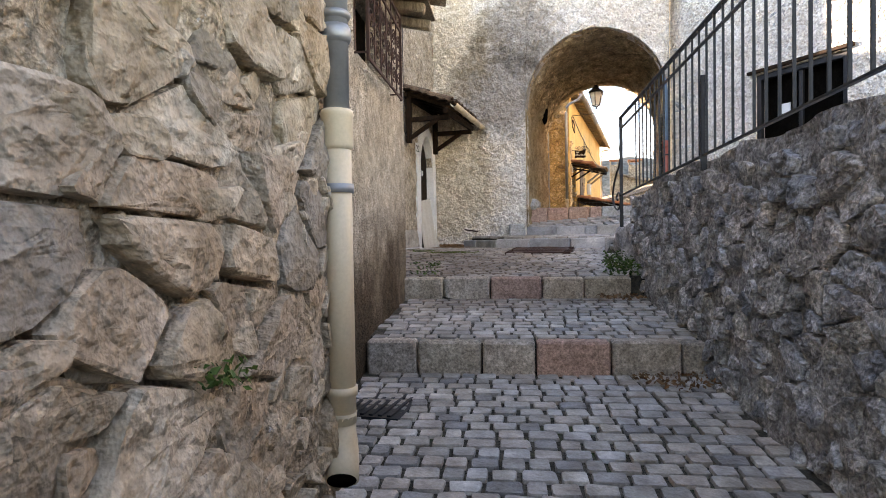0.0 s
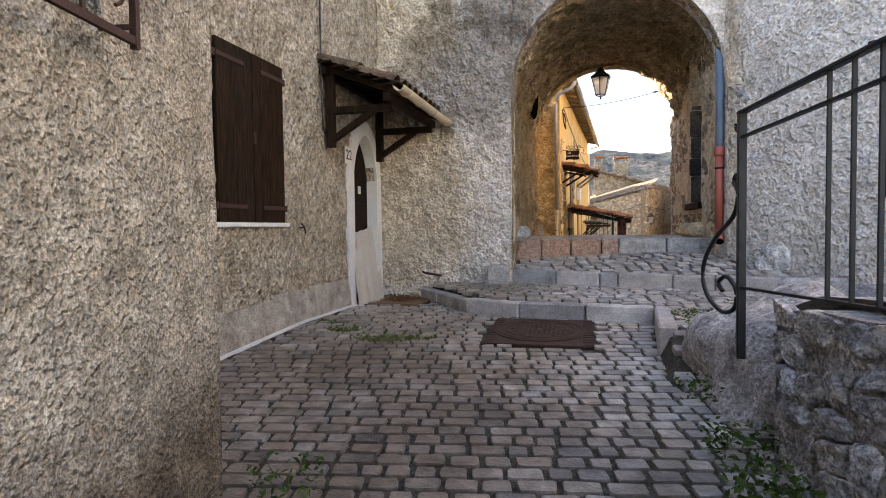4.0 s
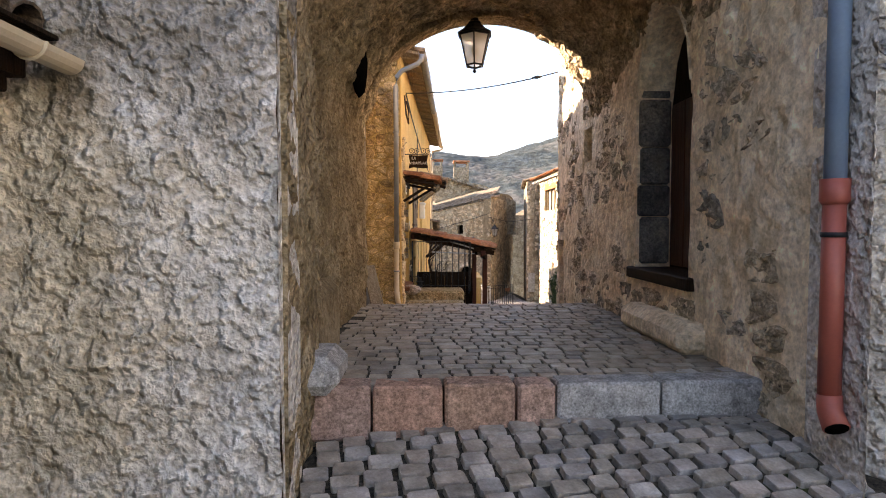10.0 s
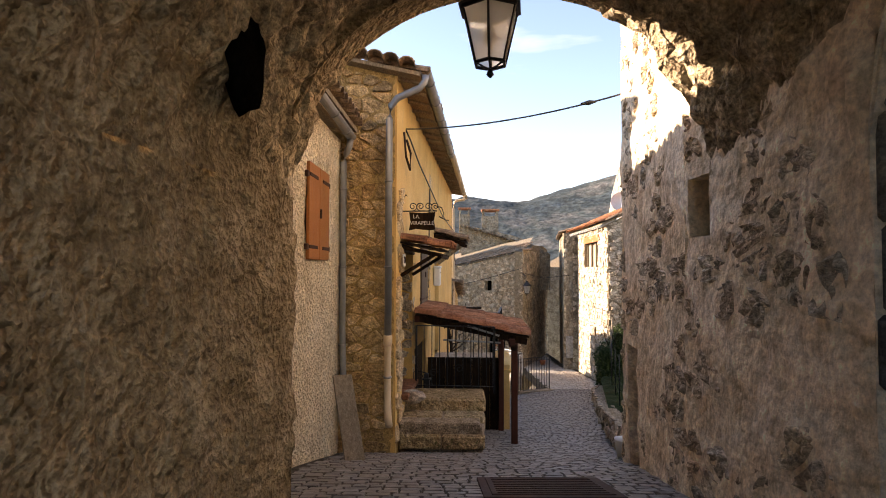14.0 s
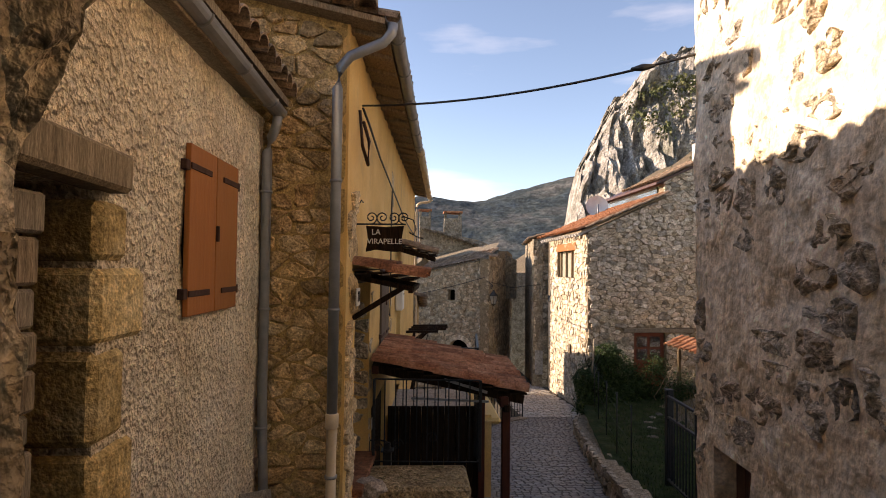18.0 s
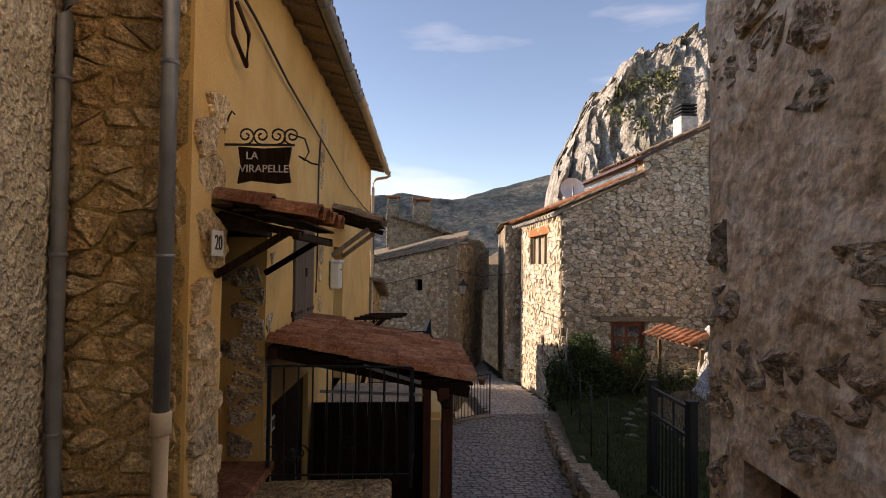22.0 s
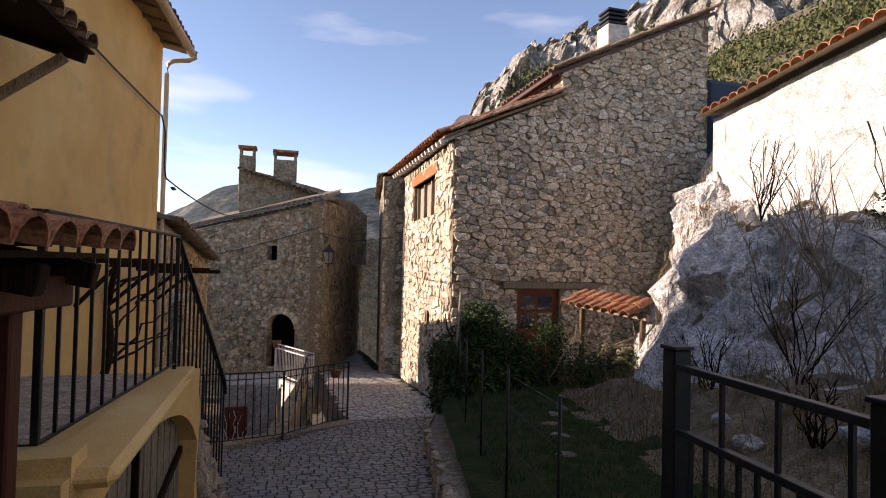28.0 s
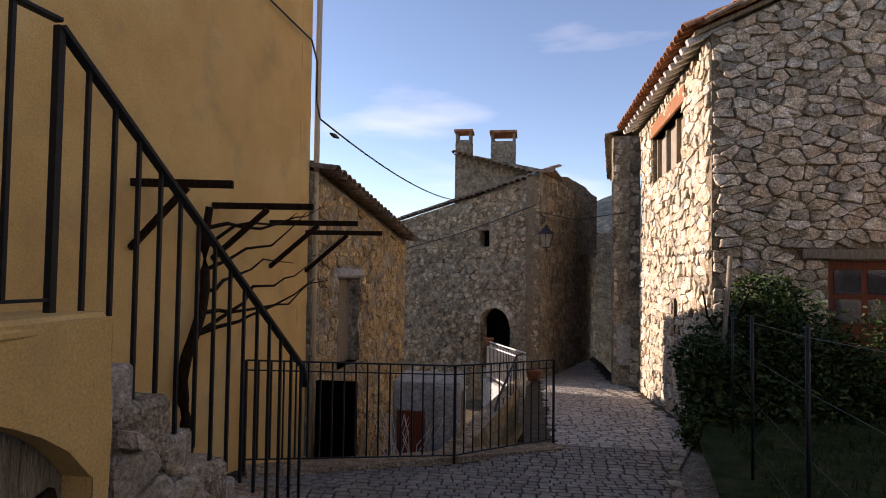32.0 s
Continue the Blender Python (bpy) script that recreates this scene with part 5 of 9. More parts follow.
def kerb_run(parent, a, b, ztop, h, depth, length, material, seed, name="kerbstone", pink=0.0):
    """A row of dressed stones from a to b, their front face on that line, tops at ztop."""
    rng = random.Random(seed)
    pl = Plane(a, b)
    u = 0.0
    while u < pl.len - 0.06:
        l = min(length * rng.uniform(0.75, 1.3), pl.len - u)
        if pl.len - u - l < 0.15:
            l = pl.len - u
        m = pl.m(u, ztop + rng.uniform(-0.008, 0.006), rng.uniform(-0.006, 0.008))
        boxpart(name, (0.006, 0, -h), (l - 0.008, depth, 0), M_pink if rng.random() < pink else material, parent, 0.016, m)
        u += l


def railing(t, path, height, gap=0.12, bar=0.006, top=0.016, low=0.09, posts=(), second=None, skip=0):
    """Iron railing over points given at its foot: a handrail, a low rail, square bars."""
    pts = [Vector(p) for p in path]
    up = Vector((0, 0, 1))
    for a, b in zip(pts, pts[1:]):
        beam("handrail", a + up * height, b + up * height, top * 2.2, top, M_iron, t, 0.003)
        beam("rail", a + up * low, b + up * low, 0.022, 0.012, M_iron, t, 0)
        if second:
            beam("rail", a + up * (height - second), b + up * (height - second), 0.022, 0.012, M_iron, t, 0)
        n = max(1, int((b - a).length / gap))
        for i in range(1 + (skip if a == pts[0] else 0), n):
            p = a + (b - a) * (i / n)
            boxpart("bar", (p.x - bar, p.y - bar, p.z + low), (p.x + bar, p.y + bar, p.z + height), M_iron, t, 0)
    for i in posts:
        p = pts[i]
        boxpart("post", (p.x - 0.016, p.y - 0.016, p.z - 0.06), (p.x + 0.016, p.y + 0.016, p.z + height), M_iron, t, 0.003)


def planked(name, pl, u0, u1, z0, z1, out, thick, material, parent, boards, label=""):
    """A leaf of upright boards as one part with grooves."""
    bm = bmesh.new()
    w = (u1 - u0) / boards
    for i in range(boards):
        box(bm, (i * w + 0.002, -thick, 0), ((i + 1) * w - 0.002, 0, z1 - z0), pl.m(u0, z0, out), 0.003)
    return part(name, bm, material, parent, label)


def hinge(parent, pl, u, z, out, length=0.25):
    boxpart("hinge", (0, -0.008, -0.016), (length, 0, 0.016), M_iron_rust, parent, 0.002, pl.m(u, z, out))


def clump(name, centre, r, count, size, material, label, seed, flat=0.5, category="plant"):
    t = thing(name, (centre[0], centre[1], centre[2]), label, category)
    c = Vector(centre)

    def place(rng):
        q, d = rng.uniform(0, 6.283), r * math.sqrt(rng.random())
        return (c.x + d * math.cos(q), c.y + d * math.sin(q), c.z + rng.random() * r * flat)
    leaves("leaves", place, count, size, material, t, seed, "")
    return t


def boulder(name, c, size, seed, material, label, parent=None):
    bm = bmesh.new()
    bmesh.ops.create_icosphere(bm, subdivisions=4, radius=1)
    for v in bm.verts:
        p = v.co.copy()
        k = 1 + 0.28 * noise.noise(p * 1.3 + Vector((seed, 0, 0))) + 0.14 * noise.noise(p * 3.1 + Vector((seed, 4, 0))) + 0.05 * noise.noise(p * 8)
        v.co = Vector((p.x * size[0], p.y * size[1], p.z * size[2])) * k + Vector(c)
    return tagged(part(name, bm, material, parent, smooth=True), label, "rock")


# ---- lower alley: things ----
def drainpipe():
    x, y = -0.985, 1.90
    t = thing("drainpipe", (x, y, 0.2), "grey zinc drainpipe running into a sand-coloured plastic pipe", "drainpipe")
    tube("upper_pipe", [(x, y, 1.63), (x, y, 3.75)], 0.0468, M_zinc, t, 16, "dull zinc upper pipe")
    tube("lower_pipe", [(x, y, 0.50), (x, y, 1.58)], 0.0503, M_pvc, t, 16)
    tube("socket", [(x, y, 1.50), (x, y, 1.515), (x, y, 1.62), (x, y, 1.63), (x, y, 1.645)], [0.0515, 0.0585, 0.0585, 0.0632, 0.0550], M_pvc, t, 16)
    tube("collar", [(x, y, 1.885), (x, y, 1.90), (x, y, 1.93), (x, y, 1.95)], [0.0491, 0.0585, 0.0585, 0.0491], M_zinc, t, 16)
    tube("collar", [(x, y, 1.97), (x, y, 1.985), (x, y, 2.0)], [0.0491, 0.0608, 0.0491], M_zinc, t, 16)
    tube("shoe", [(x, y, 0.54), (x, y, 0.43), (x + 0.012, y - 0.025, 0.37), (x + 0.03, y - 0.075, 0.32)], [0.0538, 0.0538, 0.0562, 0.0608], M_pvc, t, 16)
    tube("outlet", [(x + 0.029, y - 0.073, 0.322), (x + 0.0312, y - 0.078, 0.317)], 0.0526, M_dark, t, 14, "dark open end of the pipe")
    for z, mm in ((1.36, M_zinc), (0.62, M_pvc)):
        tube("clamp", [(x, y, z - 0.016), (x, y, z + 0.016)], 0.0573, mm, t, 16)
        boxpart("clamp_tail", (-0.03, 0.0, z - 0.012), (0.03, 0.09, z + 0.012), mm, t, 0.002, Matrix.Translation((x - 0.05, y, 0)))


drainpipe()


def brown_shutter():
    t = thing("door_shutter", P_door.at(0.6, 0.9), "brown painted wooden door shutter on strap hinges", "shutter")
    u0, u1 = P_door.u(-1.50, 2.25), P_door.u(-1.655, 3.18)
    planked("leaf", P_door, u0, u1, 0.90, 2.14, 0.03, 0.035, M_wood_brown, t, 4)
    for z in (2.06, 0.98):
        boxpart("hinge_pin", (0, -0.05, -0.03), (0.06, 0.01, 0.05), M_iron_rust, t, 0.006, P_door.m(u1 + 0.005, z, 0.0))
        hinge(t, P_door, u1 - 0.22, z, 0.035, 0.22)
    boxpart("frame", (0, 0, 0), (u1 - u0, 0.03, 1.24), M_wood_dark, t, 0, P_door.m(u0, 0.9, 0.01))


brown_shutter()


def grille_window():
    u0, u1 = P_door.u(-1.74, 3.65), P_door.u(-1.97, 4.84)
    t = thing("window_grille", P_door.at(u0, 2.4), "wrought iron window grille with scrollwork standing out from the wall", "grille")
    o = 0.10
    for z in (2.42, 3.02, 3.14):
        beam("rail", P_door.at(u0, z, o), P_door.at(u1, z, o), 0.014, 0.022, M_iron_rust, t, 0)
    for u in (u0, u1):
        beam("stile", P_door.at(u, 2.40, o), P_door.at(u, 3.16, o), 0.022, 0.014, M_iron_rust, t, 0)
        for z in (2.46, 3.1):
            beam("stay", P_door.at(u, z, o), P_door.at(u, z, -0.02), 0.012, 0.012, M_iron_rust, t, 0)
    n = 6
    for i in range(n):
        u = u0 + (u1 - u0) * (i + 0.5) / n
        if i:
            ub = u0 + (u1 - u0) * i / n
            beam("bar", P_door.at(ub, 2.42, o), P_door.at(ub, 3.14, o), 0.010, 0.010, M_iron_rust, t, 0)
        for z, s in ((2.56, 1), (2.72, -1), (2.88, 1)):
            tube("scroll", spiral(P_door.at(u, z, o), P_door.d * s, Vector((0, 0, 1)), 0.075, 0.018, 1.6, i), 0.0055, M_iron_rust, t, 5)
    w = thing("window_1", P_door.at(u0, 2.48, -0.2), "small dark window behind the iron grille", "window", kind="structure")
    # black sheet painting the dark room behind the grille, no glass
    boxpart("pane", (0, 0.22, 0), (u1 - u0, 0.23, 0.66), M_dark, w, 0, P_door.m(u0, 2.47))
    boxpart("frame", (0, 0.16, 0), (0.06, 0.22, 0.66), M_wood_brown, w, 0.004, P_door.m(u0, 2.47))
    boxpart("frame", ((u1 - u0) / 2, 0.16, 0), ((u1 - u0) / 2 + 0.06, 0.22, 0.66), M_wood_brown, w, 0.004, P_door.m(u0, 2.47))
    e = thing("eaves", P_door.at(P_door.len, 3.3), "old wooden rafter ends under the eaves", "eaves")
    for i in range(5):
        uu = P_door.len - 0.02 - 0.42 * i
        a = P_door.at(uu, 3.36, -0.1)
        b = P_door.at(uu, 3.28, 0.30)
        beam("rafter", a, b, 0.10, 0.09, M_wood_old, e, 0.012)
    for i in range(3):
        beam("plank", P_door.at(1.2, 3.40 - 0.02 * i, 0.04 + 0.12 * i), P_door.at(P_door.len + 0.05, 3.40 - 0.02 * i, 0.04 + 0.12 * i), 0.115, 0.022, M_wood_old, e, 0.003)
    pantiles("tile", e, P_door.at(1.2, 3.52, -0.3), P_door.d, P_door.n * 1 + Vector((0, 0, -0.22)), 10, 2, 0.21, 0.42, M_tile_old, True, None, 5)


grille_window()


def steps_a():
    t = thing("step", (-0.6, 3.9, 0.2), "row of worn stone blocks forming a low step", "step", "steps of the alley")
    p = lambda v, x: (x, v + 0.18 * (x + 1))
    kerb_run(t, p(3.88, -1.75), p(3.88, 0.56), 0.445, 0.30, 0.16, 0.42, M_step, 3, "block", 0.25)
    t = thing("step", (-0.9, 5.6, 0.5), "row of worn stone blocks forming a low step", "step", "steps of the alley")
    kerb_run(t, p(5.58, -2.12), p(5.58, 0.10), 0.765, 0.30, 0.16, 0.40, M_step, 5, "block", 0.25)
    t = thing("kerb", (-1.4, 10.0, 0.95), "angled pale kerb of dressed stone blocks", "kerb", "steps of the alley")
    for k, (a, b) in enumerate(zip(KERB, KERB[1:])):
        kerb_run(t, a, b, 1.10 + 0.012 * k, 0.30, 0.14, 0.68, M_kerb, 7 + k)
    t = thing("step", (-0.3, 10.4, 1.15), "step of pale dressed stone blocks before the arch", "step", "steps of the alley")
    for k, (a, b) in enumerate(zip(STEP_A, STEP_A[1:])):
        kerb_run(t, a, b, 1.335, 0.34, 0.18, 0.62, M_kerb, 12 + k, "block")
    t = thing("step", (-0.4, 11.5, 1.5), "reddish stone step under the archway", "step", "steps of the alley")
    mid = (-0.36, 11.916)
    kerb_run(t, STEP_C, mid, 1.73, 0.32, 0.2, 0.46, M_pink, 14, "block")
    kerb_run(t, mid, STEP_D, 1.73, 0.32, 0.2, 0.66, M_cement, 16, "block")


steps_a()


def stair_railing():
    t = thing("iron_railing", (0.05, 6.6, 1.5), "black wrought iron railing with a scrolled end on a stone wall", "railing")
    a, b, c = Vector((0.01, 6.64, 1.50)), Vector((0.98, 1.9, 1.66)), Vector((1.4, -4.5, 1.8))
    railing(t, [a, b, c], 0.95, 0.135, 0.007, 0.017, 0.10, (), 0.12, 4)
    up = Vector((0, 0, 1))
    for p, lo, hi in ((a, 0.25, 0.96), (a + (b - a) * 0.53, 0.0, 0.62)):
        boxpart("post", (p.x - 0.019, p.y - 0.019, p.z - lo), (p.x + 0.019, p.y + 0.019, p.z + hi), M_iron, t, 0.003)
    d = (a - b).normalized()
    d.z = 0
    tube("top_scroll", spiral(a + up * 0.90 + d * 0.04, d, up, 0.055, 0.02, 0.8, math.pi / 2, 14), 0.011, M_iron, t, 6)
    s = [a + up * 0.62 + d * 0.088, a + up * 0.56 + d * 0.035, a + up * 0.45 + d * 0.088, a + up * 0.35 + d * 0.280, a + up * 0.22 + d * 0.438, a + up * 0.10 + d * 0.473, a + up * 0.0 + d * 0.385, a + up * -0.05 + d * 0.210, a + up * -0.01 + d * 0.070, a + up * 0.08 + d * 0.052, a + up * 0.14 + d * 0.158, a + up * 0.10 + d * 0.263, a + up * 0.06 + d * 0.210]
    tube("end_scroll", smooth_path(s), 0.012, M_iron, t, 8)
    tube("end_curl", spiral(a + up * 0.63 + d * 0.055, d, up, 0.032, 0.01, 1.2, 0, 14), 0.008, M_iron, t, 6)


stair_railing()


def barred_window():
    u0, u1 = P_right.u(2.02, 10.1), P_right.u(2.95, 9.1)
    w = thing("window_2", P_right.at(u0, 2.15), "dark window with an iron frame and bars", "window", kind="structure")
    # black sheet in place of glass, for the shade behind the bars
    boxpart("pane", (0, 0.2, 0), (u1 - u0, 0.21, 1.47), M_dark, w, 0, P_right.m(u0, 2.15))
    for a, b in (((0, 0.02, 1.38), (u1 - u0, 0.10, 1.46)), ((0, 0.02, 0.0), (0.07, 0.10, 1.4)), ((u1 - u0 - 0.07, 0.02, 0), (u1 - u0, 0.10, 1.4)), (((u1 - u0) / 2 - 0.03, 0.05, 0), ((u1 - u0) / 2 + 0.03, 0.10, 1.4))):
        boxpart("frame", a, b, M_iron, w, 0.004, P_right.m(u0, 2.15))
    boxpart("notice", (0.25, 0.17, 0.82), (0.44, 0.19, 0.97), M_white, w, 0.001, P_right.m(u0, 2.15), "small white notice")
    beam("lintel", P_right.at(u0 - 0.12, 3.66, 0.02), P_right.at(u1 + 0.1, 3.66, 0.02), 0.08, 0.05, M_wood_dark, w)


barred_window()
boulder("boulder", (0.52, 7.55, 0.88), (0.62, 0.80, 0.62), 3.0, M_blue_stone, "pale grey boulder at the end of the retaining wall")
boulder("boulder", (0.75, 6.75, 1.15), (0.45, 0.42, 0.42), 8.0, M_rubble_dark, "dark grey boulder built into the wall end")
boulder("boulder", (1.30, 10.86, 1.44), (0.20, 0.15, 0.24), 5.0, M_rock, "bluish stone at the foot of the facade")
tagged(boxpart("cement_ramp", (1.20, 10.28, 1.0), (1.98, 10.80, 1.335), M_cement, None, 0.06), "rounded cement ramp at the foot of the facade", "ramp", kind="structure")


# ---- house number twenty-two ----
def shutters(name, pl, u0, u1, z0, z1, out, material, label, boards=3, hooks=False):
    t = thing(name, pl.at((u0 + u1) / 2, z0), label, "shutters")
    um = (u0 + u1) / 2
    for a, b, s in ((u0, um - 0.004, 1), (um + 0.004, u1, -1)):
        lf = planked("leaf", pl, a, b, z0, z1, out, 0.032, material, t, boards)
        for z in (z0 + 0.13, z1 - 0.13):
            uu = a if s > 0 else b - (b - a) * 0.75
            boxpart("hinge", (0, -0.01, -0.018), ((b - a) * 0.75, 0, 0.018), M_iron_rust, lf, 0.002, pl.m(uu, z, out + 0.032))
            boxpart("pin", (-0.03, -0.03, -0.03), (0.03, 0.02, 0.03), M_iron_rust, lf, 0.004, pl.m(a - 0.02 if s > 0 else b + 0.02, z, out))
    boxpart("latch", (-0.012, -0.02, -0.05), (0.012, 0, 0.05), M_iron_rust, t, 0.003, pl.m(um, (z0 + z1) / 2, out + 0.034))
    boxpart("backing", (0, 0.0, 0), (u1 - u0, 0.02, z1 - z0), M_wood_dark, t, 0, pl.m(u0, z0, -0.02))
    return t


s0, s1 = P_22.u(-3.6, 7.53), P_22.u(-3.6, 8.54)
shutters("window_shutters", P_22, s0, s1, 1.98, 3.45, 0.0, M_wood_dark, "closed dark brown wooden window shutters on iron hinges", 4)
tagged(boxpart("window_sill", (-0.06, -0.05, -0.04), (s1 - s0 + 0.05, 0.05, 0), M_lime, None, 0.008, P_22.m(s0, 1.975)), "narrow pale stone sill under the shutters", "sill")


def shutter_hook(u, z):
    t = thing("shutter_hook", P_22.at(u, z), "rusty iron shutter hook fixed to the wall", "hook", "shutter hooks")
    tube("stem", [P_22.at(u, z, -0.03), P_22.at(u, z, 0.05)], 0.008, M_iron_rust, t, 6)
    tube("catch", [P_22.at(u - 0.05, z + 0.04, 0.05), P_22.at(u, z, 0.055), P_22.at(u + 0.03, z - 0.06, 0.05)], 0.009, M_iron_rust, t, 6)


for u, z in ((s0 - 0.33, 1.95), (s1 + 0.33, 1.93)):
    shutter_hook(u, z)


def number_plate(pl, u, z, text, w, h, out=0.0):
    t = thing("number_plate", pl.at(u, z), "pale enamel house number plate with dark figures", "number plate", "house numbers")
    boxpart("plate", (-w / 2, -0.012, -h / 2), (w / 2, 0, h / 2), M_plate, t, 0.003, pl.m(u, z, 0.02 + out))
    lettering("numeral", text, h * 0.82, facing(pl, u, z, 0.034 + out), M_black, t)


number_plate(P_22, P_22.u(-3.6, 10.05), 2.80, "22", 0.19, 0.21)


def door_22():
    u0, u1 = P_22.u(-3.6, 10.17), P_22.u(-3.6, 10.97)
    um, hw = (u0 + u1) / 2, (u1 - u0) / 2
    t = thing("door_1", P_22.at(um, 0.95), "dark pointed wooden door with a fibre sheet across its foot", "door", kind="structure")
    bm = bmesh.new()
    n = 16
    top = lambda u: 2.45 + 0.70 * math.sqrt(max(0.0, 1 - (abs(u - um) / hw) ** 1.6))
    ring = [(u0, 0.95)] + [(u0 + (u1 - u0) * i / n, top(u0 + (u1 - u0) * i / n)) for i in range(n + 1)] + [(u1, 0.95)]
    fr = [bm.verts.new(P_22.at(u, z, -0.11)) for u, z in ring]
    bk = [bm.verts.new(P_22.at(u, z, -0.16)) for u, z in ring]
    bm.faces.new(fr[::-1])
    bm.faces.new(bk)
    leaf = part("leaf", bm, M_wood_dark, t)
    boxpart("panel", (0.12, -0.02, 0.25), (0.68, 0.0, 1.3), M_wood_dark, leaf, 0.008, P_22.m(u0, 0.95, -0.11))
    boxpart("label_tag", (0.46, -0.012, 1.42), (0.54, -0.004, 1.52), M_white, leaf, 0.001, P_22.m(u0, 0.95, -0.11), "small white tag")
    # corrugated sheet
    vs, fs = [], []
    nn = 28
    for k, (zz, o) in enumerate(((0.93, 0.10), (1.84, -0.03))):
        for th in (0, 0.008):
            for i in range(nn + 1):
                u = u0 - 0.01 + (u1 - u0 + 0.06) * i / nn
                w = 0.014 * math.sin(i / nn * 2 * math.pi * 4)
                vs.append(P_22.at(u, zz + (0.10 * i / nn if k else -0.02 * i / nn), o + w - th))
    s = nn + 1
    for i in range(nn):
        fs += [(i, i + 1, 2 * s + i + 1, 2 * s + i), (s + i + 1, s + i, 3 * s + i, 3 * s + i + 1), (2 * s + i, 2 * s + i + 1, 3 * s + i + 1, 3 * s + i)]
    boxpart("rust_mark", (0.04, -0.004, 0), (0.12, 0.0, 0.10), M_redpipe, t, 0.002, P_22.m(u0, 1.66, 0.005), "red rust mark")
    mesh("sheet", vs, fs, M_sheet, t, "stained fibre cement sheet", True)
    # lime surround
    bm = bmesh.new()
    wd = 0.15
    outer = [(u0 - wd - 0.03, 0.93), (u0 - wd, 1.3)]
    outer += [(um + (hw + wd) * math.cos(q), 2.45 + (0.70 + wd) * math.sin(q)) for q in [math.pi * (1 - i / 18) for i in range(19)]]
    outer += [(u1 + wd, 1.3), (u1 + wd + 0.05, 0.93)]
    inner = [(u0 + 0.02, 0.93), (u0 + 0.02, 1.3)]
    inner += [(um + (hw - 0.02) * math.cos(q), top(um + (hw - 0.02) * math.cos(q)) - 0.03) for q in [math.pi * (1 - i / 18) for i in range(19)]]
    inner += [(u1 - 0.02, 1.3), (u1 - 0.02, 0.93)]
    rows = []
    for u, z in outer:
        j = 0.012 * noise.noise(Vector((u * 9, z * 9, 1)))
        rows.append((bm.verts.new(P_22.at(u + j, z + j, -0.01)), bm.verts.new(P_22.at(u + j, z + j, 0.035))))
    irow = [(bm.verts.new(P_22.at(u, z, 0.038)), bm.verts.new(P_22.at(u, z, -0.2))) for u, z in inner]
    for i in range(len(rows) - 1):
        bm.faces.new((rows[i][0], rows[i][1], rows[i + 1][1], rows[i + 1][0]))
        bm.faces.new((rows[i][1], irow[i][0], irow[i + 1][0], rows[i + 1][1]))
        bm.faces.new((irow[i][0], irow[i][1], irow[i + 1][1], irow[i + 1][0]))
    part("surround", bm, M_lime, t, "whitewashed plaster surround")


door_22()


def gutter(name, a, b, r, material, parent, brackets=4):
    """A half-round gutter from a to b with hoops."""
    a, b = Vector(a), Vector(b)
    d = (b - a).normalized()
    s = d.cross(Vector((0, 0, 1))).normalized()
    vs, fs, k = [], [], 8
    for e in (a, b):
        for rr in (r, r - 0.006):
            for i in range(k + 1):
                q = math.pi + math.pi * i / k
                vs.append(e + s * math.cos(q) * rr + Vector((0, 0, math.sin(q) * rr)))
    n = k + 1
    for i in range(k):
        fs += [(i, i + 1, 2 * n + i + 1, 2 * n + i), (n + i + 1, n + i, 3 * n + i, 3 * n + i + 1), (i + 1, i, n + i, n + i + 1), (2 * n + i, 2 * n + i + 1, 3 * n + i + 1, 3 * n + i)]
    fs += [(0, 2 * n, 3 * n, n), (k, n + k, 3 * n + k, 2 * n + k)]
    g = mesh(name, vs, fs, material, parent, smooth=False)
    for j in range(brackets):
        c = a + (b - a) * ((j + 0.5) / brackets)
        tube("gutter_hoop", [c + s * math.cos(math.pi + math.pi * i / 8) * (r + 0.004) + Vector((0, 0, math.sin(math.pi + math.pi * i / 8) * (r + 0.004))) for i in range(9)], 0.009, material, g, 5)
    return g


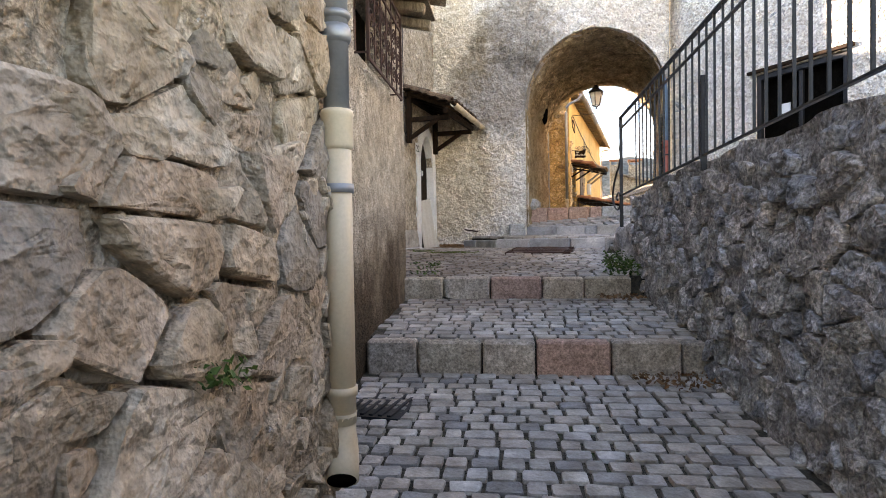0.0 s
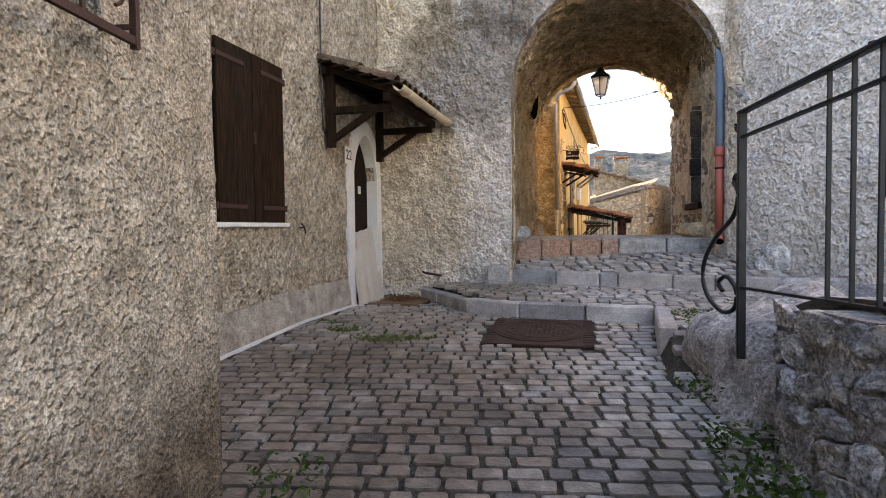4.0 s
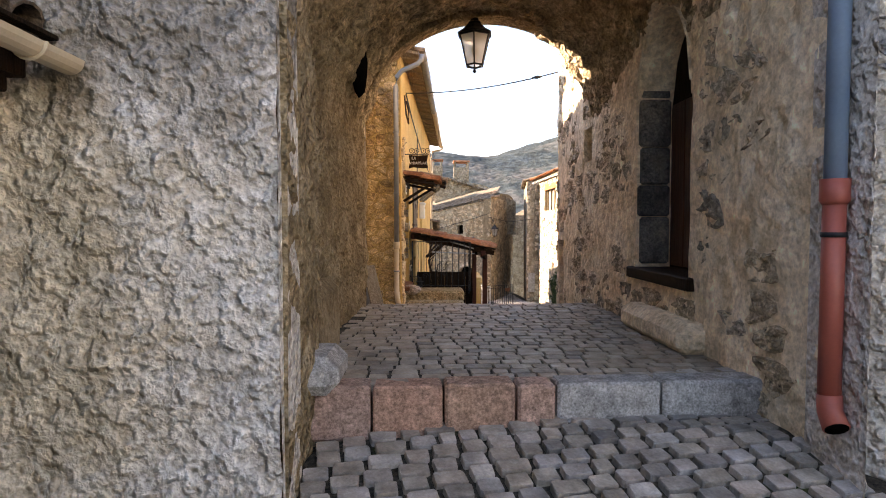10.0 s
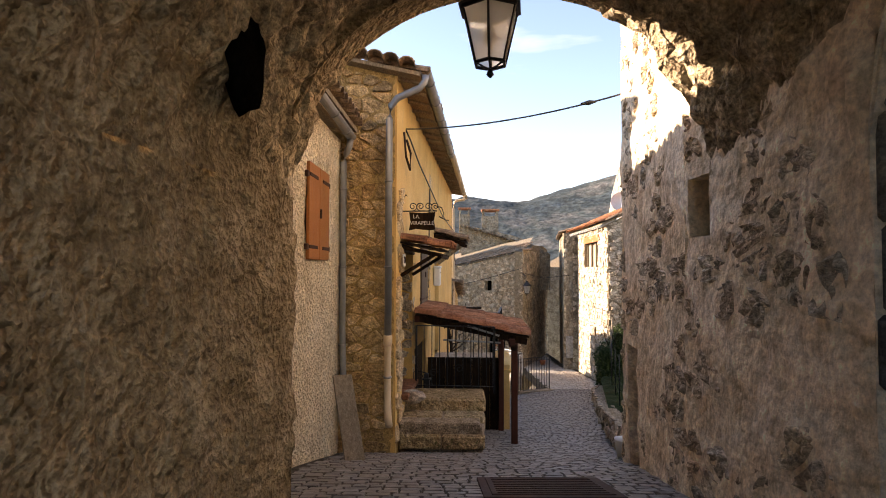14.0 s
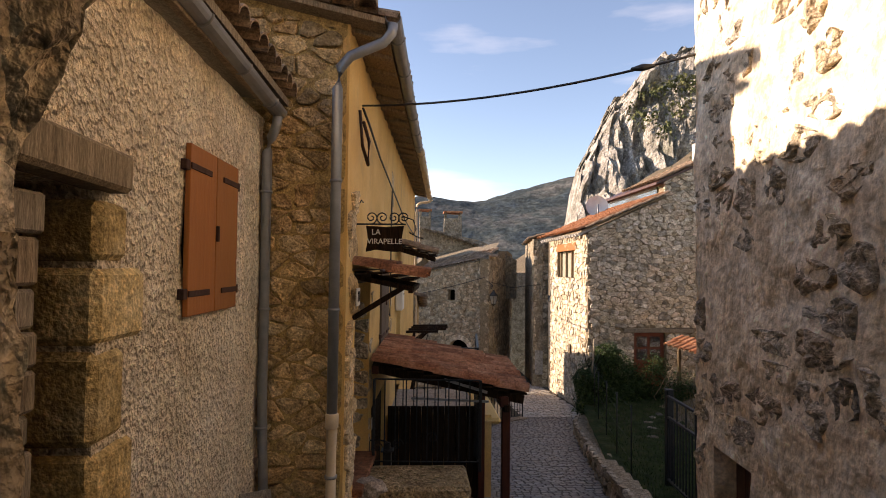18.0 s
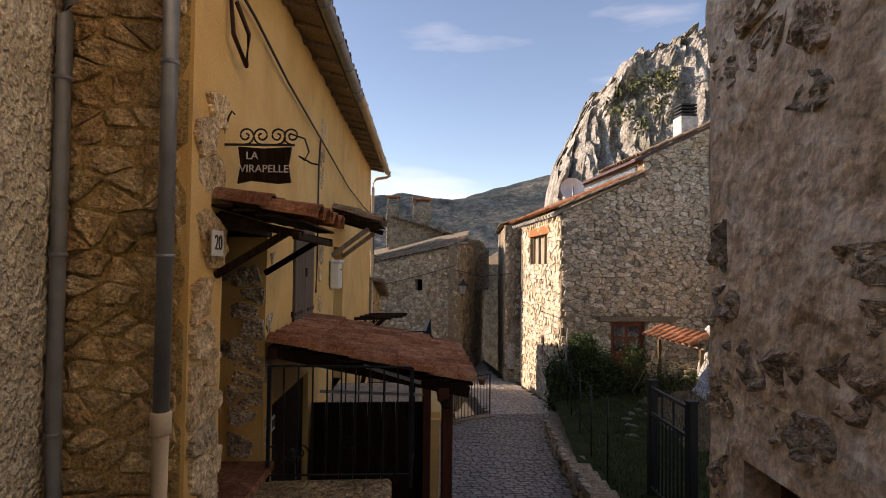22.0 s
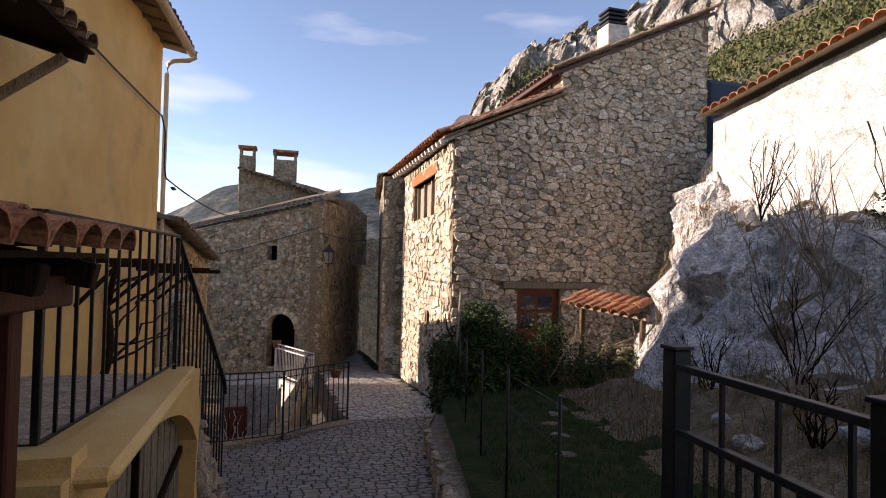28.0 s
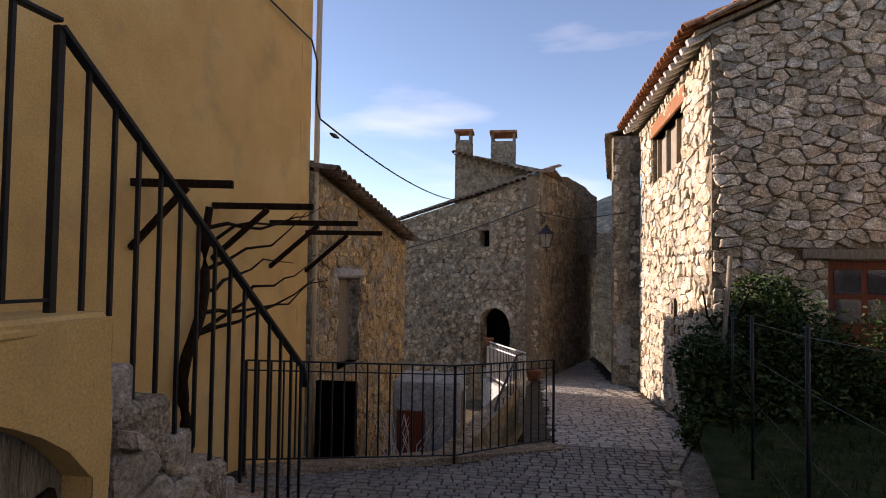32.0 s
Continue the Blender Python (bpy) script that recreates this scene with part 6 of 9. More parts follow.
def hood_22():
    t = thing("door_hood", (-3.2, 10.2, 2.85), "small tiled door hood on dark timber brackets with a sand-coloured gutter", "door hood")
    for y in (9.48, 10.98):
        beam("post", (-3.52, y, 2.82), (-3.52, y, 3.66), 0.09, 0.09, M_wood_dark, t, 0.008)
        beam("arm", (-3.55, y, 3.22), (-2.78, y, 3.22), 0.08, 0.08, M_wood_dark, t, 0.008)
        beam("brace", (-3.50, y, 2.90), (-3.00, y, 3.20), 0.07, 0.07, M_wood_dark, t, 0.008)
        beam("rafter", (-3.56, y, 3.70), (-2.66, y, 3.36), 0.07, 0.08, M_wood_dark, t, 0.006)
    for y in (9.85, 10.25, 10.62):
        beam("rafter", (-3.56, y, 3.70), (-2.66, y, 3.36), 0.06, 0.07, M_wood_dark, t, 0.006)
    beam("purlin", (-2.80, 9.3, 3.30), (-2.80, 11.1, 3.30), 0.08, 0.09, M_wood_dark, t, 0.006)
    beam("wall_plate", (-3.55, 9.35, 3.64), (-3.55, 11.1, 3.64), 0.08, 0.08, M_wood_dark, t, 0.006)
    for i in range(6):
        x = -3.5 + 0.155 * i
        z = 3.745 - 0.378 * (x + 3.56)
        beam("board", (x, 9.3, z), (x, 11.14, z), 0.15, 0.02, M_wood_dark, t, 0.002)
    pantiles("tile", t, (-3.62, 11.16, 3.79), (0, -1, 0), (1, 0, -0.378), 9, 2, 0.205, 0.52, M_tile_dark, False, 0.105, 9)
    gutter("gutter", (-2.60, 9.12, 3.36), (-2.60, 11.13, 3.335), 0.06, M_pvc, t, 4)
    c = thing("wall_cable", (-3.58, 9.3, 2.9), "old cable clipped down the house wall", "cable")
    tube("cable", [(-3.57, 9.36, 5.5), (-3.565, 9.35, 4.2), (-3.57, 9.36, 3.3), (-3.56, 9.37, 3.0), (-3.55, 9.43, 2.95)], 0.010, M_black, c, 6)


hood_22()


def manhole():
    t = thing("manhole_cover", (-1.2, 8.9, 0.92), "rusty square iron manhole frame with a round lid", "manhole cover")
    z = road_z(-1.2, 8.9)
    m = Matrix.Translation((-1.17, 8.85, z + 0.006)) @ Euler((0.05, 0, 0.02)).to_matrix().to_4x4()
    boxpart("frame", (-0.47, -0.51, -0.02), (0.47, 0.51, 0.004), M_iron_rust, t, 0.004, m)
    bm = bmesh.new()
    bmesh.ops.create_cone(bm, cap_ends=True, segments=40, radius1=0.42, radius2=0.415, depth=0.016, matrix=m @ Matrix.Translation((0, 0, 0.006)))
    lid = part("lid", bm, M_iron_rust, t)
    for r in (0.38, 0.31):
        tube("ring", [m @ Vector((r * math.cos(q), r * math.sin(q), 0.014)) for q in [2 * math.pi * i / 36 for i in range(37)]], 0.006, M_iron_rust, lid, 4)
    bm = bmesh.new()
    for i in range(-6, 7):
        for j in range(-6, 7):
            if i * i + j * j < 38 and (i + j) % 2 == 0:
                box(bm, (i * 0.042 - 0.014, j * 0.042 - 0.006, 0.010), (i * 0.042 + 0.014, j * 0.042 + 0.006, 0.018), m)
    tagged(part("tread", bm, M_iron_rust, lid), kind="stuff")
    box(bm2 := bmesh.new(), (-0.02, -0.02, 0.01), (0.02, 0.02, 0.019), m)
    part("key_hole", bm2, M_black, lid)
    for k in range(12):
        y = -0.47 + 0.94 * k / 11
        for xx in (-0.42, 0.42):
            boxpart("rib", (xx - 0.04, y - 0.012, 0.003), (xx + 0.05, y + 0.012, 0.009), M_iron_rust, t, 0, m)
    d = thing("access_plate", (-3.08, 10.6, 0.95), "rust-coloured sheet iron plate by the doorstep", "cover plate")
    boxpart("plate", (-3.40, 10.28, 0.955), (-2.78, 10.92, 0.972), M_rust_plate, d, 0.004)
    g = thing("drain_grate", (-1.4, 3.15, 0.15), "dark iron drain grate beside the wall", "drain")
    z = road_z(-1.4, 3.15)
    for i in range(7):
        boxpart("bar", (-1.585 + 0.055 * i, 2.94, z - 0.01), (-1.56 + 0.055 * i, 3.38, z + 0.008), M_iron, g, 0.002)
    boxpart("frame", (-1.60, 2.92, z - 0.02), (-1.18, 3.40, z - 0.002), M_iron, g, 0.002)


manhole()


def skirts():
    t = thing("cement_skirt", (-3.55, 8.0, 0.8), "grey cement skirting along the house foot with a white edge", "skirting", kind="structure")
    n = 40
    V, F = [], []
    for i in range(n + 1):
        u = 0.3 + (P_22.u(-3.6, 10.02) - 0.3) * i / n
        z = road_z(-3.5, 5.6 + u)
        h = 0.34 + 0.05 * noise.noise(Vector((u * 2, 0, 0)))
        V += [P_22.at(u, z - 0.05, 0.055), P_22.at(u, z + h * 0.6, 0.035), P_22.at(u, z + h, 0.005)]
    for i in range(n):
        for k in (0, 1):
            F.append((i * 3 + k, i * 3 + 3 + k, i * 3 + 4 + k, i * 3 + 1 + k))
    mesh("skirt", V, F, M_skirt, t, smooth=True)
    V, F = [], []
    for i in range(n * 2 + 1):
        u = 0.3 + (P_22.u(-3.6, 10.1) - 0.3) * i / n / 2
        z = road_z(-3.5, 5.6 + u)
        w = 0.10 + 0.03 * noise.noise(Vector((u * 6, 3, 0)))
        V += [P_22.at(u, z + 0.025, 0.05), P_22.at(u, z + 0.012, w)]
    for i in range(n * 2):
        F.append((i * 2, i * 2 + 1, i * 2 + 3, i * 2 + 2))
    mesh("lime_edge", V, F, M_lime, t, "white lime line")


skirts()


def blue_pipe():
    x, y = 0.80, 11.30
    t = thing("painted_downpipe", (x, y, 1.7), "downpipe painted blue above and red below", "drainpipe")
    tube("upper_pipe", [(x, y, 2.84), (x, y, 6.5)], 0.048, M_blue, t, 14, "blue upper pipe")
    tube("collar", [(x, y, 3.95), (x, y, 4.0), (x, y, 4.05)], 0.054, M_blue, t, 14)
    tube("lower_pipe", [(x, y, 1.82), (x, y, 2.80)], 0.050, M_redpipe, t, 14, "red lower pipe")
    tube("socket", [(x, y, 2.74), (x, y, 2.76), (x, y, 2.86)], [0.052, 0.064, 0.064], M_redpipe, t, 14)
    tube("shoe", [(x, y, 1.84), (x, y - 0.01, 1.76), (x - 0.01, y - 0.07, 1.70)], [0.055, 0.055, 0.058], M_redpipe, t, 14)
    tube("outlet", [(x - 0.01, y - 0.068, 1.702), (x - 0.011, y - 0.074, 1.696)], 0.05, M_dark, t, 12)
    for z in (2.6, 4.6):
        tube("clamp", [(x, y, z - 0.012), (x, y, z + 0.012)], 0.055, M_iron, t, 12)


blue_pipe()


# ---- passage ----
def lantern(name, c, s, material, label, frost=True, hang=True):
    """A tapering hexagonal lantern; c is its foot, s the height of the glass."""
    c = Vector(c)
    t = thing(name, c, label, "lantern")
    k = 6
    r0, r1 = 0.30 * s, 0.55 * s

    def ring(r, z):
        return [c + Vector((r * math.cos(2 * math.pi * i / k + 0.4), r * math.sin(2 * math.pi * i / k + 0.4), z)) for i in range(k)]
    lo, hi = ring(r0, 0.22 * s), ring(r1, 1.22 * s)
    for i in range(k):
        j = (i + 1) % k
        vs = [lo[i], lo[j], hi[j], hi[i]]
        inn = [v + (c + Vector((0, 0, v.z - c.z)) - v).normalized() * 0.006 for v in vs]
        mesh("pane", vs + inn, [(0, 1, 2, 3), (7, 6, 5, 4), (0, 4, 5, 1), (1, 5, 6, 2), (2, 6, 7, 3), (3, 7, 4, 0)], M_pane if frost else M_window, t)
        beam("rib", lo[i], hi[i], 0.014, 0.014, material, t, 0)
        beam("base_bar", lo[i], lo[j], 0.016, 0.016, material, t, 0)
        beam("rim_bar", hi[i], hi[j], 0.022, 0.022, material, t, 0)
        tube("claw", [lo[i], lo[i] * 0.45 + (c + Vector((0, 0, 0.10 * s))) * 0.55, c + Vector((0, 0, 0.12 * s))], 0.006, material, t, 5)
    prof = [(1.25, r1 * 1.18), (1.28, r1 * 1.15), (1.42, r1 * 0.78), (1.60, r1 * 0.45), (1.66, r1 * 0.42), (1.70, r1 * 0.30), (1.84, r1 * 0.22), (1.90, r1 * 0.08)]
    V, F = [], []
    for z, r in prof:
        V += ring(r, z * s)
    for a in range(len(prof) - 1):
        for i in range(k):
            F.append((a * k + i, a * k + (i + 1) % k, (a + 1) * k + (i + 1) % k, (a + 1) * k + i))
    F.append(tuple(range(k))[::-1])
    F.append(tuple(range((len(prof) - 1) * k, len(prof) * k)))
    mesh("cap", V, F, material, t)
    tube("finial", [c + Vector((0, 0, 0.14 * s)), c + Vector((0, 0, 0.06 * s)), c + Vector((0, 0, 0.02 * s)), c + Vector((0, 0, -0.04 * s))], [0.02 * s, 0.06 * s, 0.075 * s, 0.02 * s], material, t, 8)
    tube("bulb", [c + Vector((0, 0, 0.55 * s)), c + Vector((0, 0, 0.62 * s)), c + Vector((0, 0, 0.8 * s)), c + Vector((0, 0, 0.95 * s))], [0.04 * s, 0.13 * s, 0.13 * s, 0.05 * s], M_white, t, 8)
    if hang:
        tube("hanger", [c + Vector((0, 0, 1.88 * s)), c + Vector((0, 0, hang))], 0.009, material, t, 6)
    return t


lantern("hanging_lantern", (-0.57, 15.2, 4.36), 0.33, M_iron, "black hexagonal iron lantern with frosted panes hanging under the arch", True, 0.66)


def niches():
    a, b = P_pr.u(0, 13.98), P_pr.u(0, 12.90)
    m = (a + b) / 2
    t = thing("door_2", P_pr.at(m, 2.24), "recessed dark wooden door in a pointed stone niche", "door", kind="structure")
    bm = bmesh.new()
    top = lambda u: 3.70 + 0.78 * math.sqrt(max(0.0, 1 - (abs(u - m) / ((b - a) / 2)) ** 1.7))
    ring = [(a - 0.02, 2.24)] + [(a + (b - a) * i / 14, top(a + (b - a) * i / 14) + 0.02) for i in range(15)] + [(b + 0.02, 2.24)]
    f = [bm.verts.new(P_pr.at(u, z, -0.33)) for u, z in ring]
    k = [bm.verts.new(P_pr.at(u, z, -0.40)) for u, z in ring]
    bm.faces.new(f[::-1])
    bm.faces.new(k)
    part("leaf", bm, M_wood_dark, t)
    for i in range(3):
        boxpart("board", (0.05 + 0.27 * i, -0.02, 0.03), (0.30 + 0.27 * i, 0, 1.5), M_wood_brown, t, 0.004, P_pr.m(a, 2.24, -0.33))
    boxpart("sill", (-0.10, -0.05, -0.10), (b - a + 0.10, 0.38, 0.0), M_wood_dark, t, 0.01, P_pr.m(a, 2.25))
    rng = random.Random(6)
    z = 2.26
    for side_u in (a - 0.02,):
        z = 2.28
        while z < 4.0:
            h = rng.uniform(0.22, 0.5)
            boxpart("jamb_stone", (0, rng.uniform(0.01, 0.04), 0), (rng.uniform(0.045, 0.07), 0.31, h - 0.006), M_slate, t, 0.022, P_pr.m(side_u, z))
            z += h
    n0, n1 = P_pl.u(X_L, 12.07), P_pl.u(X_L, 12.96)
    t = thing("window_3", P_pl.at(n0, 2.3), "old weathered plank shutter in a deep wall opening", "window", kind="structure")
    planked("shutter", P_pl, n0, n1, 2.42, 3.30, -0.09, 0.03, M_wood_weather, t, 3)
    boxpart("patch_sheet", (0.02, -0.012, 0.0), (n1 - n0 - 0.03, 0.0, 0.36), M_pale_board, t, 0.003, P_pl.m(n0, 2.44, -0.055), "pale nailed sheet over the foot of the shutter")
    for k in range(8):
        boxpart("nail", (0.08 + 0.10 * k, -0.016, 0.04 + 0.28 * (k % 2)), (0.09 + 0.10 * k, -0.01, 0.05 + 0.28 * (k % 2)), M_iron_rust, t, 0, P_pl.m(n0, 2.44, -0.055))
    boxpart("foot_board", (0, -0.05, 0), (n1 - n0, 0, 0.12), M_wood_brown, t, 0.006, P_pl.m(n0, 2.31, -0.04))
    beam("lintel_beam", P_pl.at(n0 - 0.05, 3.32, -0.03), P_pl.at(n1 + 0.02, 3.28, -0.03), 0.16, 0.17, M_wood_weather, t, 0.02)
    # black sheet painting the shade above the lintel beam
    boxpart("recess", (0, 0, 0), (n1 - n0, 0.03, 0.42), M_dark, t, 0, P_pl.m(n0, 3.3, -0.26))
    for nm, lo, hi, mm in (("plinth", (-1.85, 11.75, 1.7), (-1.60, 12.25, 1.92), M_cement), ("plinth", (0.66, 12.6, 1.7), (0.98, 13.9, 1.94), M_passage), ("plinth", (-2.10, 12.0, 1.5), (-1.80, 13.25, 2.24), M_pass_brown)):
        ob = boxpart(nm, lo, hi, mm, None, 0.07)
        tagged(ob, "rounded cement plinth along the passage wall", "plinth", kind="structure")
    # the hole in the vault's flank, its shade painted as a black lump, and the wall socket
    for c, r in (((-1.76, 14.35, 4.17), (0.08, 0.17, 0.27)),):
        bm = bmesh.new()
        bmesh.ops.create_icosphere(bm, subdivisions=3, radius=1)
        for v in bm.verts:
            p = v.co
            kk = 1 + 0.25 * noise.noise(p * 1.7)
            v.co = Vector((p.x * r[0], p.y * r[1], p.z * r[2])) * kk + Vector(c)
        tagged(part("wall_cavity", bm, M_dark, None, smooth=True), "cavity broken into the vault flank, its shade painted as a black lump", "cavity", kind="structure")
    for u, z in ((P_pr.u(0, 15.72), 3.40),):
        tagged(boxpart("socket_back", (0, 0.2, 0), (0.32, 0.22, 0.40), M_yellow_stone, None, 0, P_pr.m(u, z)), "back of a small square socket in the wall", "socket", kind="structure")
    d0, d1 = P_pr3.u(0.95, 17.92), P_pr3.u(0.95, 17.4)
    t = thing("door_3", P_pr3.at(d0, 0.6), "low doorway with a brown wooden door", "door", kind="structure")
    planked("leaf", P_pr3, d0, d1, 0.6, 2.42, -0.18, 0.04, M_wood_brown, t, 4)


niches()


def arch_foot():
    tagged(boxpart("cement_block", (-2.06, 10.98, 1.10), (-1.77, 11.16, 1.40), M_cement, None, 0.02), "grey cement block against the arch jamb", "block")
    r = thing("iron_rod", (-2.9, 11.1, 1.3), "short rusty iron rod sticking out of the wall foot", "rod")
    tube("rod", [(-2.98, 11.14, 1.31), (-2.93, 11.06, 1.30), (-2.72, 11.02, 1.27), (-2.68, 11.03, 1.265)], 0.016, M_iron_rust, r, 7)


arch_foot()


# ---- the small house with orange shutters ----
q0, q1 = 17.50 - 15.42, 18.33 - 15.42
shutters("window_shutters", P_or, q0 - 0.03, q1 + 0.03, 3.27, 4.27, 0.01, M_wood_orange, "closed varnished orange wooden shutters", 1)


def small_house():
    t = thing("roof_small_house", (-2.2, 17.3, 4.85), "low tiled roof edge over weathered boards", "roof", kind="structure")
    beam("fascia", (-2.20, 15.42, 4.93), (-2.20, 19.15, 4.93), 0.05, 0.15, M_wood_old, t)
    vs = [(-2.1, 15.42, 5.02), (-2.1, 19.18, 5.02), (-4.5, 19.18, 5.5), (-4.5, 15.42, 5.5)]
    vs += [(x, y, z - 0.06) for x, y, z in vs]
    mesh("deck", vs, [(0, 1, 2, 3), (7, 6, 5, 4), (0, 4, 5, 1), (1, 5, 6, 2), (2, 6, 7, 3), (3, 7, 4, 0)], M_wood_old, t)
    pantiles("tile", t, (-2.02 - 1.2, 15.45, 5.27), (0, 1, 0), (1, 0, -0.20), 18, 3, 0.205, 0.45, M_tile_old, True, None, 17)
    g = thing("gutter", (-2.12, 17.2, 4.86), "grey zinc gutter with a downpipe in the corner", "gutter")
    gutter("trough", (-2.16, 15.42, 4.97), (-2.16, 19.12, 4.90), 0.065, M_zinc, g, 5)
    tube("downpipe", [(-2.16, 19.05, 4.84), (-2.17, 19.05, 4.76), (-2.22, 19.08, 4.66), (-2.255, 19.10, 4.55), (-2.255, 19.10, 2.4), (-2.22, 19.08, 1.5), (-2.15, 19.0, 1.12)], 0.042, M_zinc, g, 12)
    for z in (4.2, 3.2, 2.2):
        tube("clamp", [(-2.255, 19.10, z - 0.012), (-2.255, 19.10, z + 0.012)], 0.05, M_zinc, g, 12)
    # doorway with ochre quoins
    d = thing("door_4", (-2.3, 15.95, 1.1), "dark doorway edged with crumbling ochre stone blocks", "door", kind="structure")
    # black sheet that paints the dark beyond the doorway
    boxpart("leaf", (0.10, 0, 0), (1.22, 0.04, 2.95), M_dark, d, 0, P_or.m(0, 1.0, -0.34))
    rng = random.Random(3)
    z = 1.1
    while z < 3.70:
        h = rng.uniform(0.10, 0.19)
        boxpart("board", (0.12, rng.uniform(-0.03, 0.0), 0), (0.82 + rng.uniform(-0.02, 0.02), 0.05, h - 0.012), M_wood_old, d, 0.012, P_or.m(0, z, -0.02))
        z += h
    beam("lintel", P_or.at(0.05, 3.99, 0.01), P_or.at(1.30, 3.96, 0.01), 0.16, 0.17, M_wood_old, d, 0.02)
    z = 1.15
    k = 0
    while z < 3.78:
        h = min(rng.uniform(0.32, 0.44), 3.86 - z)
        boxpart("quoin", (1.145 + rng.uniform(-0.01, 0.01), -0.025, 0), (1.18 + (0.36 if k % 2 else 0.24) * rng.uniform(0.9, 1.15), 0.32, h - 0.02), M_block, d, 0.035, P_or.m(0, z, 0.0))
        z += h
        k += 1
    b = thing("leaning_board", (-2.0, 18.2, 1.0), "weathered board leaning in the wall corner", "board")
    beam("board", (-1.86, 17.9, 1.12), (-2.10, 18.35, 1.95), 0.22, 0.03, M_wood_old, b)


small_house()


# ---- the ochre house ----
def ochre_house():
    t = thing("roof_ochre_house", (-1.2, 25.0, 5.75), "tiled roof with wooden rafters and a grey gutter", "roof", kind="structure")
    x = lambda y: -1.58 + 0.0494 * (y - 19.2)
    vs = [(x(19.0) + 0.33, 19.0, 5.70), (x(31.2) + 0.33, 31.2, 5.70), (-4.54, 31.2, 6.42), (-4.54, 19.0, 6.42)]
    vs += [(a, b, c - 0.05) for a, b, c in vs]
    mesh("deck", vs, [(0, 1, 2, 3), (7, 6, 5, 4), (0, 4, 5, 1), (1, 5, 6, 2), (2, 6, 7, 3), (3, 7, 4, 0)], M_wood_old, t)
    for i in range(24):
        y = 19.3 + 0.5 * i
        beam("rafter", (x(y) - 0.05, y, 5.73), (x(y) + 0.32, y, 5.66), 0.08, 0.09, M_wood_old, t, 0.006)
    pantiles("tile", t, (x(19.0) + 0.40 - 0.80, 19.02, 5.88), (0.0494, 1, 0), (1, 0, -0.22), 59, 2, 0.207, 0.46, M_tile_old, True, None, 21)
    pantiles("verge_tile", t, (-4.52, 19.24, 6.47), (1, 0, -0.23), (0, -1, -0.03), 16, 1, 0.205, 0.40, M_tile_old, True, None, 22)
    g = thing("gutter", (-1.2, 25, 5.7), "long zinc gutter with a swan-neck downpipe", "gutter")
    gutter("trough", (x(19.0) + 0.40, 19.0, 5.72), (x(24.4) + 0.40, 24.4, 5.69), 0.07, M_zinc, g, 6)
    gutter("trough", (x(24.3) + 0.42, 24.3, 5.70), (x(31.2) + 0.42, 31.2, 5.66), 0.07, M_pvc, g, 8)
    tube("downpipe", [(-1.19, 19.02, 5.66), (-1.20, 19.02, 5.58), (-1.27, 19.03, 5.50), (-1.55, 19.05, 5.38), (-1.64, 19.06, 5.28), (-1.66, 19.06, 5.1), (-1.66, 19.06, 2.28)], 0.045, M_zinc, g, 12)
    tube("lower_pipe", [(-1.66, 19.06, 2.28), (-1.66, 19.06, 1.45), (-1.645, 19.0, 1.30), (-1.62, 18.92, 1.22)], 0.048, M_pvc, g, 12, "sand-coloured plastic lower pipe")
    tube("socket", [(-1.66, 19.06, 2.20), (-1.66, 19.06, 2.21), (-1.66, 19.06, 2.32), (-1.66, 19.06, 2.33)], [0.048, 0.056, 0.058, 0.05], M_pvc, g, 12)
    for z in (4.3, 3.2, 1.8):
        tube("clamp", [(-1.66, 19.06, z - 0.012), (-1.66, 19.06, z + 0.012)], 0.053, M_zinc, g, 12)
    p = thing("corner_pipe", (-0.95, 31.0, 3.0), "thin sand-coloured downpipe at the house corner", "drainpipe")
    tube("pipe", [(-0.50, 31.05, 5.66), (-0.50, 31.05, 5.56), (-0.60, 31.05, 5.50), (-0.85, 31.05, 5.46), (-0.93, 31.05, 5.40), (-0.94, 31.05, 5.2), (-0.94, 31.05, -1.6)], 0.04, M_pvc, p, 10)


ochre_house()


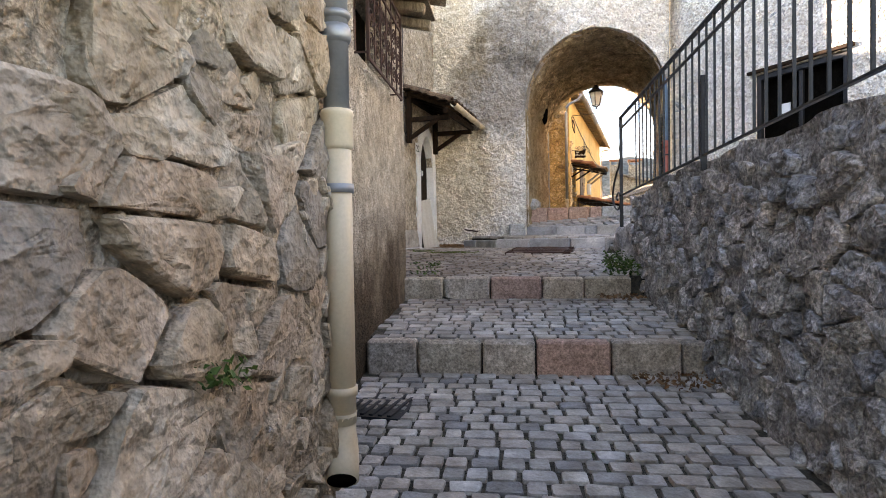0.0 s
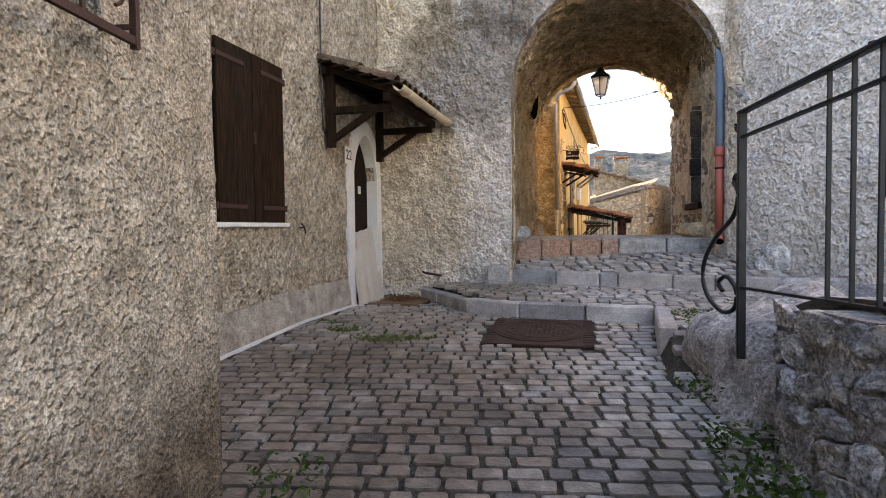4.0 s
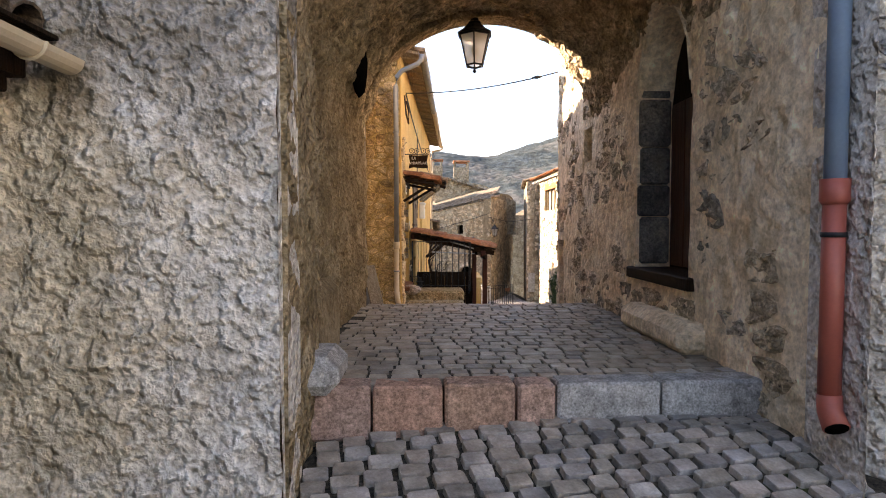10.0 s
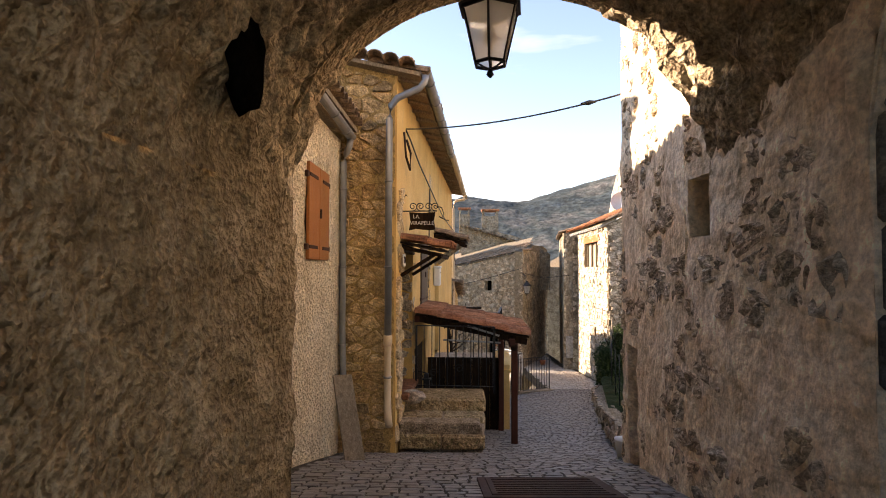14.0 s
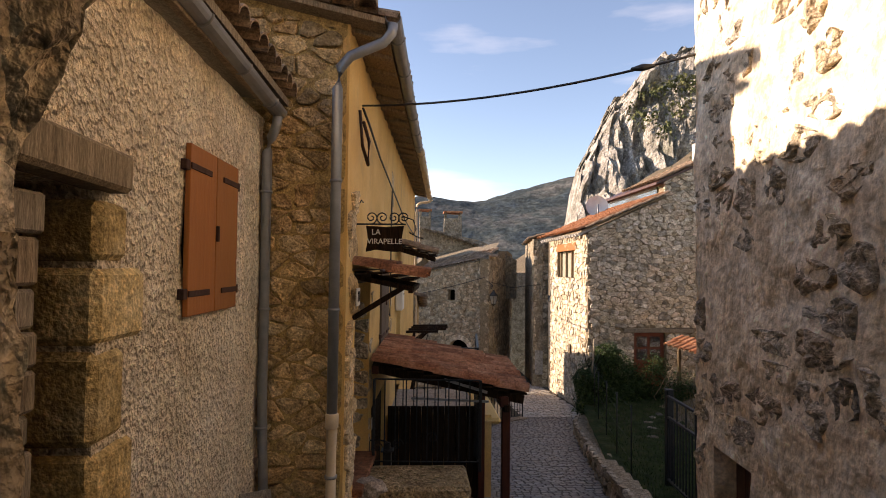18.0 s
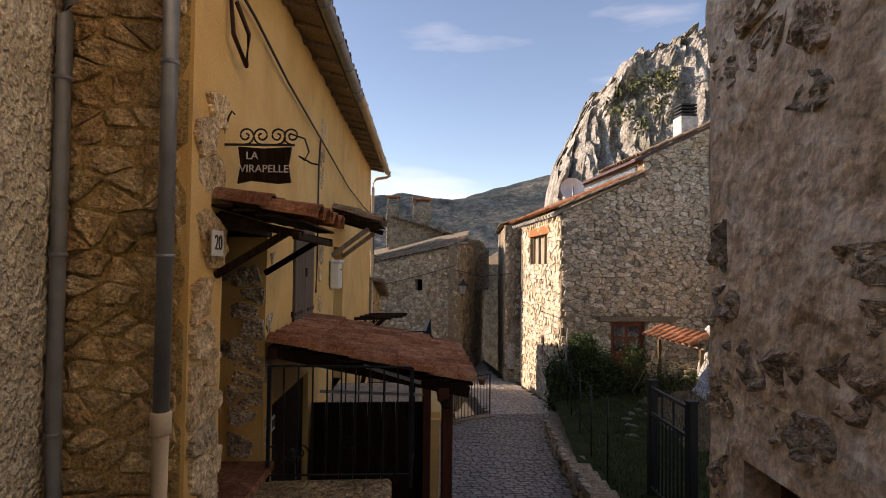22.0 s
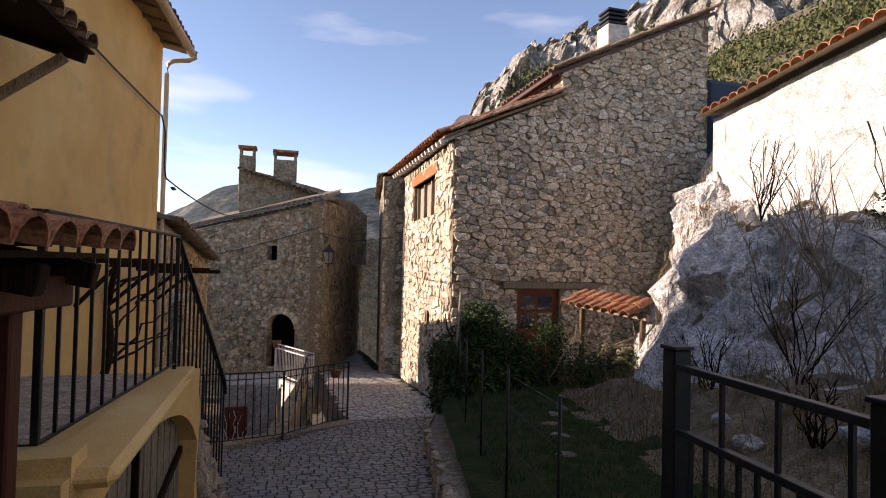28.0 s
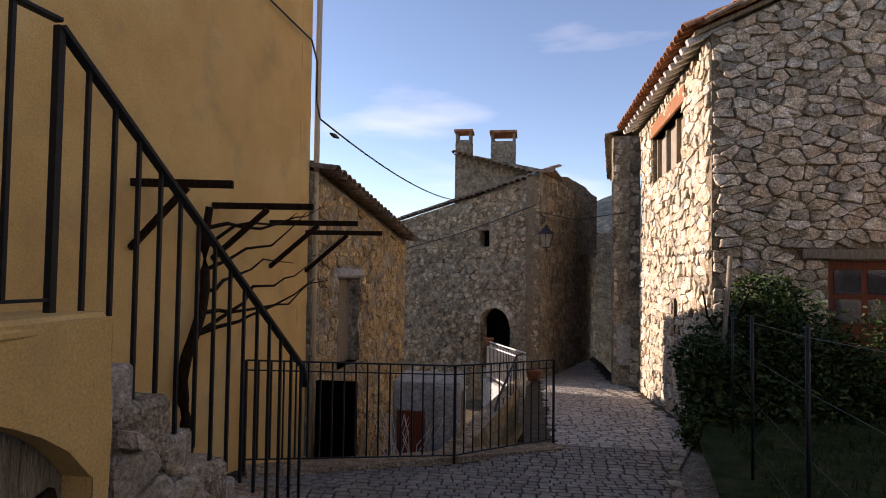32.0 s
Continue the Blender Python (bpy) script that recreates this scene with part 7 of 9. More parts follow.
def door_20():
    t = thing("door_5", P_o.at(ou(20.3), 1.42), "dark recessed entrance door with stone jambs", "door", kind="structure")
    u0, u1 = ou(19.78), ou(20.91)
    planked("leaf", P_o, u0, u1, 1.42, 3.40, -0.50, 0.04, M_wood_dark, t, 5)
    boxpart("lintel", (-0.1, -0.02, 0), (u1 - u0 + 0.1, 0.5, 0.12), M_wood_dark, t, 0.01, P_o.m(u0, 3.40))
    boxpart("sill", (-0.05, -0.10, -0.06), (u1 - u0 + 0.02, 0.45, 0.01), M_tile, t, 0.01, P_o.m(u0, 1.42), "clay-tiled threshold")
    e = P_o.at(u1, 0, 0)
    reveal = Plane((e.x - 0.5, e.y + 0.02), (e.x, e.y))
    stones(t, reveal, (0.18, 0.50, 1.46, 3.35, []), 0.31, 0.15, M_passage_stone, M_passage_stone, 45, gap=0.009, proud=0.032, keep=1.0, name="jamb_stone", craggy=0.02, jitter=0.3)
    stones(t, reveal, (0.06, 0.22, 1.5, 3.1, []), 0.15, 0.11, M_passage_stone, M_passage_stone, 47, gap=0.024, proud=0.018, keep=0.5, name="jamb_stone", craggy=0.014)
    stones(t, P_o, (u1, u1 + 0.26, 1.5, 3.3, []), 0.24, 0.18, M_passage_stone, M_passage_stone, 46, gap=0.026, proud=0.010, keep=0.55, name="jamb_stone", craggy=0.012)
    lb = thing("letter_box", P_o.at(u0, 2.1, -0.1), "small grey letter box like a tiled house in the door recess", "letter box")
    mb = P_o.m(u0 + 0.006, 2.06, -0.30)
    boxpart("body", (0, -0.20, 0), (0.15, 0.0, 0.26), M_slate_pale, lb, 0.006, mb)
    boxpart("front_hole", (0.147, -0.125, 0.03), (0.153, -0.085, 0.10), M_black, lb, 0.001, mb)
    boxpart("front_window", (0.147, -0.17, 0.17), (0.153, -0.14, 0.22), M_black, lb, 0.001, mb)
    mesh("roof", [tuple(mb @ Vector(v)) for v in ((-0.0, -0.235, 0.255), (0.19, -0.235, 0.255), (0.19, 0.03, 0.255), (0.0, 0.03, 0.255), (0.0, -0.10, 0.325), (0.15, -0.10, 0.325))], [(0, 1, 2, 3), (0, 1, 5, 4), (1, 2, 5), (2, 3, 4, 5), (3, 0, 4)], M_tile_old, lb, "little brown tiled roof")
    number_plate(P_o, ou(19.47), 3.29, "20", 0.20, 0.165, 0.045)
    h = thing("door_hood", P_o.at(ou(20.3), 3.5), "small tiled hood over the door on dark timber struts", "door hood", "door hoods")
    ua, ub = ou(19.54), ou(20.96)
    for u in (ua + 0.1, ub - 0.1):
        beam("strut", P_o.at(u, 3.08, 0.0), P_o.at(u, 3.38, 0.48), 0.045, 0.05, M_wood_dark, h, 0.006)
        beam("arm", P_o.at(u, 3.48, -0.02), P_o.at(u, 3.36, 0.58), 0.045, 0.05, M_wood_dark, h, 0.006)
    beam("edge_beam", P_o.at(ua, 3.35, 0.55), P_o.at(ub, 3.35, 0.55), 0.045, 0.05, M_wood_dark, h, 0.006)
    for i in range(4):
        beam("board", P_o.at(ua, 3.54 - 0.03 * i, 0.06 + 0.15 * i), P_o.at(ub, 3.54 - 0.03 * i, 0.06 + 0.15 * i), 0.145, 0.018, M_wood_dark, h, 0.002)
    pantiles("tile", h, P_o.at(ua, 3.60, 0.0), P_o.d, P_o.n + Vector((0, 0, -0.2)), 6, 2, 0.215, 0.38, M_tile, False, 0.115, 31)
    s = thing("hanging_sign", (-1.3, 19.8, 3.75), "dark wooden house sign hung from a wrought iron scroll bracket", "sign")
    o = Vector((-1.456, 19.76, 0))
    e = Vector((1.0, -0.10, 0)).normalized()
    w, z0, z1 = 0.37, 3.715, 3.97
    bm = bmesh.new()
    ring = [(0, z0), (w * 0.25, z0 + 0.02), (w * 0.75, z0 + 0.0), (w, z0 + 0.01), (w - 0.02, (z0 + z1) / 2), (w, z1), (w * 0.5, z1 - 0.012), (0, z1), (0.02, (z0 + z1) / 2)]
    nn = e.cross(Vector((0, 0, 1)))
    f = [bm.verts.new(o + e * a + Vector((0, 0, b)) + nn * 0.012) for a, b in ring]
    k = [bm.verts.new(o + e * a + Vector((0, 0, b)) - nn * 0.012) for a, b in ring]
    bm.faces.new(f)
    bm.faces.new(k[::-1])
    for i in range(len(ring)):
        j = (i + 1) % len(ring)
        bm.faces.new((f[j], f[i], k[i], k[j]))
    part("board", bm, M_wood_dark, s)
    c = o + e * (w / 2)
    mt = lambda zz, xx: Matrix(((e.x, 0, nn.x, c.x + e.x * xx + nn.x * 0.016), (e.y, 0, nn.y, c.y + e.y * xx + nn.y * 0.016), (0, 1, 0, zz), (0, 0, 0, 1)))
    lettering("word", "LA", 0.075, mt(3.905, -0.085), M_plate, s)
    lettering("word", "VIRAPELLE", 0.074, mt(3.815, 0.0), M_plate, s)
    up = Vector((0, 0, 1))
    b0 = o - e * 0.10 + up * 3.985
    beam("bracket_bar", b0, o + e * (w + 0.02) + up * 3.985, 0.012, 0.016, M_iron, s, 0)
    tube("wall_curl", [b0 + up * -0.02, b0 + up * 0.10, b0 + up * 0.20 + e * 0.03, b0 + up * 0.235 + e * 0.05, b0 + up * 0.21 + e * 0.07], 0.007, M_iron, s, 6)
    for i, (du, sg) in enumerate(((0.10, 1), (0.21, -1), (0.32, 1), (0.42, -1))):
        tube("scroll", spiral(o + e * (du - 0.05) + up * (4.05), e * sg, up, 0.062, 0.012, 1.5, -math.pi / 2, 22), 0.007, M_iron, s, 6)
    tube("end_scroll", [o + e * (w + 0.0) + up * 4.06, o + e * (w + 0.09) + up * 4.03, o + e * (w + 0.12) + up * 3.94, o + e * (w + 0.09) + up * 3.88, o + e * (w + 0.05) + up * 3.91, o + e * (w + 0.14) + up * 3.86, o + e * (w + 0.19) + up * 3.85], 0.007, M_iron, s, 6)
    i = thing("iron_bracket", P_o.at(ou(20.0), 4.8), "old iron cable bracket on the facade", "bracket")
    tube("frame", [P_o.at(ou(19.75), 5.10, 0.02), P_o.at(ou(19.75), 4.75, 0.05), P_o.at(ou(19.95), 4.60, 0.08), P_o.at(ou(20.0), 4.85, 0.08), P_o.at(ou(19.8), 5.0, 0.05)], 0.018, M_iron_rust, i, 6)


door_20()
shutters("window_shutters", P_o, ou(21.95), ou(22.98), 2.50, 3.64, 0.0, mat("grey_brown_paint", [(0.095, 0.068, 0.050), (0.135, 0.10, 0.076)], 6, 0.3, 0.7, 60, 0.1, streak=(5, 5, 0.5), dist=0.004), "closed grey-brown plank shutters on the ochre wall", 3)


def hook(u, z):
    t = thing("wall_hook", P_o.at(u, z), "small iron hook in the ochre wall", "hook", "wall hooks")
    tube("stem", [P_o.at(u, z + 0.03, -0.01), P_o.at(u, z + 0.03, 0.05), P_o.at(u, z - 0.06, 0.05)], 0.008, M_iron, t, 6)


for u, z in ((ou(21.75), 2.40), (ou(23.2), 2.42)):
    hook(u, z)


def door_second():
    u0, u1 = ou(24.80), ou(25.85)
    t = thing("door_6", P_o.at(u0, 1.2), "recessed green-framed door in the ochre wall", "door", kind="structure")
    boxpart("leaf", (0, 0, 0), (u1 - u0, 0.04, 2.25), M_wood_old, t, 0.003, P_o.m(u0, 1.2, -0.30))
    boxpart("frame", (0, -0.06, 0), (0.07, 0, 2.25), mat("green_paint", [(0.05, 0.10, 0.09), (0.07, 0.13, 0.115)], 5, 0.2, 0.6, 50), t, 0.004, P_o.m(u0, 1.2, -0.20))
    m = thing("mailbox", P_o.at(ou(24.5), 2.8), "cream metal mailbox with a curved lid", "mailbox")
    boxpart("body", (0, -0.14, 0), (0.34, 0, 0.40), M_plate, m, 0.02, P_o.m(ou(24.36), 2.80, 0.01))
    boxpart("lid", (-0.02, -0.16, 0.38), (0.36, 0, 0.44), M_white, m, 0.02, P_o.m(ou(24.36), 2.80, 0.01))
    boxpart("slot", (0.06, -0.145, 0.28), (0.28, -0.138, 0.30), M_black, m, 0, P_o.m(ou(24.36), 2.80, 0.01))
    h = thing("door_hood", P_o.at(ou(25.2), 3.7), "weathered tiled hood on timber struts", "door hood", "door hoods")
    ua, ub = ou(24.48), ou(25.86)
    for u in (ua + 0.12, ub - 0.12):
        beam("strut", P_o.at(u, 3.30, 0.0), P_o.at(u, 3.72, 0.55), 0.07, 0.07, M_wood_old, h, 0.006)
        beam("arm", P_o.at(u, 3.92, -0.02), P_o.at(u, 3.72, 0.70), 0.06, 0.08, M_wood_dark, h, 0.006)
    for i in range(5):
        beam("board", P_o.at(ua, 3.97 - 0.042 * i, 0.05 + 0.15 * i), P_o.at(ub, 3.97 - 0.042 * i, 0.05 + 0.15 * i), 0.145, 0.02, M_wood_dark, h, 0.002)
    pantiles("tile", h, P_o.at(ua, 4.03, 0.0), P_o.d, P_o.n + Vector((0, 0, -0.28)), 6, 2, 0.225, 0.42, M_tile_old, True, 0.12, 33)


door_second()


def cables():
    t = thing("facade_cable", P_o.at(6, 4.5), "black cable sagging along the ochre facade", "cable")
    tube("cable", [P_o.at(ou(19.75), 5.12, 0.05), P_o.at(ou(20.3), 5.10, 0.04), P_o.at(ou(21.4), 4.95, 0.04), P_o.at(ou(23.5), 4.78, 0.04), P_o.at(ou(26), 4.55, 0.05), P_o.at(ou(28.5), 4.48, 0.05), P_o.at(ou(30.8), 4.45, 0.06), P_o.at(ou(30.93), 4.2, 0.09), P_o.at(ou(30.93), 3.65, 0.09), (-0.90, 31.05, 3.45)], 0.013, M_black, t, 6)
    tube("branch", [P_o.at(ou(23.3), 4.79, 0.03), P_o.at(ou(23.2), 4.4, 0.03), P_o.at(ou(23.2), 3.2, 0.03), P_o.at(ou(23.15), 2.8, 0.03)], 0.012, M_black, t, 6)
    t = thing("street_cable", (0, 19, 5.1), "black overhead cable slung across the alley", "cable")
    a, b = Vector((-1.50, 19.65, 5.12)), Vector((1.08, 18.2, 5.16))
    n = 16
    tube("cable", [a + (b - a) * (i / n) + Vector((0, 0, -0.16 * 4 * (i / n) * (1 - i / n) * 0.6)) for i in range(n + 1)], 0.010, M_black, t, 6)
    k = a + (b - a) * 0.87 + Vector((0, 0, -0.04))
    tube("clamp", [k - (b - a) * 0.03, k, k + (b - a) * 0.03], [0.012, 0.030, 0.012], M_black, t, 8)
    t = thing("street_cable", (0, 35, 3), "black overhead cable slung towards the far house", "cable")
    a, b = Vector((-0.90, 31.05, 3.45)), Vector((-0.2, 40.95, 3.54))
    tube("cable", [a + (b - a) * (i / n) + Vector((0, 0, -0.22 * 4 * (i / n) * (1 - i / n))) for i in range(n + 1)], 0.013, M_black, t, 6)
    k = a + (b - a) * 0.05 + Vector((0, 0, -0.12))
    tube("clamp", [k - (b - a) * 0.015, k, k + (b - a) * 0.015], [0.015, 0.035, 0.015], M_black, t, 8)
    a, b = Vector((-2.4, 42.4, 2.0)), Vector((2.2, 39.3, 3.2))
    tube("lower_cable", [a + (b - a) * (i / 8) + Vector((0, -0.1, -0.1 * math.sin(math.pi * i / 8))) for i in range(9)], 0.014, M_black, t, 5)
    tube("lower_cable", [Vector((2.2, 39.2, 3.0)), Vector((3.2, 38.8, 2.75)), Vector((4.4, 38.4, 2.9))], 0.012, M_black, t, 5)


cables()


# ---- entrance steps and porch ----
def entrance():
    t = thing("entrance_steps", (-1.0, 19.9, 0.7), "three worn stone steps up to the door landing", "steps")
    for i, (y, z) in enumerate(((19.42, 0.97), (19.74, 1.14), (20.08, 1.31))):
        x1 = -0.40 + 0.02 * i
        n = 2 if i < 2 else 1
        w = (x1 + 1.56) / n
        for k in range(n):
            boxpart("tread", (-1.56 + w * k + 0.005, y, z - 0.20), (-1.56 + w * (k + 1) - 0.005, y + (0.36 if i < 2 else 0.72), z), M_moss_step, t, 0.03)
    boxpart("core", (-1.56, 19.48, 0.1), (-0.46, 20.80, 1.12), M_mortar, t, 0.02)
    boulder("stone_block", (-1.42, 19.98, 1.36), (0.17, 0.15, 0.10), 2.0, M_step, "rough grey stone block resting on the steps")
    ow = thing("landing_wall", (-0.4, 20.2, 0.3), "rubble side wall of the landing", "wall", kind="structure")
    stones(ow, Plane((-0.45, 19.44), (-0.45, 20.82)), (0, 1.38, 0.35, 1.12, []), 0.22, 0.15, M_rubble, M_rubble, 61, gap=0.012, proud=0.03)
    r = thing("landing_railing", (-0.8, 20.76, 1.3), "black iron landing railing with slender bars", "railing")
    railing(r, [(-1.42, 20.76, 1.31), (-0.20, 20.78, 1.29)], 0.98, 0.115, 0.007, 0.016, 0.05, (0, 1))
    railing(r, [(-0.22, 20.80, 1.29), (-0.14, 21.9, 1.10)], 0.96, 0.09, 0.009, 0.016, 0.05, (1,))
    tube("scroll", spiral((-1.15, 20.76, 1.55), (1, 0, 0), (0, 0, 1), 0.07, 0.015, 1.4), 0.006, M_iron, r, 5)
    tube("scroll", spiral((-0.75, 20.76, 1.62), (-1, 0, 0), (0, 0, 1), 0.07, 0.015, 1.4), 0.006, M_iron, r, 5)
    p = thing("porch_roof", (-0.5, 21.9, 0.3), "lean-to porch of clay tiles on dark red timber posts", "porch")
    y0, y1 = 20.84, 23.05
    for x, y, z in ((0.14, 21.06, 0.35), (0.06, 22.86, 0.05)):
        beam("post", (x, y, z), (x, y, 2.0), 0.10, 0.10, M_wood_post, p, 0.008)
    for y in (21.06, 22.86):
        beam("corbel", (0.11, y - 0.28, 1.95), (0.11, y + 0.28, 1.95), 0.09, 0.10, M_wood_dark, p, 0.02)
    beam("edge_beam", (0.08, y0 - 0.05, 2.02), (0.18, y1, 1.97), 0.10, 0.12, M_wood_post, p, 0.008)
    beam("wall_beam", (-1.42, y0, 2.38), (-1.36, y1, 2.36), 0.08, 0.10, M_wood_post, p, 0.006)
    for i in range(5):
        y = y0 + 0.05 + (y1 - y0 - 0.1) * i / 4
        beam("rafter", (-1.45, y, 2.40), (0.32, y, 2.03), 0.08, 0.10, M_wood_dark, p, 0.006)
    beam("rod", (-1.0, y0 - 0.03, 2.06), (-0.1, y0 - 0.02, 2.02), 0.02, 0.025, M_zinc, p, 0)
    beam("rod", (-0.62, y0 - 0.04, 2.28), (-0.12, y0 - 0.04, 2.13), 0.02, 0.03, M_zinc, p, 0)
    n = 9
    for i in range(n):
        xa = -1.45 + 1.80 * i / n
        z = 2.46 - 0.205 * (xa + 1.45)
        beam("board", (xa + 0.1, y0 - 0.04, z - 0.02), (xa + 0.1, y1, z - 0.02), 0.195, 0.02, M_wood_dark, p, 0.002)
    pantiles("tile", p, (-1.46, y0 - 0.05, 2.50), (0.03, 1, 0), (1, 0, -0.205), 11, 5, 0.205, 0.42, M_tile, False, 0.108, 41)
    d = thing("cellar_door", P_o.at(ou(22.05), 0.2), "brown plank cellar door under the porch", "door", kind="structure")
    planked("leaf", P_o, ou(21.2), ou(22.9), 0.1, 1.86, -0.10, 0.04, M_wood_dark, d, 9)
    w = thing("plank_partition", (-1.0, 22.95, 0.1), "dark brown plank partition closing the porch", "partition")
    planked("boards", Plane((-1.36, 22.97), (0.02, 22.97)), 0, 1.38, 0.0, 1.46, 0.0, 0.03, M_wood_dark, w, 8)
    number_plate(P_o, ou(21.12), 1.70, "18", 0.15, 0.13)
    wl = thing("wall_lantern", P_o.at(ou(21.38), 1.45), "small black lantern on a scrolled bracket under the porch", "lantern")
    ul = ou(21.02)
    tube("arm", [P_o.at(ul, 1.52, 0.0), P_o.at(ul, 1.53, 0.12), P_o.at(ul, 1.50, 0.22)], 0.009, M_iron, wl, 6)
    tube("scroll", spiral(P_o.at(ul, 1.44, 0.10), P_o.n, (0, 0, 1), 0.06, 0.012, 1.4), 0.006, M_iron, wl, 5)
    boxpart("back_plate", (-0.025, -0.012, -0.11), (0.025, 0, 0.09), M_iron, wl, 0.003, P_o.m(ul, 1.48))
    lm = P_o.m(ul, 1.22, 0.22)
    boxpart("cage", (-0.05, -0.05, 0), (0.05, 0.05, 0.18), M_black, wl, 0.01, lm)
    boxpart("cap", (-0.075, -0.075, 0.18), (0.075, 0.075, 0.20), M_black, wl, 0.006, lm)
    boxpart("finial", (-0.035, -0.035, 0.20), (0.035, 0.035, 0.28), M_black, wl, 0.012, lm)


entrance()


# ---- terrace, outside stair, garage ----
def terrace_left():
    P_t = Plane((0.234, 22.98), (0.42, 25.45))
    P_t2 = Plane((-1.38, 23.06), (0.24, 23.06))
    arch = lambda u: 0.55 + 0.54 * math.sqrt(max(0.0, 1 - ((u - 1.18) / 1.25) ** 2))
    wall("wall_terrace", P_t, -0.7, 1.22, M_ochre, 0.30, [(0.08, 2.40, -0.45, arch)], 0.1, 0.012, 4, "ochre rendered terrace wall with a low arch", "wall")
    wall("wall_terrace_side", P_t2, -0.6, 1.30, M_ochre, 0.2, step=0.2, amp=0.01, label="ochre rendered side of the terrace", category="wall")
    t = thing("garage_door", P_t.at(1.3, -0.3), "low arched grey wooden double door", "door", kind="structure")
    bm = bmesh.new()
    ring = [(0.07, -0.46)] + [(0.08 + 2.32 * i / 14, arch(0.08 + 2.32 * i / 14) + 0.01) for i in range(15)] + [(2.41, -0.46)]
    f = [bm.verts.new(P_t.at(u, z, -0.12)) for u, z in ring]
    k = [bm.verts.new(P_t.at(u, z, -0.17)) for u, z in ring]
    bm.faces.new(f[::-1])
    bm.faces.new(k)
    part("leaf", bm, M_wood_old, t)
    for i in range(1, 15):
        u = 0.08 + 2.32 * i / 15
        beam("cover_strip", P_t.at(u, -0.44, -0.118), P_t.at(u, arch(u) - 0.01, -0.118), 0.012, 0.02, M_wood_old, t, 0.002)
    beam("strap", P_t.at(1.5, 0.35, -0.10), P_t.at(2.35, 0.62, -0.10), 0.03, 0.06, M_wood_dark, t, 0.003)
    beam("meeting_bar", P_t.at(1.25, -0.4, -0.11), P_t.at(1.25, 1.07, -0.11), 0.06, 0.03, M_wood_dark, t, 0.003)
    fl = boxpart("terrace_floor", (-1.34, 23.1, 1.08), (0.20, 25.42, 1.20), M_step, None, 0.01)
    tagged(fl, "grey terrace floor slab", "floor", kind="structure")
    bm = bmesh.new()
    box(bm, (0.06, 23.08, 1.15), (0.40, 25.5, 1.235), None, 0.035)
    cp = part("coping", bm, M_ochre)
    tagged(cp, "rounded rendered coping along the terrace edge", "coping", kind="structure")
    s = thing("outside_stair", (-0.3, 26.3, 0.0), "stone outside stair going down from the terrace", "stairs")
    n = 8
    for i in range(n):
        y = 25.45 + 0.215 * i
        z = 1.20 - (1.20 + 0.30) * (i + 1) / n
        boxpart("tread", (-1.15, y, z - 0.35), (0.34, y + 0.24, z), M_step, s, 0.015)
    rub = thing("stair_wall", (0.4, 26.0, -0.3), "broken rubble at the foot of the stair wall", "rubble")
    stones(rub, Plane((0.40, 25.48), (0.47, 27.1)), (0, 1.6, -0.5, 0.95, [(0.78, 1, 0.85)]), 0.24, 0.17, M_rubble, M_rubble, 63, gap=0.01, proud=0.05)
    boxpart("core", (-0.1, 25.5, -0.6), (0.38, 25.9, 0.85), M_mortar, rub, 0.03)
    boxpart("core", (-0.1, 25.9, -0.6), (0.38, 26.4, 0.42), M_mortar, rub, 0.03)
    boxpart("core", (-0.1, 26.4, -0.6), (0.38, 27.0, 0.05), M_mortar, rub, 0.03)
    r = thing("stair_railing", (0.1, 24.5, 1.2), "tall black iron railing following the terrace and stair", "railing")
    a, b, c, d = Vector((-1.30, 23.22, 1.22)), Vector((0.04, 23.26, 1.24)), Vector((0.24, 25.36, 1.22)), Vector((0.46, 27.15, -0.18))
    railing(r, [a, b, c], 1.06, 0.165, 0.008, 0.017, 0.06, (1,))
    up = Vector((0, 0, 1))
    beam("handrail", c + up * 1.04, d + up * 0.95, 0.045, 0.022, M_iron, r, 0.003)
    beam("handrail_end", d + up * 0.97, d + up * 0.80 + Vector((0.01, 0.06, 0)), 0.04, 0.02, M_iron, r, 0.003)
    for i in range(15):
        p = c + (d - c) * (i / 14)
        top = p + up * (1.04 - 0.09 * i / 14)
        lo = p + up * (0.02 if i else -0.05) - up * 0.1
        wv = 0.014 if i in (0,) else 0.008
        boxpart("bar", (p.x - wv, p.y - wv, lo.z), (p.x + wv, p.y + wv, top.z), M_iron, r, 0)


terrace_left()


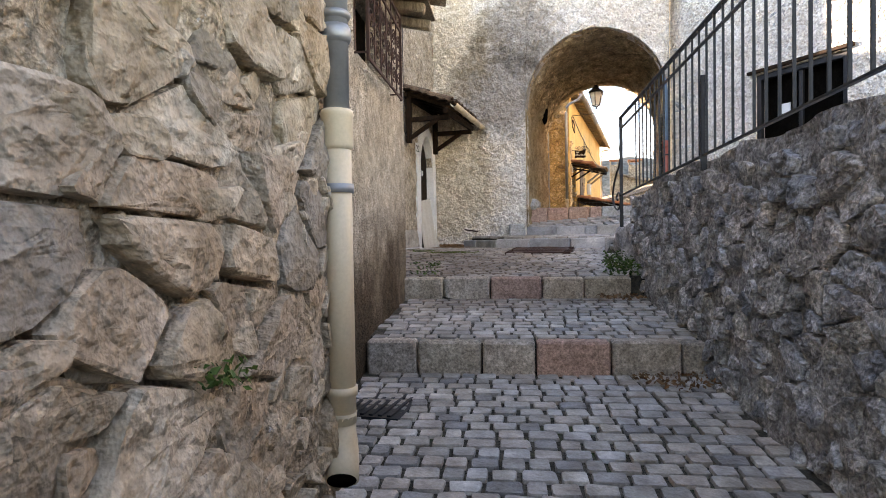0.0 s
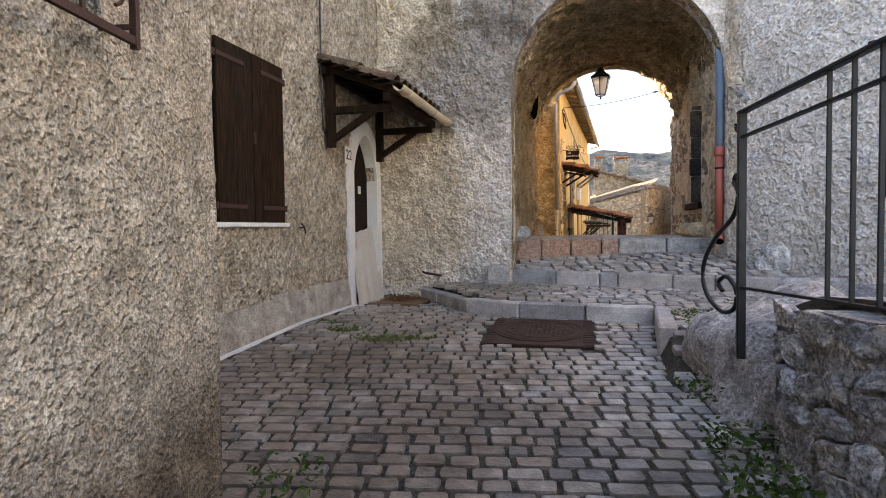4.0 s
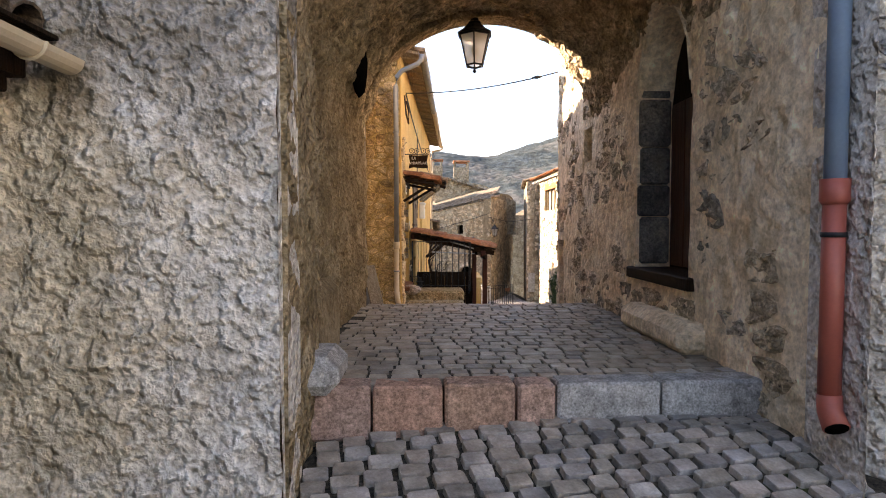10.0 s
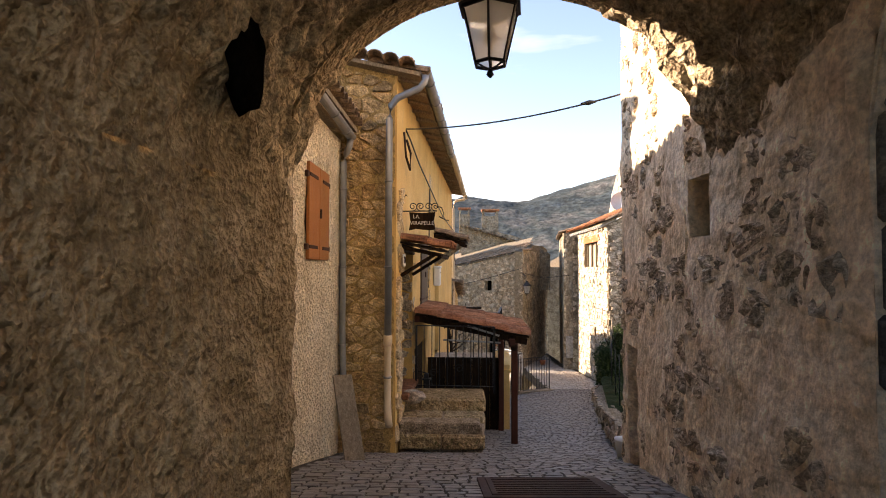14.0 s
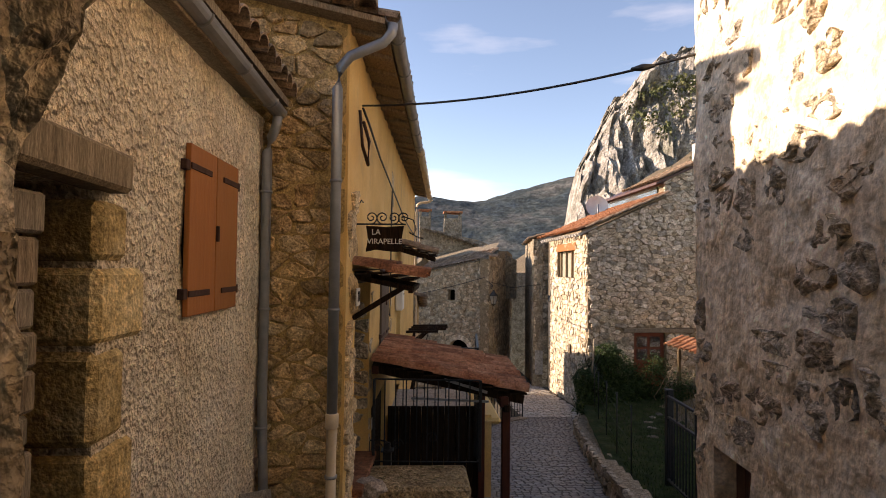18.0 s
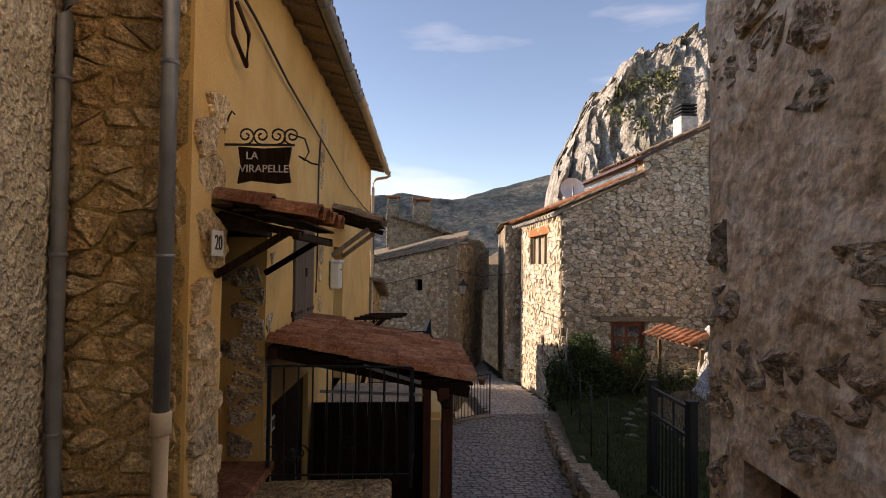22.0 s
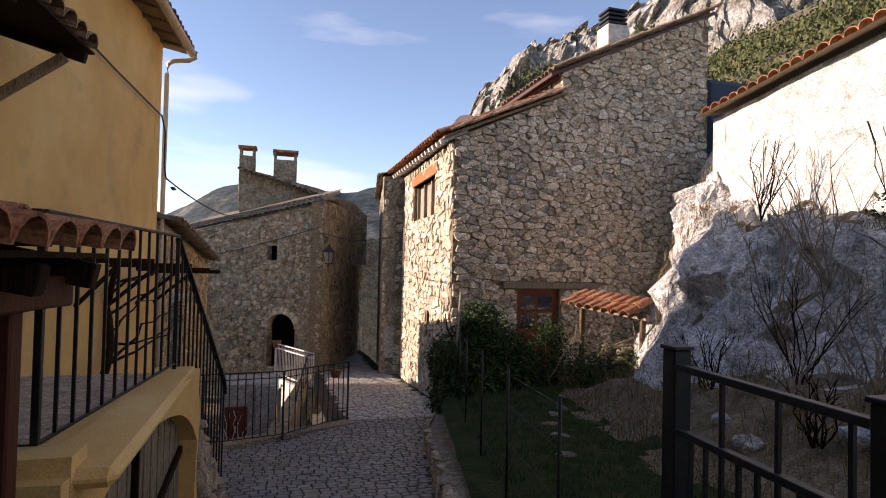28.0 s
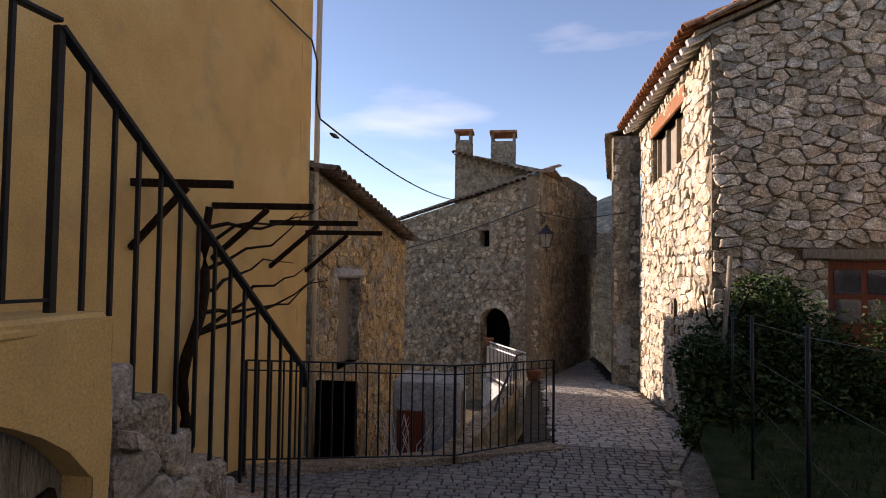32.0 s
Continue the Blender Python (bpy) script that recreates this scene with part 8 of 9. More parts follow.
def pergola():
    for k, (y, l, z) in enumerate(((27.65, 0.75, 2.06), (28.75, 0.95, 2.0), (29.9, 1.0, 1.93), (31.0, 1.0, 1.88))):
        t = thing("pergola_arm", P_o.at(ou(min(y, 30.9)), z), "dark timber arm with a brace fixed to the ochre wall", "pergola", "pergola arms")
        u = ou(min(y, 30.88))
        beam("arm", P_o.at(u, z, -0.02), P_o.at(u + 0.2, z, l), 0.06, 0.06, M_wood_dark, t, 0.004)
        beam("brace", P_o.at(u, z - 0.52, 0.0), P_o.at(u + 0.1, z - 0.03, l * 0.55), 0.05, 0.05, M_wood_dark, t, 0.004)
    t = thing("vine", P_o.at(ou(28.3), -0.3), "bare twisted grapevine climbing to the timber arms", "vine")
    rng = random.Random(5)
    tr = [P_o.at(ou(28.12) + 0.035 * k + 0.10 * math.sin(k * 0.9), -0.35 + 2.3 * k / 12, 0.12 + 0.05 * math.cos(k)) for k in range(13)]
    tube("trunk", tr, [0.062 - 0.0022 * k for k in range(13)], M_wood_dark, t, 7)
    for s in range(7):
        o = tr[6 + s % 6]
        pts = [o]
        for k in range(7):
            pts.append(pts[-1] + Vector((rng.uniform(0.0, 0.14), rng.uniform(0.05, 0.3), rng.uniform(-0.02, 0.16))))
        tube("branch", pts, [0.022 - 0.0025 * k for k in range(8)], M_wood_dark, t, 5)


pergola()


# ---- fence above the yard ----
def fences():
    t = thing("street_fence", (1.1, 30.1, -0.8), "black iron street fence with square bars", "fence", "iron fences")
    pts = [(-0.93, 29.15, -0.62), (1.12, 30.12, -0.76), (2.28, 31.22, -0.82)]
    railing(t, pts, 1.07, 0.125, 0.008, 0.016, 0.06, (0, 1, 2), 0.10)
    t2 = thing("stair_guard", (1.4, 37.6, -1.4), "white-painted railing on a white wall beside the far door", "railing", "iron fences")
    A, B = Vector((0.92, 39.15, -1.45)), Vector((1.92, 36.16, -1.32))
    up = Vector((0, 0, 1))
    for h in (0.95, 0.82, 0.06):
        beam("rail", A + up * h, B + up * h, 0.04, 0.03, M_white, t2, 0.003)
    for i in range(0, 25):
        p = A + (B - A) * (i / 24)
        k = 0.022 if i in (0, 24) else 0.010
        boxpart("bar", (p.x - k, p.y - k, p.z + 0.0), (p.x + k, p.y + k, p.z + 0.9), M_white, t2, 0)
    wall("wall_white_parapet", Plane((1.90, 36.12), (0.88, 39.18)), lambda u: -1.85 - 0.4 * u, lambda u: -1.34 - 0.04 * u, M_white_wall, 0.12, step=0.3, amp=0.006, label="white rendered parapet below the railing", category="wall")
    fp = thing("flower_pot", (0.95, 39.1, -0.6), "clay pot with dried plants on the railing end", "flower pot")
    tube("pot", [(0.95, 39.05, -0.60), (0.95, 39.05, -0.42), (0.95, 39.05, -0.40)], [0.10, 0.14, 0.15], M_tile, fp, 12)
    sr = thing("stair_handrail", (1.3, 34.0, -1.5), "dark iron handrail going down to the yard", "railing")
    pts = [Vector((1.30, 32.4, -1.45)), Vector((1.45, 33.8, -0.85)), Vector((1.75, 36.0, -0.40)), Vector((1.9, 36.2, -0.38))]
    for a, b in zip(pts, pts[1:]):
        beam("handrail", a, b, 0.035, 0.03, M_iron, sr, 0)
    for i in range(9):
        q = pts[0] + (pts[2] - pts[0]) * (i / 8)
        boxpart("bar", (q.x - 0.009, q.y - 0.009, q.z - 0.8), (q.x + 0.009, q.y + 0.009, q.z), M_iron, sr, 0)
    wall("wall_yard", Plane((1.05, 30.0), (2.2, 39.5)), -2.5, lambda u: -0.82 - 0.05 * u, M_far_stone, 0.3, step=0.4, amp=0.01, label="low cement wall edging the road above the yard", category="wall")
    wall("wall_yard_front", Plane((2.28, 31.28), (-0.95, 29.2)), -2.5, lambda u: -0.82 + 0.05 * u, M_mortar, 0.3, step=0.3, amp=0.02, label="rubble wall below the street fence", category="wall")
    p = thing("flower_pot", (2.05, 31.0, -0.3), "clay pot hung on the fence", "flower pot")
    tube("pot", [(2.02, 30.95, 0.02), (2.02, 30.95, 0.14), (2.02, 30.95, 0.16)], [0.07, 0.10, 0.11], M_tile, p, 12)
    d = thing("yard_door", (-0.9, 30.95, -1.5), "dark doorway at the foot of the ochre house", "door", kind="structure")
    boxpart("leaf", (-0.86, 30.98, -2.2), (-0.30, 31.06, -0.1), M_dark, d, 0.01)
    c = thing("yard_shed", (0.5, 31.9, -2.2), "grey cement outhouse with a dark red door below the fence", "shed")
    boxpart("body", (0.02, 31.75, -2.3), (1.00, 32.6, -0.20), M_cement, c, 0.02)
    boxpart("pilaster", (0.62, 31.68, -2.3), (0.98, 31.75, -0.24), M_cement, c, 0.012)
    boxpart("door", (0.10, 31.70, -2.25), (0.50, 31.75, -0.62), M_wood_red, c, 0.006)
    tube("pipe", [(1.06, 31.6, -2.2), (1.06, 31.6, -0.30), (1.10, 31.6, -0.22)], 0.035, M_white, c, 10, "white plastic pipe")
    b = thing("bare_shrub", (0.3, 33.0, -2.2), "bare pale branches of a shrub in the yard", "shrub")
    rng = random.Random(9)
    for k in range(16):
        p = [Vector((0.25, 31.45, -1.9))]
        dv = Vector((rng.uniform(-0.4, 0.4), rng.uniform(-0.4, 0.4), 1))
        for s in range(6):
            p.append(p[-1] + dv * 0.22 + Vector((rng.uniform(-0.12, 0.12), rng.uniform(-0.12, 0.12), 0)))
        tube("branch", p, [0.016 - 0.002 * s for s in range(7)], M_lime, b, 5)


fences()


# ---- the garden ----
def garden():
    t = thing("garden_wall", (2.4, 25, 0.0), "low dry-stone wall edging the lawn", "wall", kind="structure")
    pts = [(1.45, 19.4), (2.35, 24.4), (3.25, 29.0), (4.30, 31.8)]
    k = 0
    for a, b in zip(pts, pts[1:]):
        pl = Plane(b, a)
        za, zb = road_z(0, a[1]), road_z(0, b[1])
        h = 0.30
        for i in range(8):
            f0, f1 = i / 8, (i + 1) / 8
            z = zb + (za - zb) * f0
            boxpart("core", (pl.len * f0, 0.02, -0.3), (pl.len * f1, 0.32, h), M_mortar, t, 0.02, pl.m(0, z))
        s = (za - zb) / pl.len
        stones(t, pl, (0, pl.len, min(za, zb) - 0.2, max(za, zb) + h + 0.05, [(-s, 1, zb + h + 0.03), (s, -1, -(zb - 0.1))]), 0.27, 0.16, M_rubble, M_rubble, 71 + k, gap=0.01, proud=0.06, limit=200)
        k += 1
    g = thing("garden_gate", (2.92, 22.4, 0.2), "black metal garden gate between two square posts", "gate")
    for x, y in ((3.00, 22.95), (2.90, 21.78)):
        boxpart("post", (x - 0.05, y - 0.05, 0.1), (x + 0.05, y + 0.05, 1.70), M_iron, g, 0.006)
        boxpart("cap", (x - 0.06, y - 0.06, 1.70), (x + 0.06, y + 0.06, 1.72), M_iron, g, 0.004)
    for z in (1.62, 1.30, 0.35):
        beam("gate_rail", (2.97, 22.9, z), (2.91, 21.83, z), 0.045, 0.035, M_iron, g, 0.003)
    for i in range(1, 10):
        f = i / 10
        x, y = 2.97 - 0.06 * f, 22.9 - 1.07 * f
        boxpart("bar", (x - 0.009, y - 0.009, 0.35), (x + 0.009, y + 0.009, 1.62 if i % 3 == 0 else 1.30), M_iron, g, 0)
    f = thing("wire_fence", (3.0, 26.5, 0.0), "thin green wire fence on iron stakes", "fence")
    prev = None
    for i, y in enumerate((23.4, 24.9, 26.4, 27.9, 29.4, 30.6)):
        x = garden_x(y) + 0.32
        z = garden_z(x, y)
        tube("stake", [(x, y, z - 0.1), (x, y, z + 1.15)], 0.011, M_iron, f, 6)
        if prev:
            for h in (0.25, 0.55, 0.85, 1.1):
                tube("wire", [(prev[0], prev[1], prev[2] + h), (x, y, z + h)], 0.0018, M_iron, f, 4)
        prev = (x, y, z)
    tube("pole", [(4.05, 30.4, -0.2), (4.15, 30.3, 1.6)], 0.025, M_wood_old, f, 6)
    # shrubs
    b = thing("laurel_bush", (4.6, 30.6, -0.2), "dense dark green evergreen bush against the stone house", "bush")
    for k in range(9):
        rng = random.Random(k)
        q = [Vector((4.5 + 0.25 * math.cos(k), 30.6 + 0.2 * math.sin(k), -0.3))]
        for s in range(5):
            q.append(q[-1] + Vector((rng.uniform(-0.16, 0.16), rng.uniform(-0.16, 0.16), 0.3)))
        tube("stem", q, [0.03 - 0.004 * s for s in range(6)], M_wood_dark, b, 5)

    def crown(rng):
        c = rng.choice(((4.35, 30.75, 0.35, 0.62), (4.75, 30.5, 0.65, 0.60), (5.15, 30.6, 0.35, 0.55), (4.5, 30.3, 0.0, 0.55), (5.0, 30.2, 0.0, 0.5), (4.7, 30.8, 1.0, 0.42), (4.15, 30.4, 0.0, 0.45), (3.98, 30.35, 0.35, 0.42), (3.95, 30.1, -0.2, 0.40), (5.3, 30.35, 0.15, 0.50), (4.6, 29.95, -0.2, 0.45)))
        while True:
            v = Vector((rng.uniform(-1, 1), rng.uniform(-1, 1), rng.uniform(-1, 1)))
            if 0.35 < v.length < 1.0 + 0.12 * rng.random():
                break
        k = 1 + 0.25 * noise.noise(v * 2.3 + Vector((c[0], 0, 0)))
        return (c[0] + v.x * c[3] * k, c[1] + v.y * c[3] * k, c[2] + v.z * c[3] * 0.95 * k)
    leaves("crown", crown, 30000, 0.034, M_leaf, b, 1, "")
    b2 = thing("garden_shrub", (6.6, 30.0, -0.2), "loose leafy shrub below the small tiled roof", "bush")

    def crown2(rng):
        q = rng.choice(((6.5, 29.9, 0.2, 0.5), (7.1, 29.6, 0.3, 0.45), (5.9, 30.3, 0.3, 0.45), (6.2, 30.9, 0.7, 0.35), (7.4, 29.0, 0.3, 0.5)))
        v = Vector((rng.gauss(0, 0.5), rng.gauss(0, 0.5), rng.gauss(0, 0.5)))
        return (q[0] + v.x * q[3], q[1] + v.y * q[3], q[2] + v.z * q[3])
    leaves("crown", crown2, 5000, 0.034, M_leaf, b2, 2, "")
    for k in range(12):
        rng = random.Random(50 + k)
        q = [Vector((6.6 + rng.uniform(-0.8, 0.9), 29.8 + rng.uniform(-0.5, 0.6), -0.2))]
        for s in range(5):
            q.append(q[-1] + Vector((rng.uniform(-0.15, 0.15), rng.uniform(-0.15, 0.15), 0.25)))
        tube("twig", q, [0.014 - 0.002 * s for s in range(6)], M_wood_old, b2, 4)
    # grass tufts
    V, F = [], []
    rng = random.Random(77)
    for _ in range(9000):
        y = rng.uniform(21.5, 31.5)
        x = garden_x(y) + 0.35 + rng.random() ** 1.2 * 3.6
        if x > garden_x(y) + 2.6 + 0.5 * noise.noise(Vector((x, y, 0)) * 2):
            continue
        z = garden_z(x, y)
        a, h = rng.uniform(0, 6.28), rng.uniform(0.03, 0.10)
        dx, dy = 0.006 * math.cos(a), 0.006 * math.sin(a)
        k = len(V)
        V += [(x - dx, y - dy, z - 0.01), (x + dx, y + dy, z - 0.01), (x + rng.uniform(-0.04, 0.04), y + rng.uniform(-0.04, 0.04), z + h)]
        F.append((k, k + 1, k + 2))
    tagged(mesh("grass", V, F, M_leaf), "short lawn grass", "grass", kind="stuff")
    # red door, little roof
    d = thing("door_7", (6.4, 31.9, -0.2), "dark red wooden door with a glazed top", "door", kind="structure")
    u0, u1 = P_gable.u(5.92, 0), P_gable.u(6.92, 0)
    boxpart("leaf", (0, 0, 0), (u1 - u0, 0.05, 1.80), M_wood_red, d, 0.006, P_gable.m(u0, -0.2, -0.12))
    for i in (0, 1):
        for j in (0, 1):
            boxpart("pane", (0.12 + 0.42 * i, -0.01, 0.95 + 0.40 * j), (0.46 + 0.42 * i, 0.0, 1.28 + 0.40 * j), M_window, d, 0.003, P_gable.m(u0, -0.2, -0.12))
    beam("lintel", P_gable.at(u0 - 0.35, 1.68, 0.01), P_gable.at(u1 + 0.9, 1.68, 0.01), 0.12, 0.13, M_wood_old, d, 0.01)
    s = thing("lean_to", (7.2, 30.2, 0.0), "small lean-to roof of orange clay tiles over stacked logs", "lean-to")
    for x, y in ((6.75, 30.6), (7.15, 29.2)):
        beam("post", (x, y, -0.2), (x, y, 1.35), 0.08, 0.08, M_wood_weather, s, 0.006)
    beam("edge_beam", (6.70, 30.75, 1.36), (7.18, 29.1, 1.24), 0.09, 0.10, M_wood_old, s, 0.006)
    pantiles("tile", s, (6.95, 30.9, 1.62), (0.27, -0.95, -0.06), (-1, -0.28, -0.42), 8, 2, 0.21, 0.36, M_tile, False, 0.11, 55)
    for k in range(26):
        rng = random.Random(200 + k)
        x, y, z = 6.95 + rng.uniform(0, 0.5), 30.4 - 0.12 * (k % 9), 0.25 + 0.16 * (k // 9)
        tube("log", [(x, y, z), (x + 0.45, y + 0.1, z + 0.01)], rng.uniform(0.05, 0.075), M_wood_old, s, 7)
    tube("leaning_pole", [(5.9, 30.4, 0.1), (7.5, 29.4, 1.0)], 0.022, M_wood_old, s, 6)


garden()


def bank():
    """The earth bank under the rock: bare shrubs, dry grass, fallen stones, ivy on the cream wall."""
    def bare(base, h, seed, stems=9):
        t = thing("bare_shrub", base, "leafless winter shrub on the earth bank", "shrub", "bare shrubs")
        rng = random.Random(seed)
        for k in range(stems):
            p = [Vector(base) - Vector((0, 0, 0.08))]
            dv = Vector((rng.uniform(-0.5, 0.5), rng.uniform(-0.5, 0.5), 1)).normalized()
            n = 7
            for s in range(n):
                p.append(p[-1] + dv * (h / n) + Vector((rng.uniform(-0.05, 0.05), rng.uniform(-0.05, 0.05), 0)))
            tube("stem", p, [0.013 - 0.0014 * s for s in range(n + 1)], M_wood_dark if seed % 2 else M_wood_old, t, 5)
            for s in range(2, n):
                a = p[s]
                e = a + (dv + Vector((rng.uniform(-0.9, 0.9), rng.uniform(-0.9, 0.9), rng.uniform(-0.1, 0.5)))) * (0.22 * h / 1.5)
                tube("twig", [a, (a + e) / 2 + Vector((0, 0, 0.02)), e], [0.006, 0.004, 0.002], M_wood_dark if seed % 2 else M_wood_old, t, 4)
    for k, (x, y, h) in enumerate(((7.4, 26.6, 1.9), (7.0, 25.9, 1.4), (7.7, 26.1, 1.8), (6.6, 26.9, 0.9), (6.9, 24.9, 1.5), (7.3, 24.2, 1.7), (6.2, 25.3, 0.8), (7.9, 27.4, 1.2), (6.5, 23.6, 1.1), (5.8, 24.6, 0.7))):
        bare((x, y, garden_z(x, y)), h, 300 + k)
    V, F = [], []
    rng = random.Random(78)
    for _ in range(7000):
        y = rng.uniform(21.5, 31.4)
        x = garden_x(y) + 2.2 + rng.random() * 3.6
        if noise.noise(Vector((x, y, 9)) * 1.1) < -0.05:
            continue
        z = garden_z(x, y)
        h, w = rng.uniform(0.06, 0.26), rng.uniform(0.003, 0.006)
        a = rng.uniform(0, 6.28)
        dx, dy = w * math.cos(a), w * math.sin(a)
        lx, ly = rng.uniform(-0.12, 0.12), rng.uniform(-0.12, 0.12)
        k = len(V)
        V += [(x - dx, y - dy, z - 0.02), (x + dx, y + dy, z - 0.02), (x + lx * 0.4 + dx, y + ly * 0.4 + dy, z + h * 0.6), (x + lx * 0.4 - dx, y + ly * 0.4 - dy, z + h * 0.6), (x + lx, y + ly, z + h)]
        F += [(k, k + 1, k + 2, k + 3), (k + 3, k + 2, k + 4)]
    tagged(mesh("dry_grass", V, F, mat("dry_grass", [(0.13, 0.095, 0.045), (0.22, 0.17, 0.085), (0.10, 0.11, 0.04)], 2, 0, 0.9, 20, 0.3, True)), "dry tufts of grass on the bank and rock", "grass", kind="stuff")
    iv = thing("ivy", (8.5, 25.0, 3.0), "thin ivy creeping over the cream wall", "ivy")

    def place(rng):
        y = 26.3 - 2.6 * rng.random() ** 0.8
        return (8.46 - rng.random() * 0.14, y, 2.3 + rng.random() * (0.5 + 1.1 * (26.3 - y)))
    leaves("foliage", place, 1500, 0.045, M_leaf, iv, 5, "")
    for k in range(10):
        rng = random.Random(400 + k)
        y = rng.uniform(23.8, 26.2)
        p = [Vector((8.44, y, 2.0))]
        for s in range(7):
            p.append(p[-1] + Vector((rng.uniform(-0.03, 0.02), rng.uniform(-0.2, 0.2), 0.3)))
        tube("runner", p, 0.007, M_wood_dark, iv, 4)
    for k, (x, y, s) in enumerate(((5.6, 25.2, 0.13), (6.0, 24.3, 0.16), (5.9, 25.9, 0.11), (5.5, 22.9, 0.14))):
        boulder("fallen_stone", (x, y, garden_z(x, y) + s * 0.3), (s, s * 1.2, s * 0.7), 20.0 + k, M_rubble_dark, "pale limestone lump lying on the bank")
    for k, (x, y) in enumerate(((4.6, 27.6), (4.9, 28.1), (4.4, 26.9), (4.1, 26.2), (5.2, 28.4))):
        bm = bmesh.new()
        bmesh.ops.create_cone(bm, cap_ends=True, segments=9, radius1=0.12, radius2=0.09, depth=0.03, matrix=Matrix.Translation((x, y, garden_z(x, y) + 0.004)) @ Matrix.Rotation(k * 1.1, 4, "Z") @ Matrix.Diagonal((1.3, 0.8, 1, 1)))
        tagged(part("stepping_stone", bm, M_slate), "flat grey stepping stone in the lawn", "stone", "stepping stones")
    tk = thing("covered_tank", (11.5, 32.5, 4.2), "dark blue covered tank behind the gable house", "tank")
    boxpart("body", (10.8, 32.0, 3.0), (12.3, 33.4, 6.75), M_tarp, tk, 0.12)


bank()


def small_ground_things():
    z = road_z(-0.1, 15.95)
    t = thing("manhole_cover", (-0.1, 15.95, z), "dark square iron manhole cover among the setts", "manhole cover")
    m = Matrix.Translation((-0.12, 16.0, z + 0.008)) @ Euler((-0.19, 0, 0.03)).to_matrix().to_4x4()
    boxpart("frame", (-0.48, -0.40, -0.02), (0.48, 0.40, 0.004), M_iron_rust, t, 0.004, m)
    boxpart("lid", (-0.42, -0.34, 0.0), (0.42, 0.34, 0.012), M_iron_rust, t, 0.004, m)
    for i in range(9):
        boxpart("rib", (-0.38, -0.31 + 0.075 * i, 0.01), (0.38, -0.29 + 0.075 * i, 0.017), M_iron_rust, t, 0, m)
    b = thing("white_bucket", (1.42, 19.1, 0.8), "small white plastic bucket at the house corner", "bucket")
    zb = road_z(1.3, 19.1)
    tube("bucket", [(1.34, 19.1, zb), (1.34, 19.1, zb + 0.20), (1.34, 19.1, zb + 0.22)], [0.10, 0.13, 0.135], M_white, b, 16)


small_ground_things()


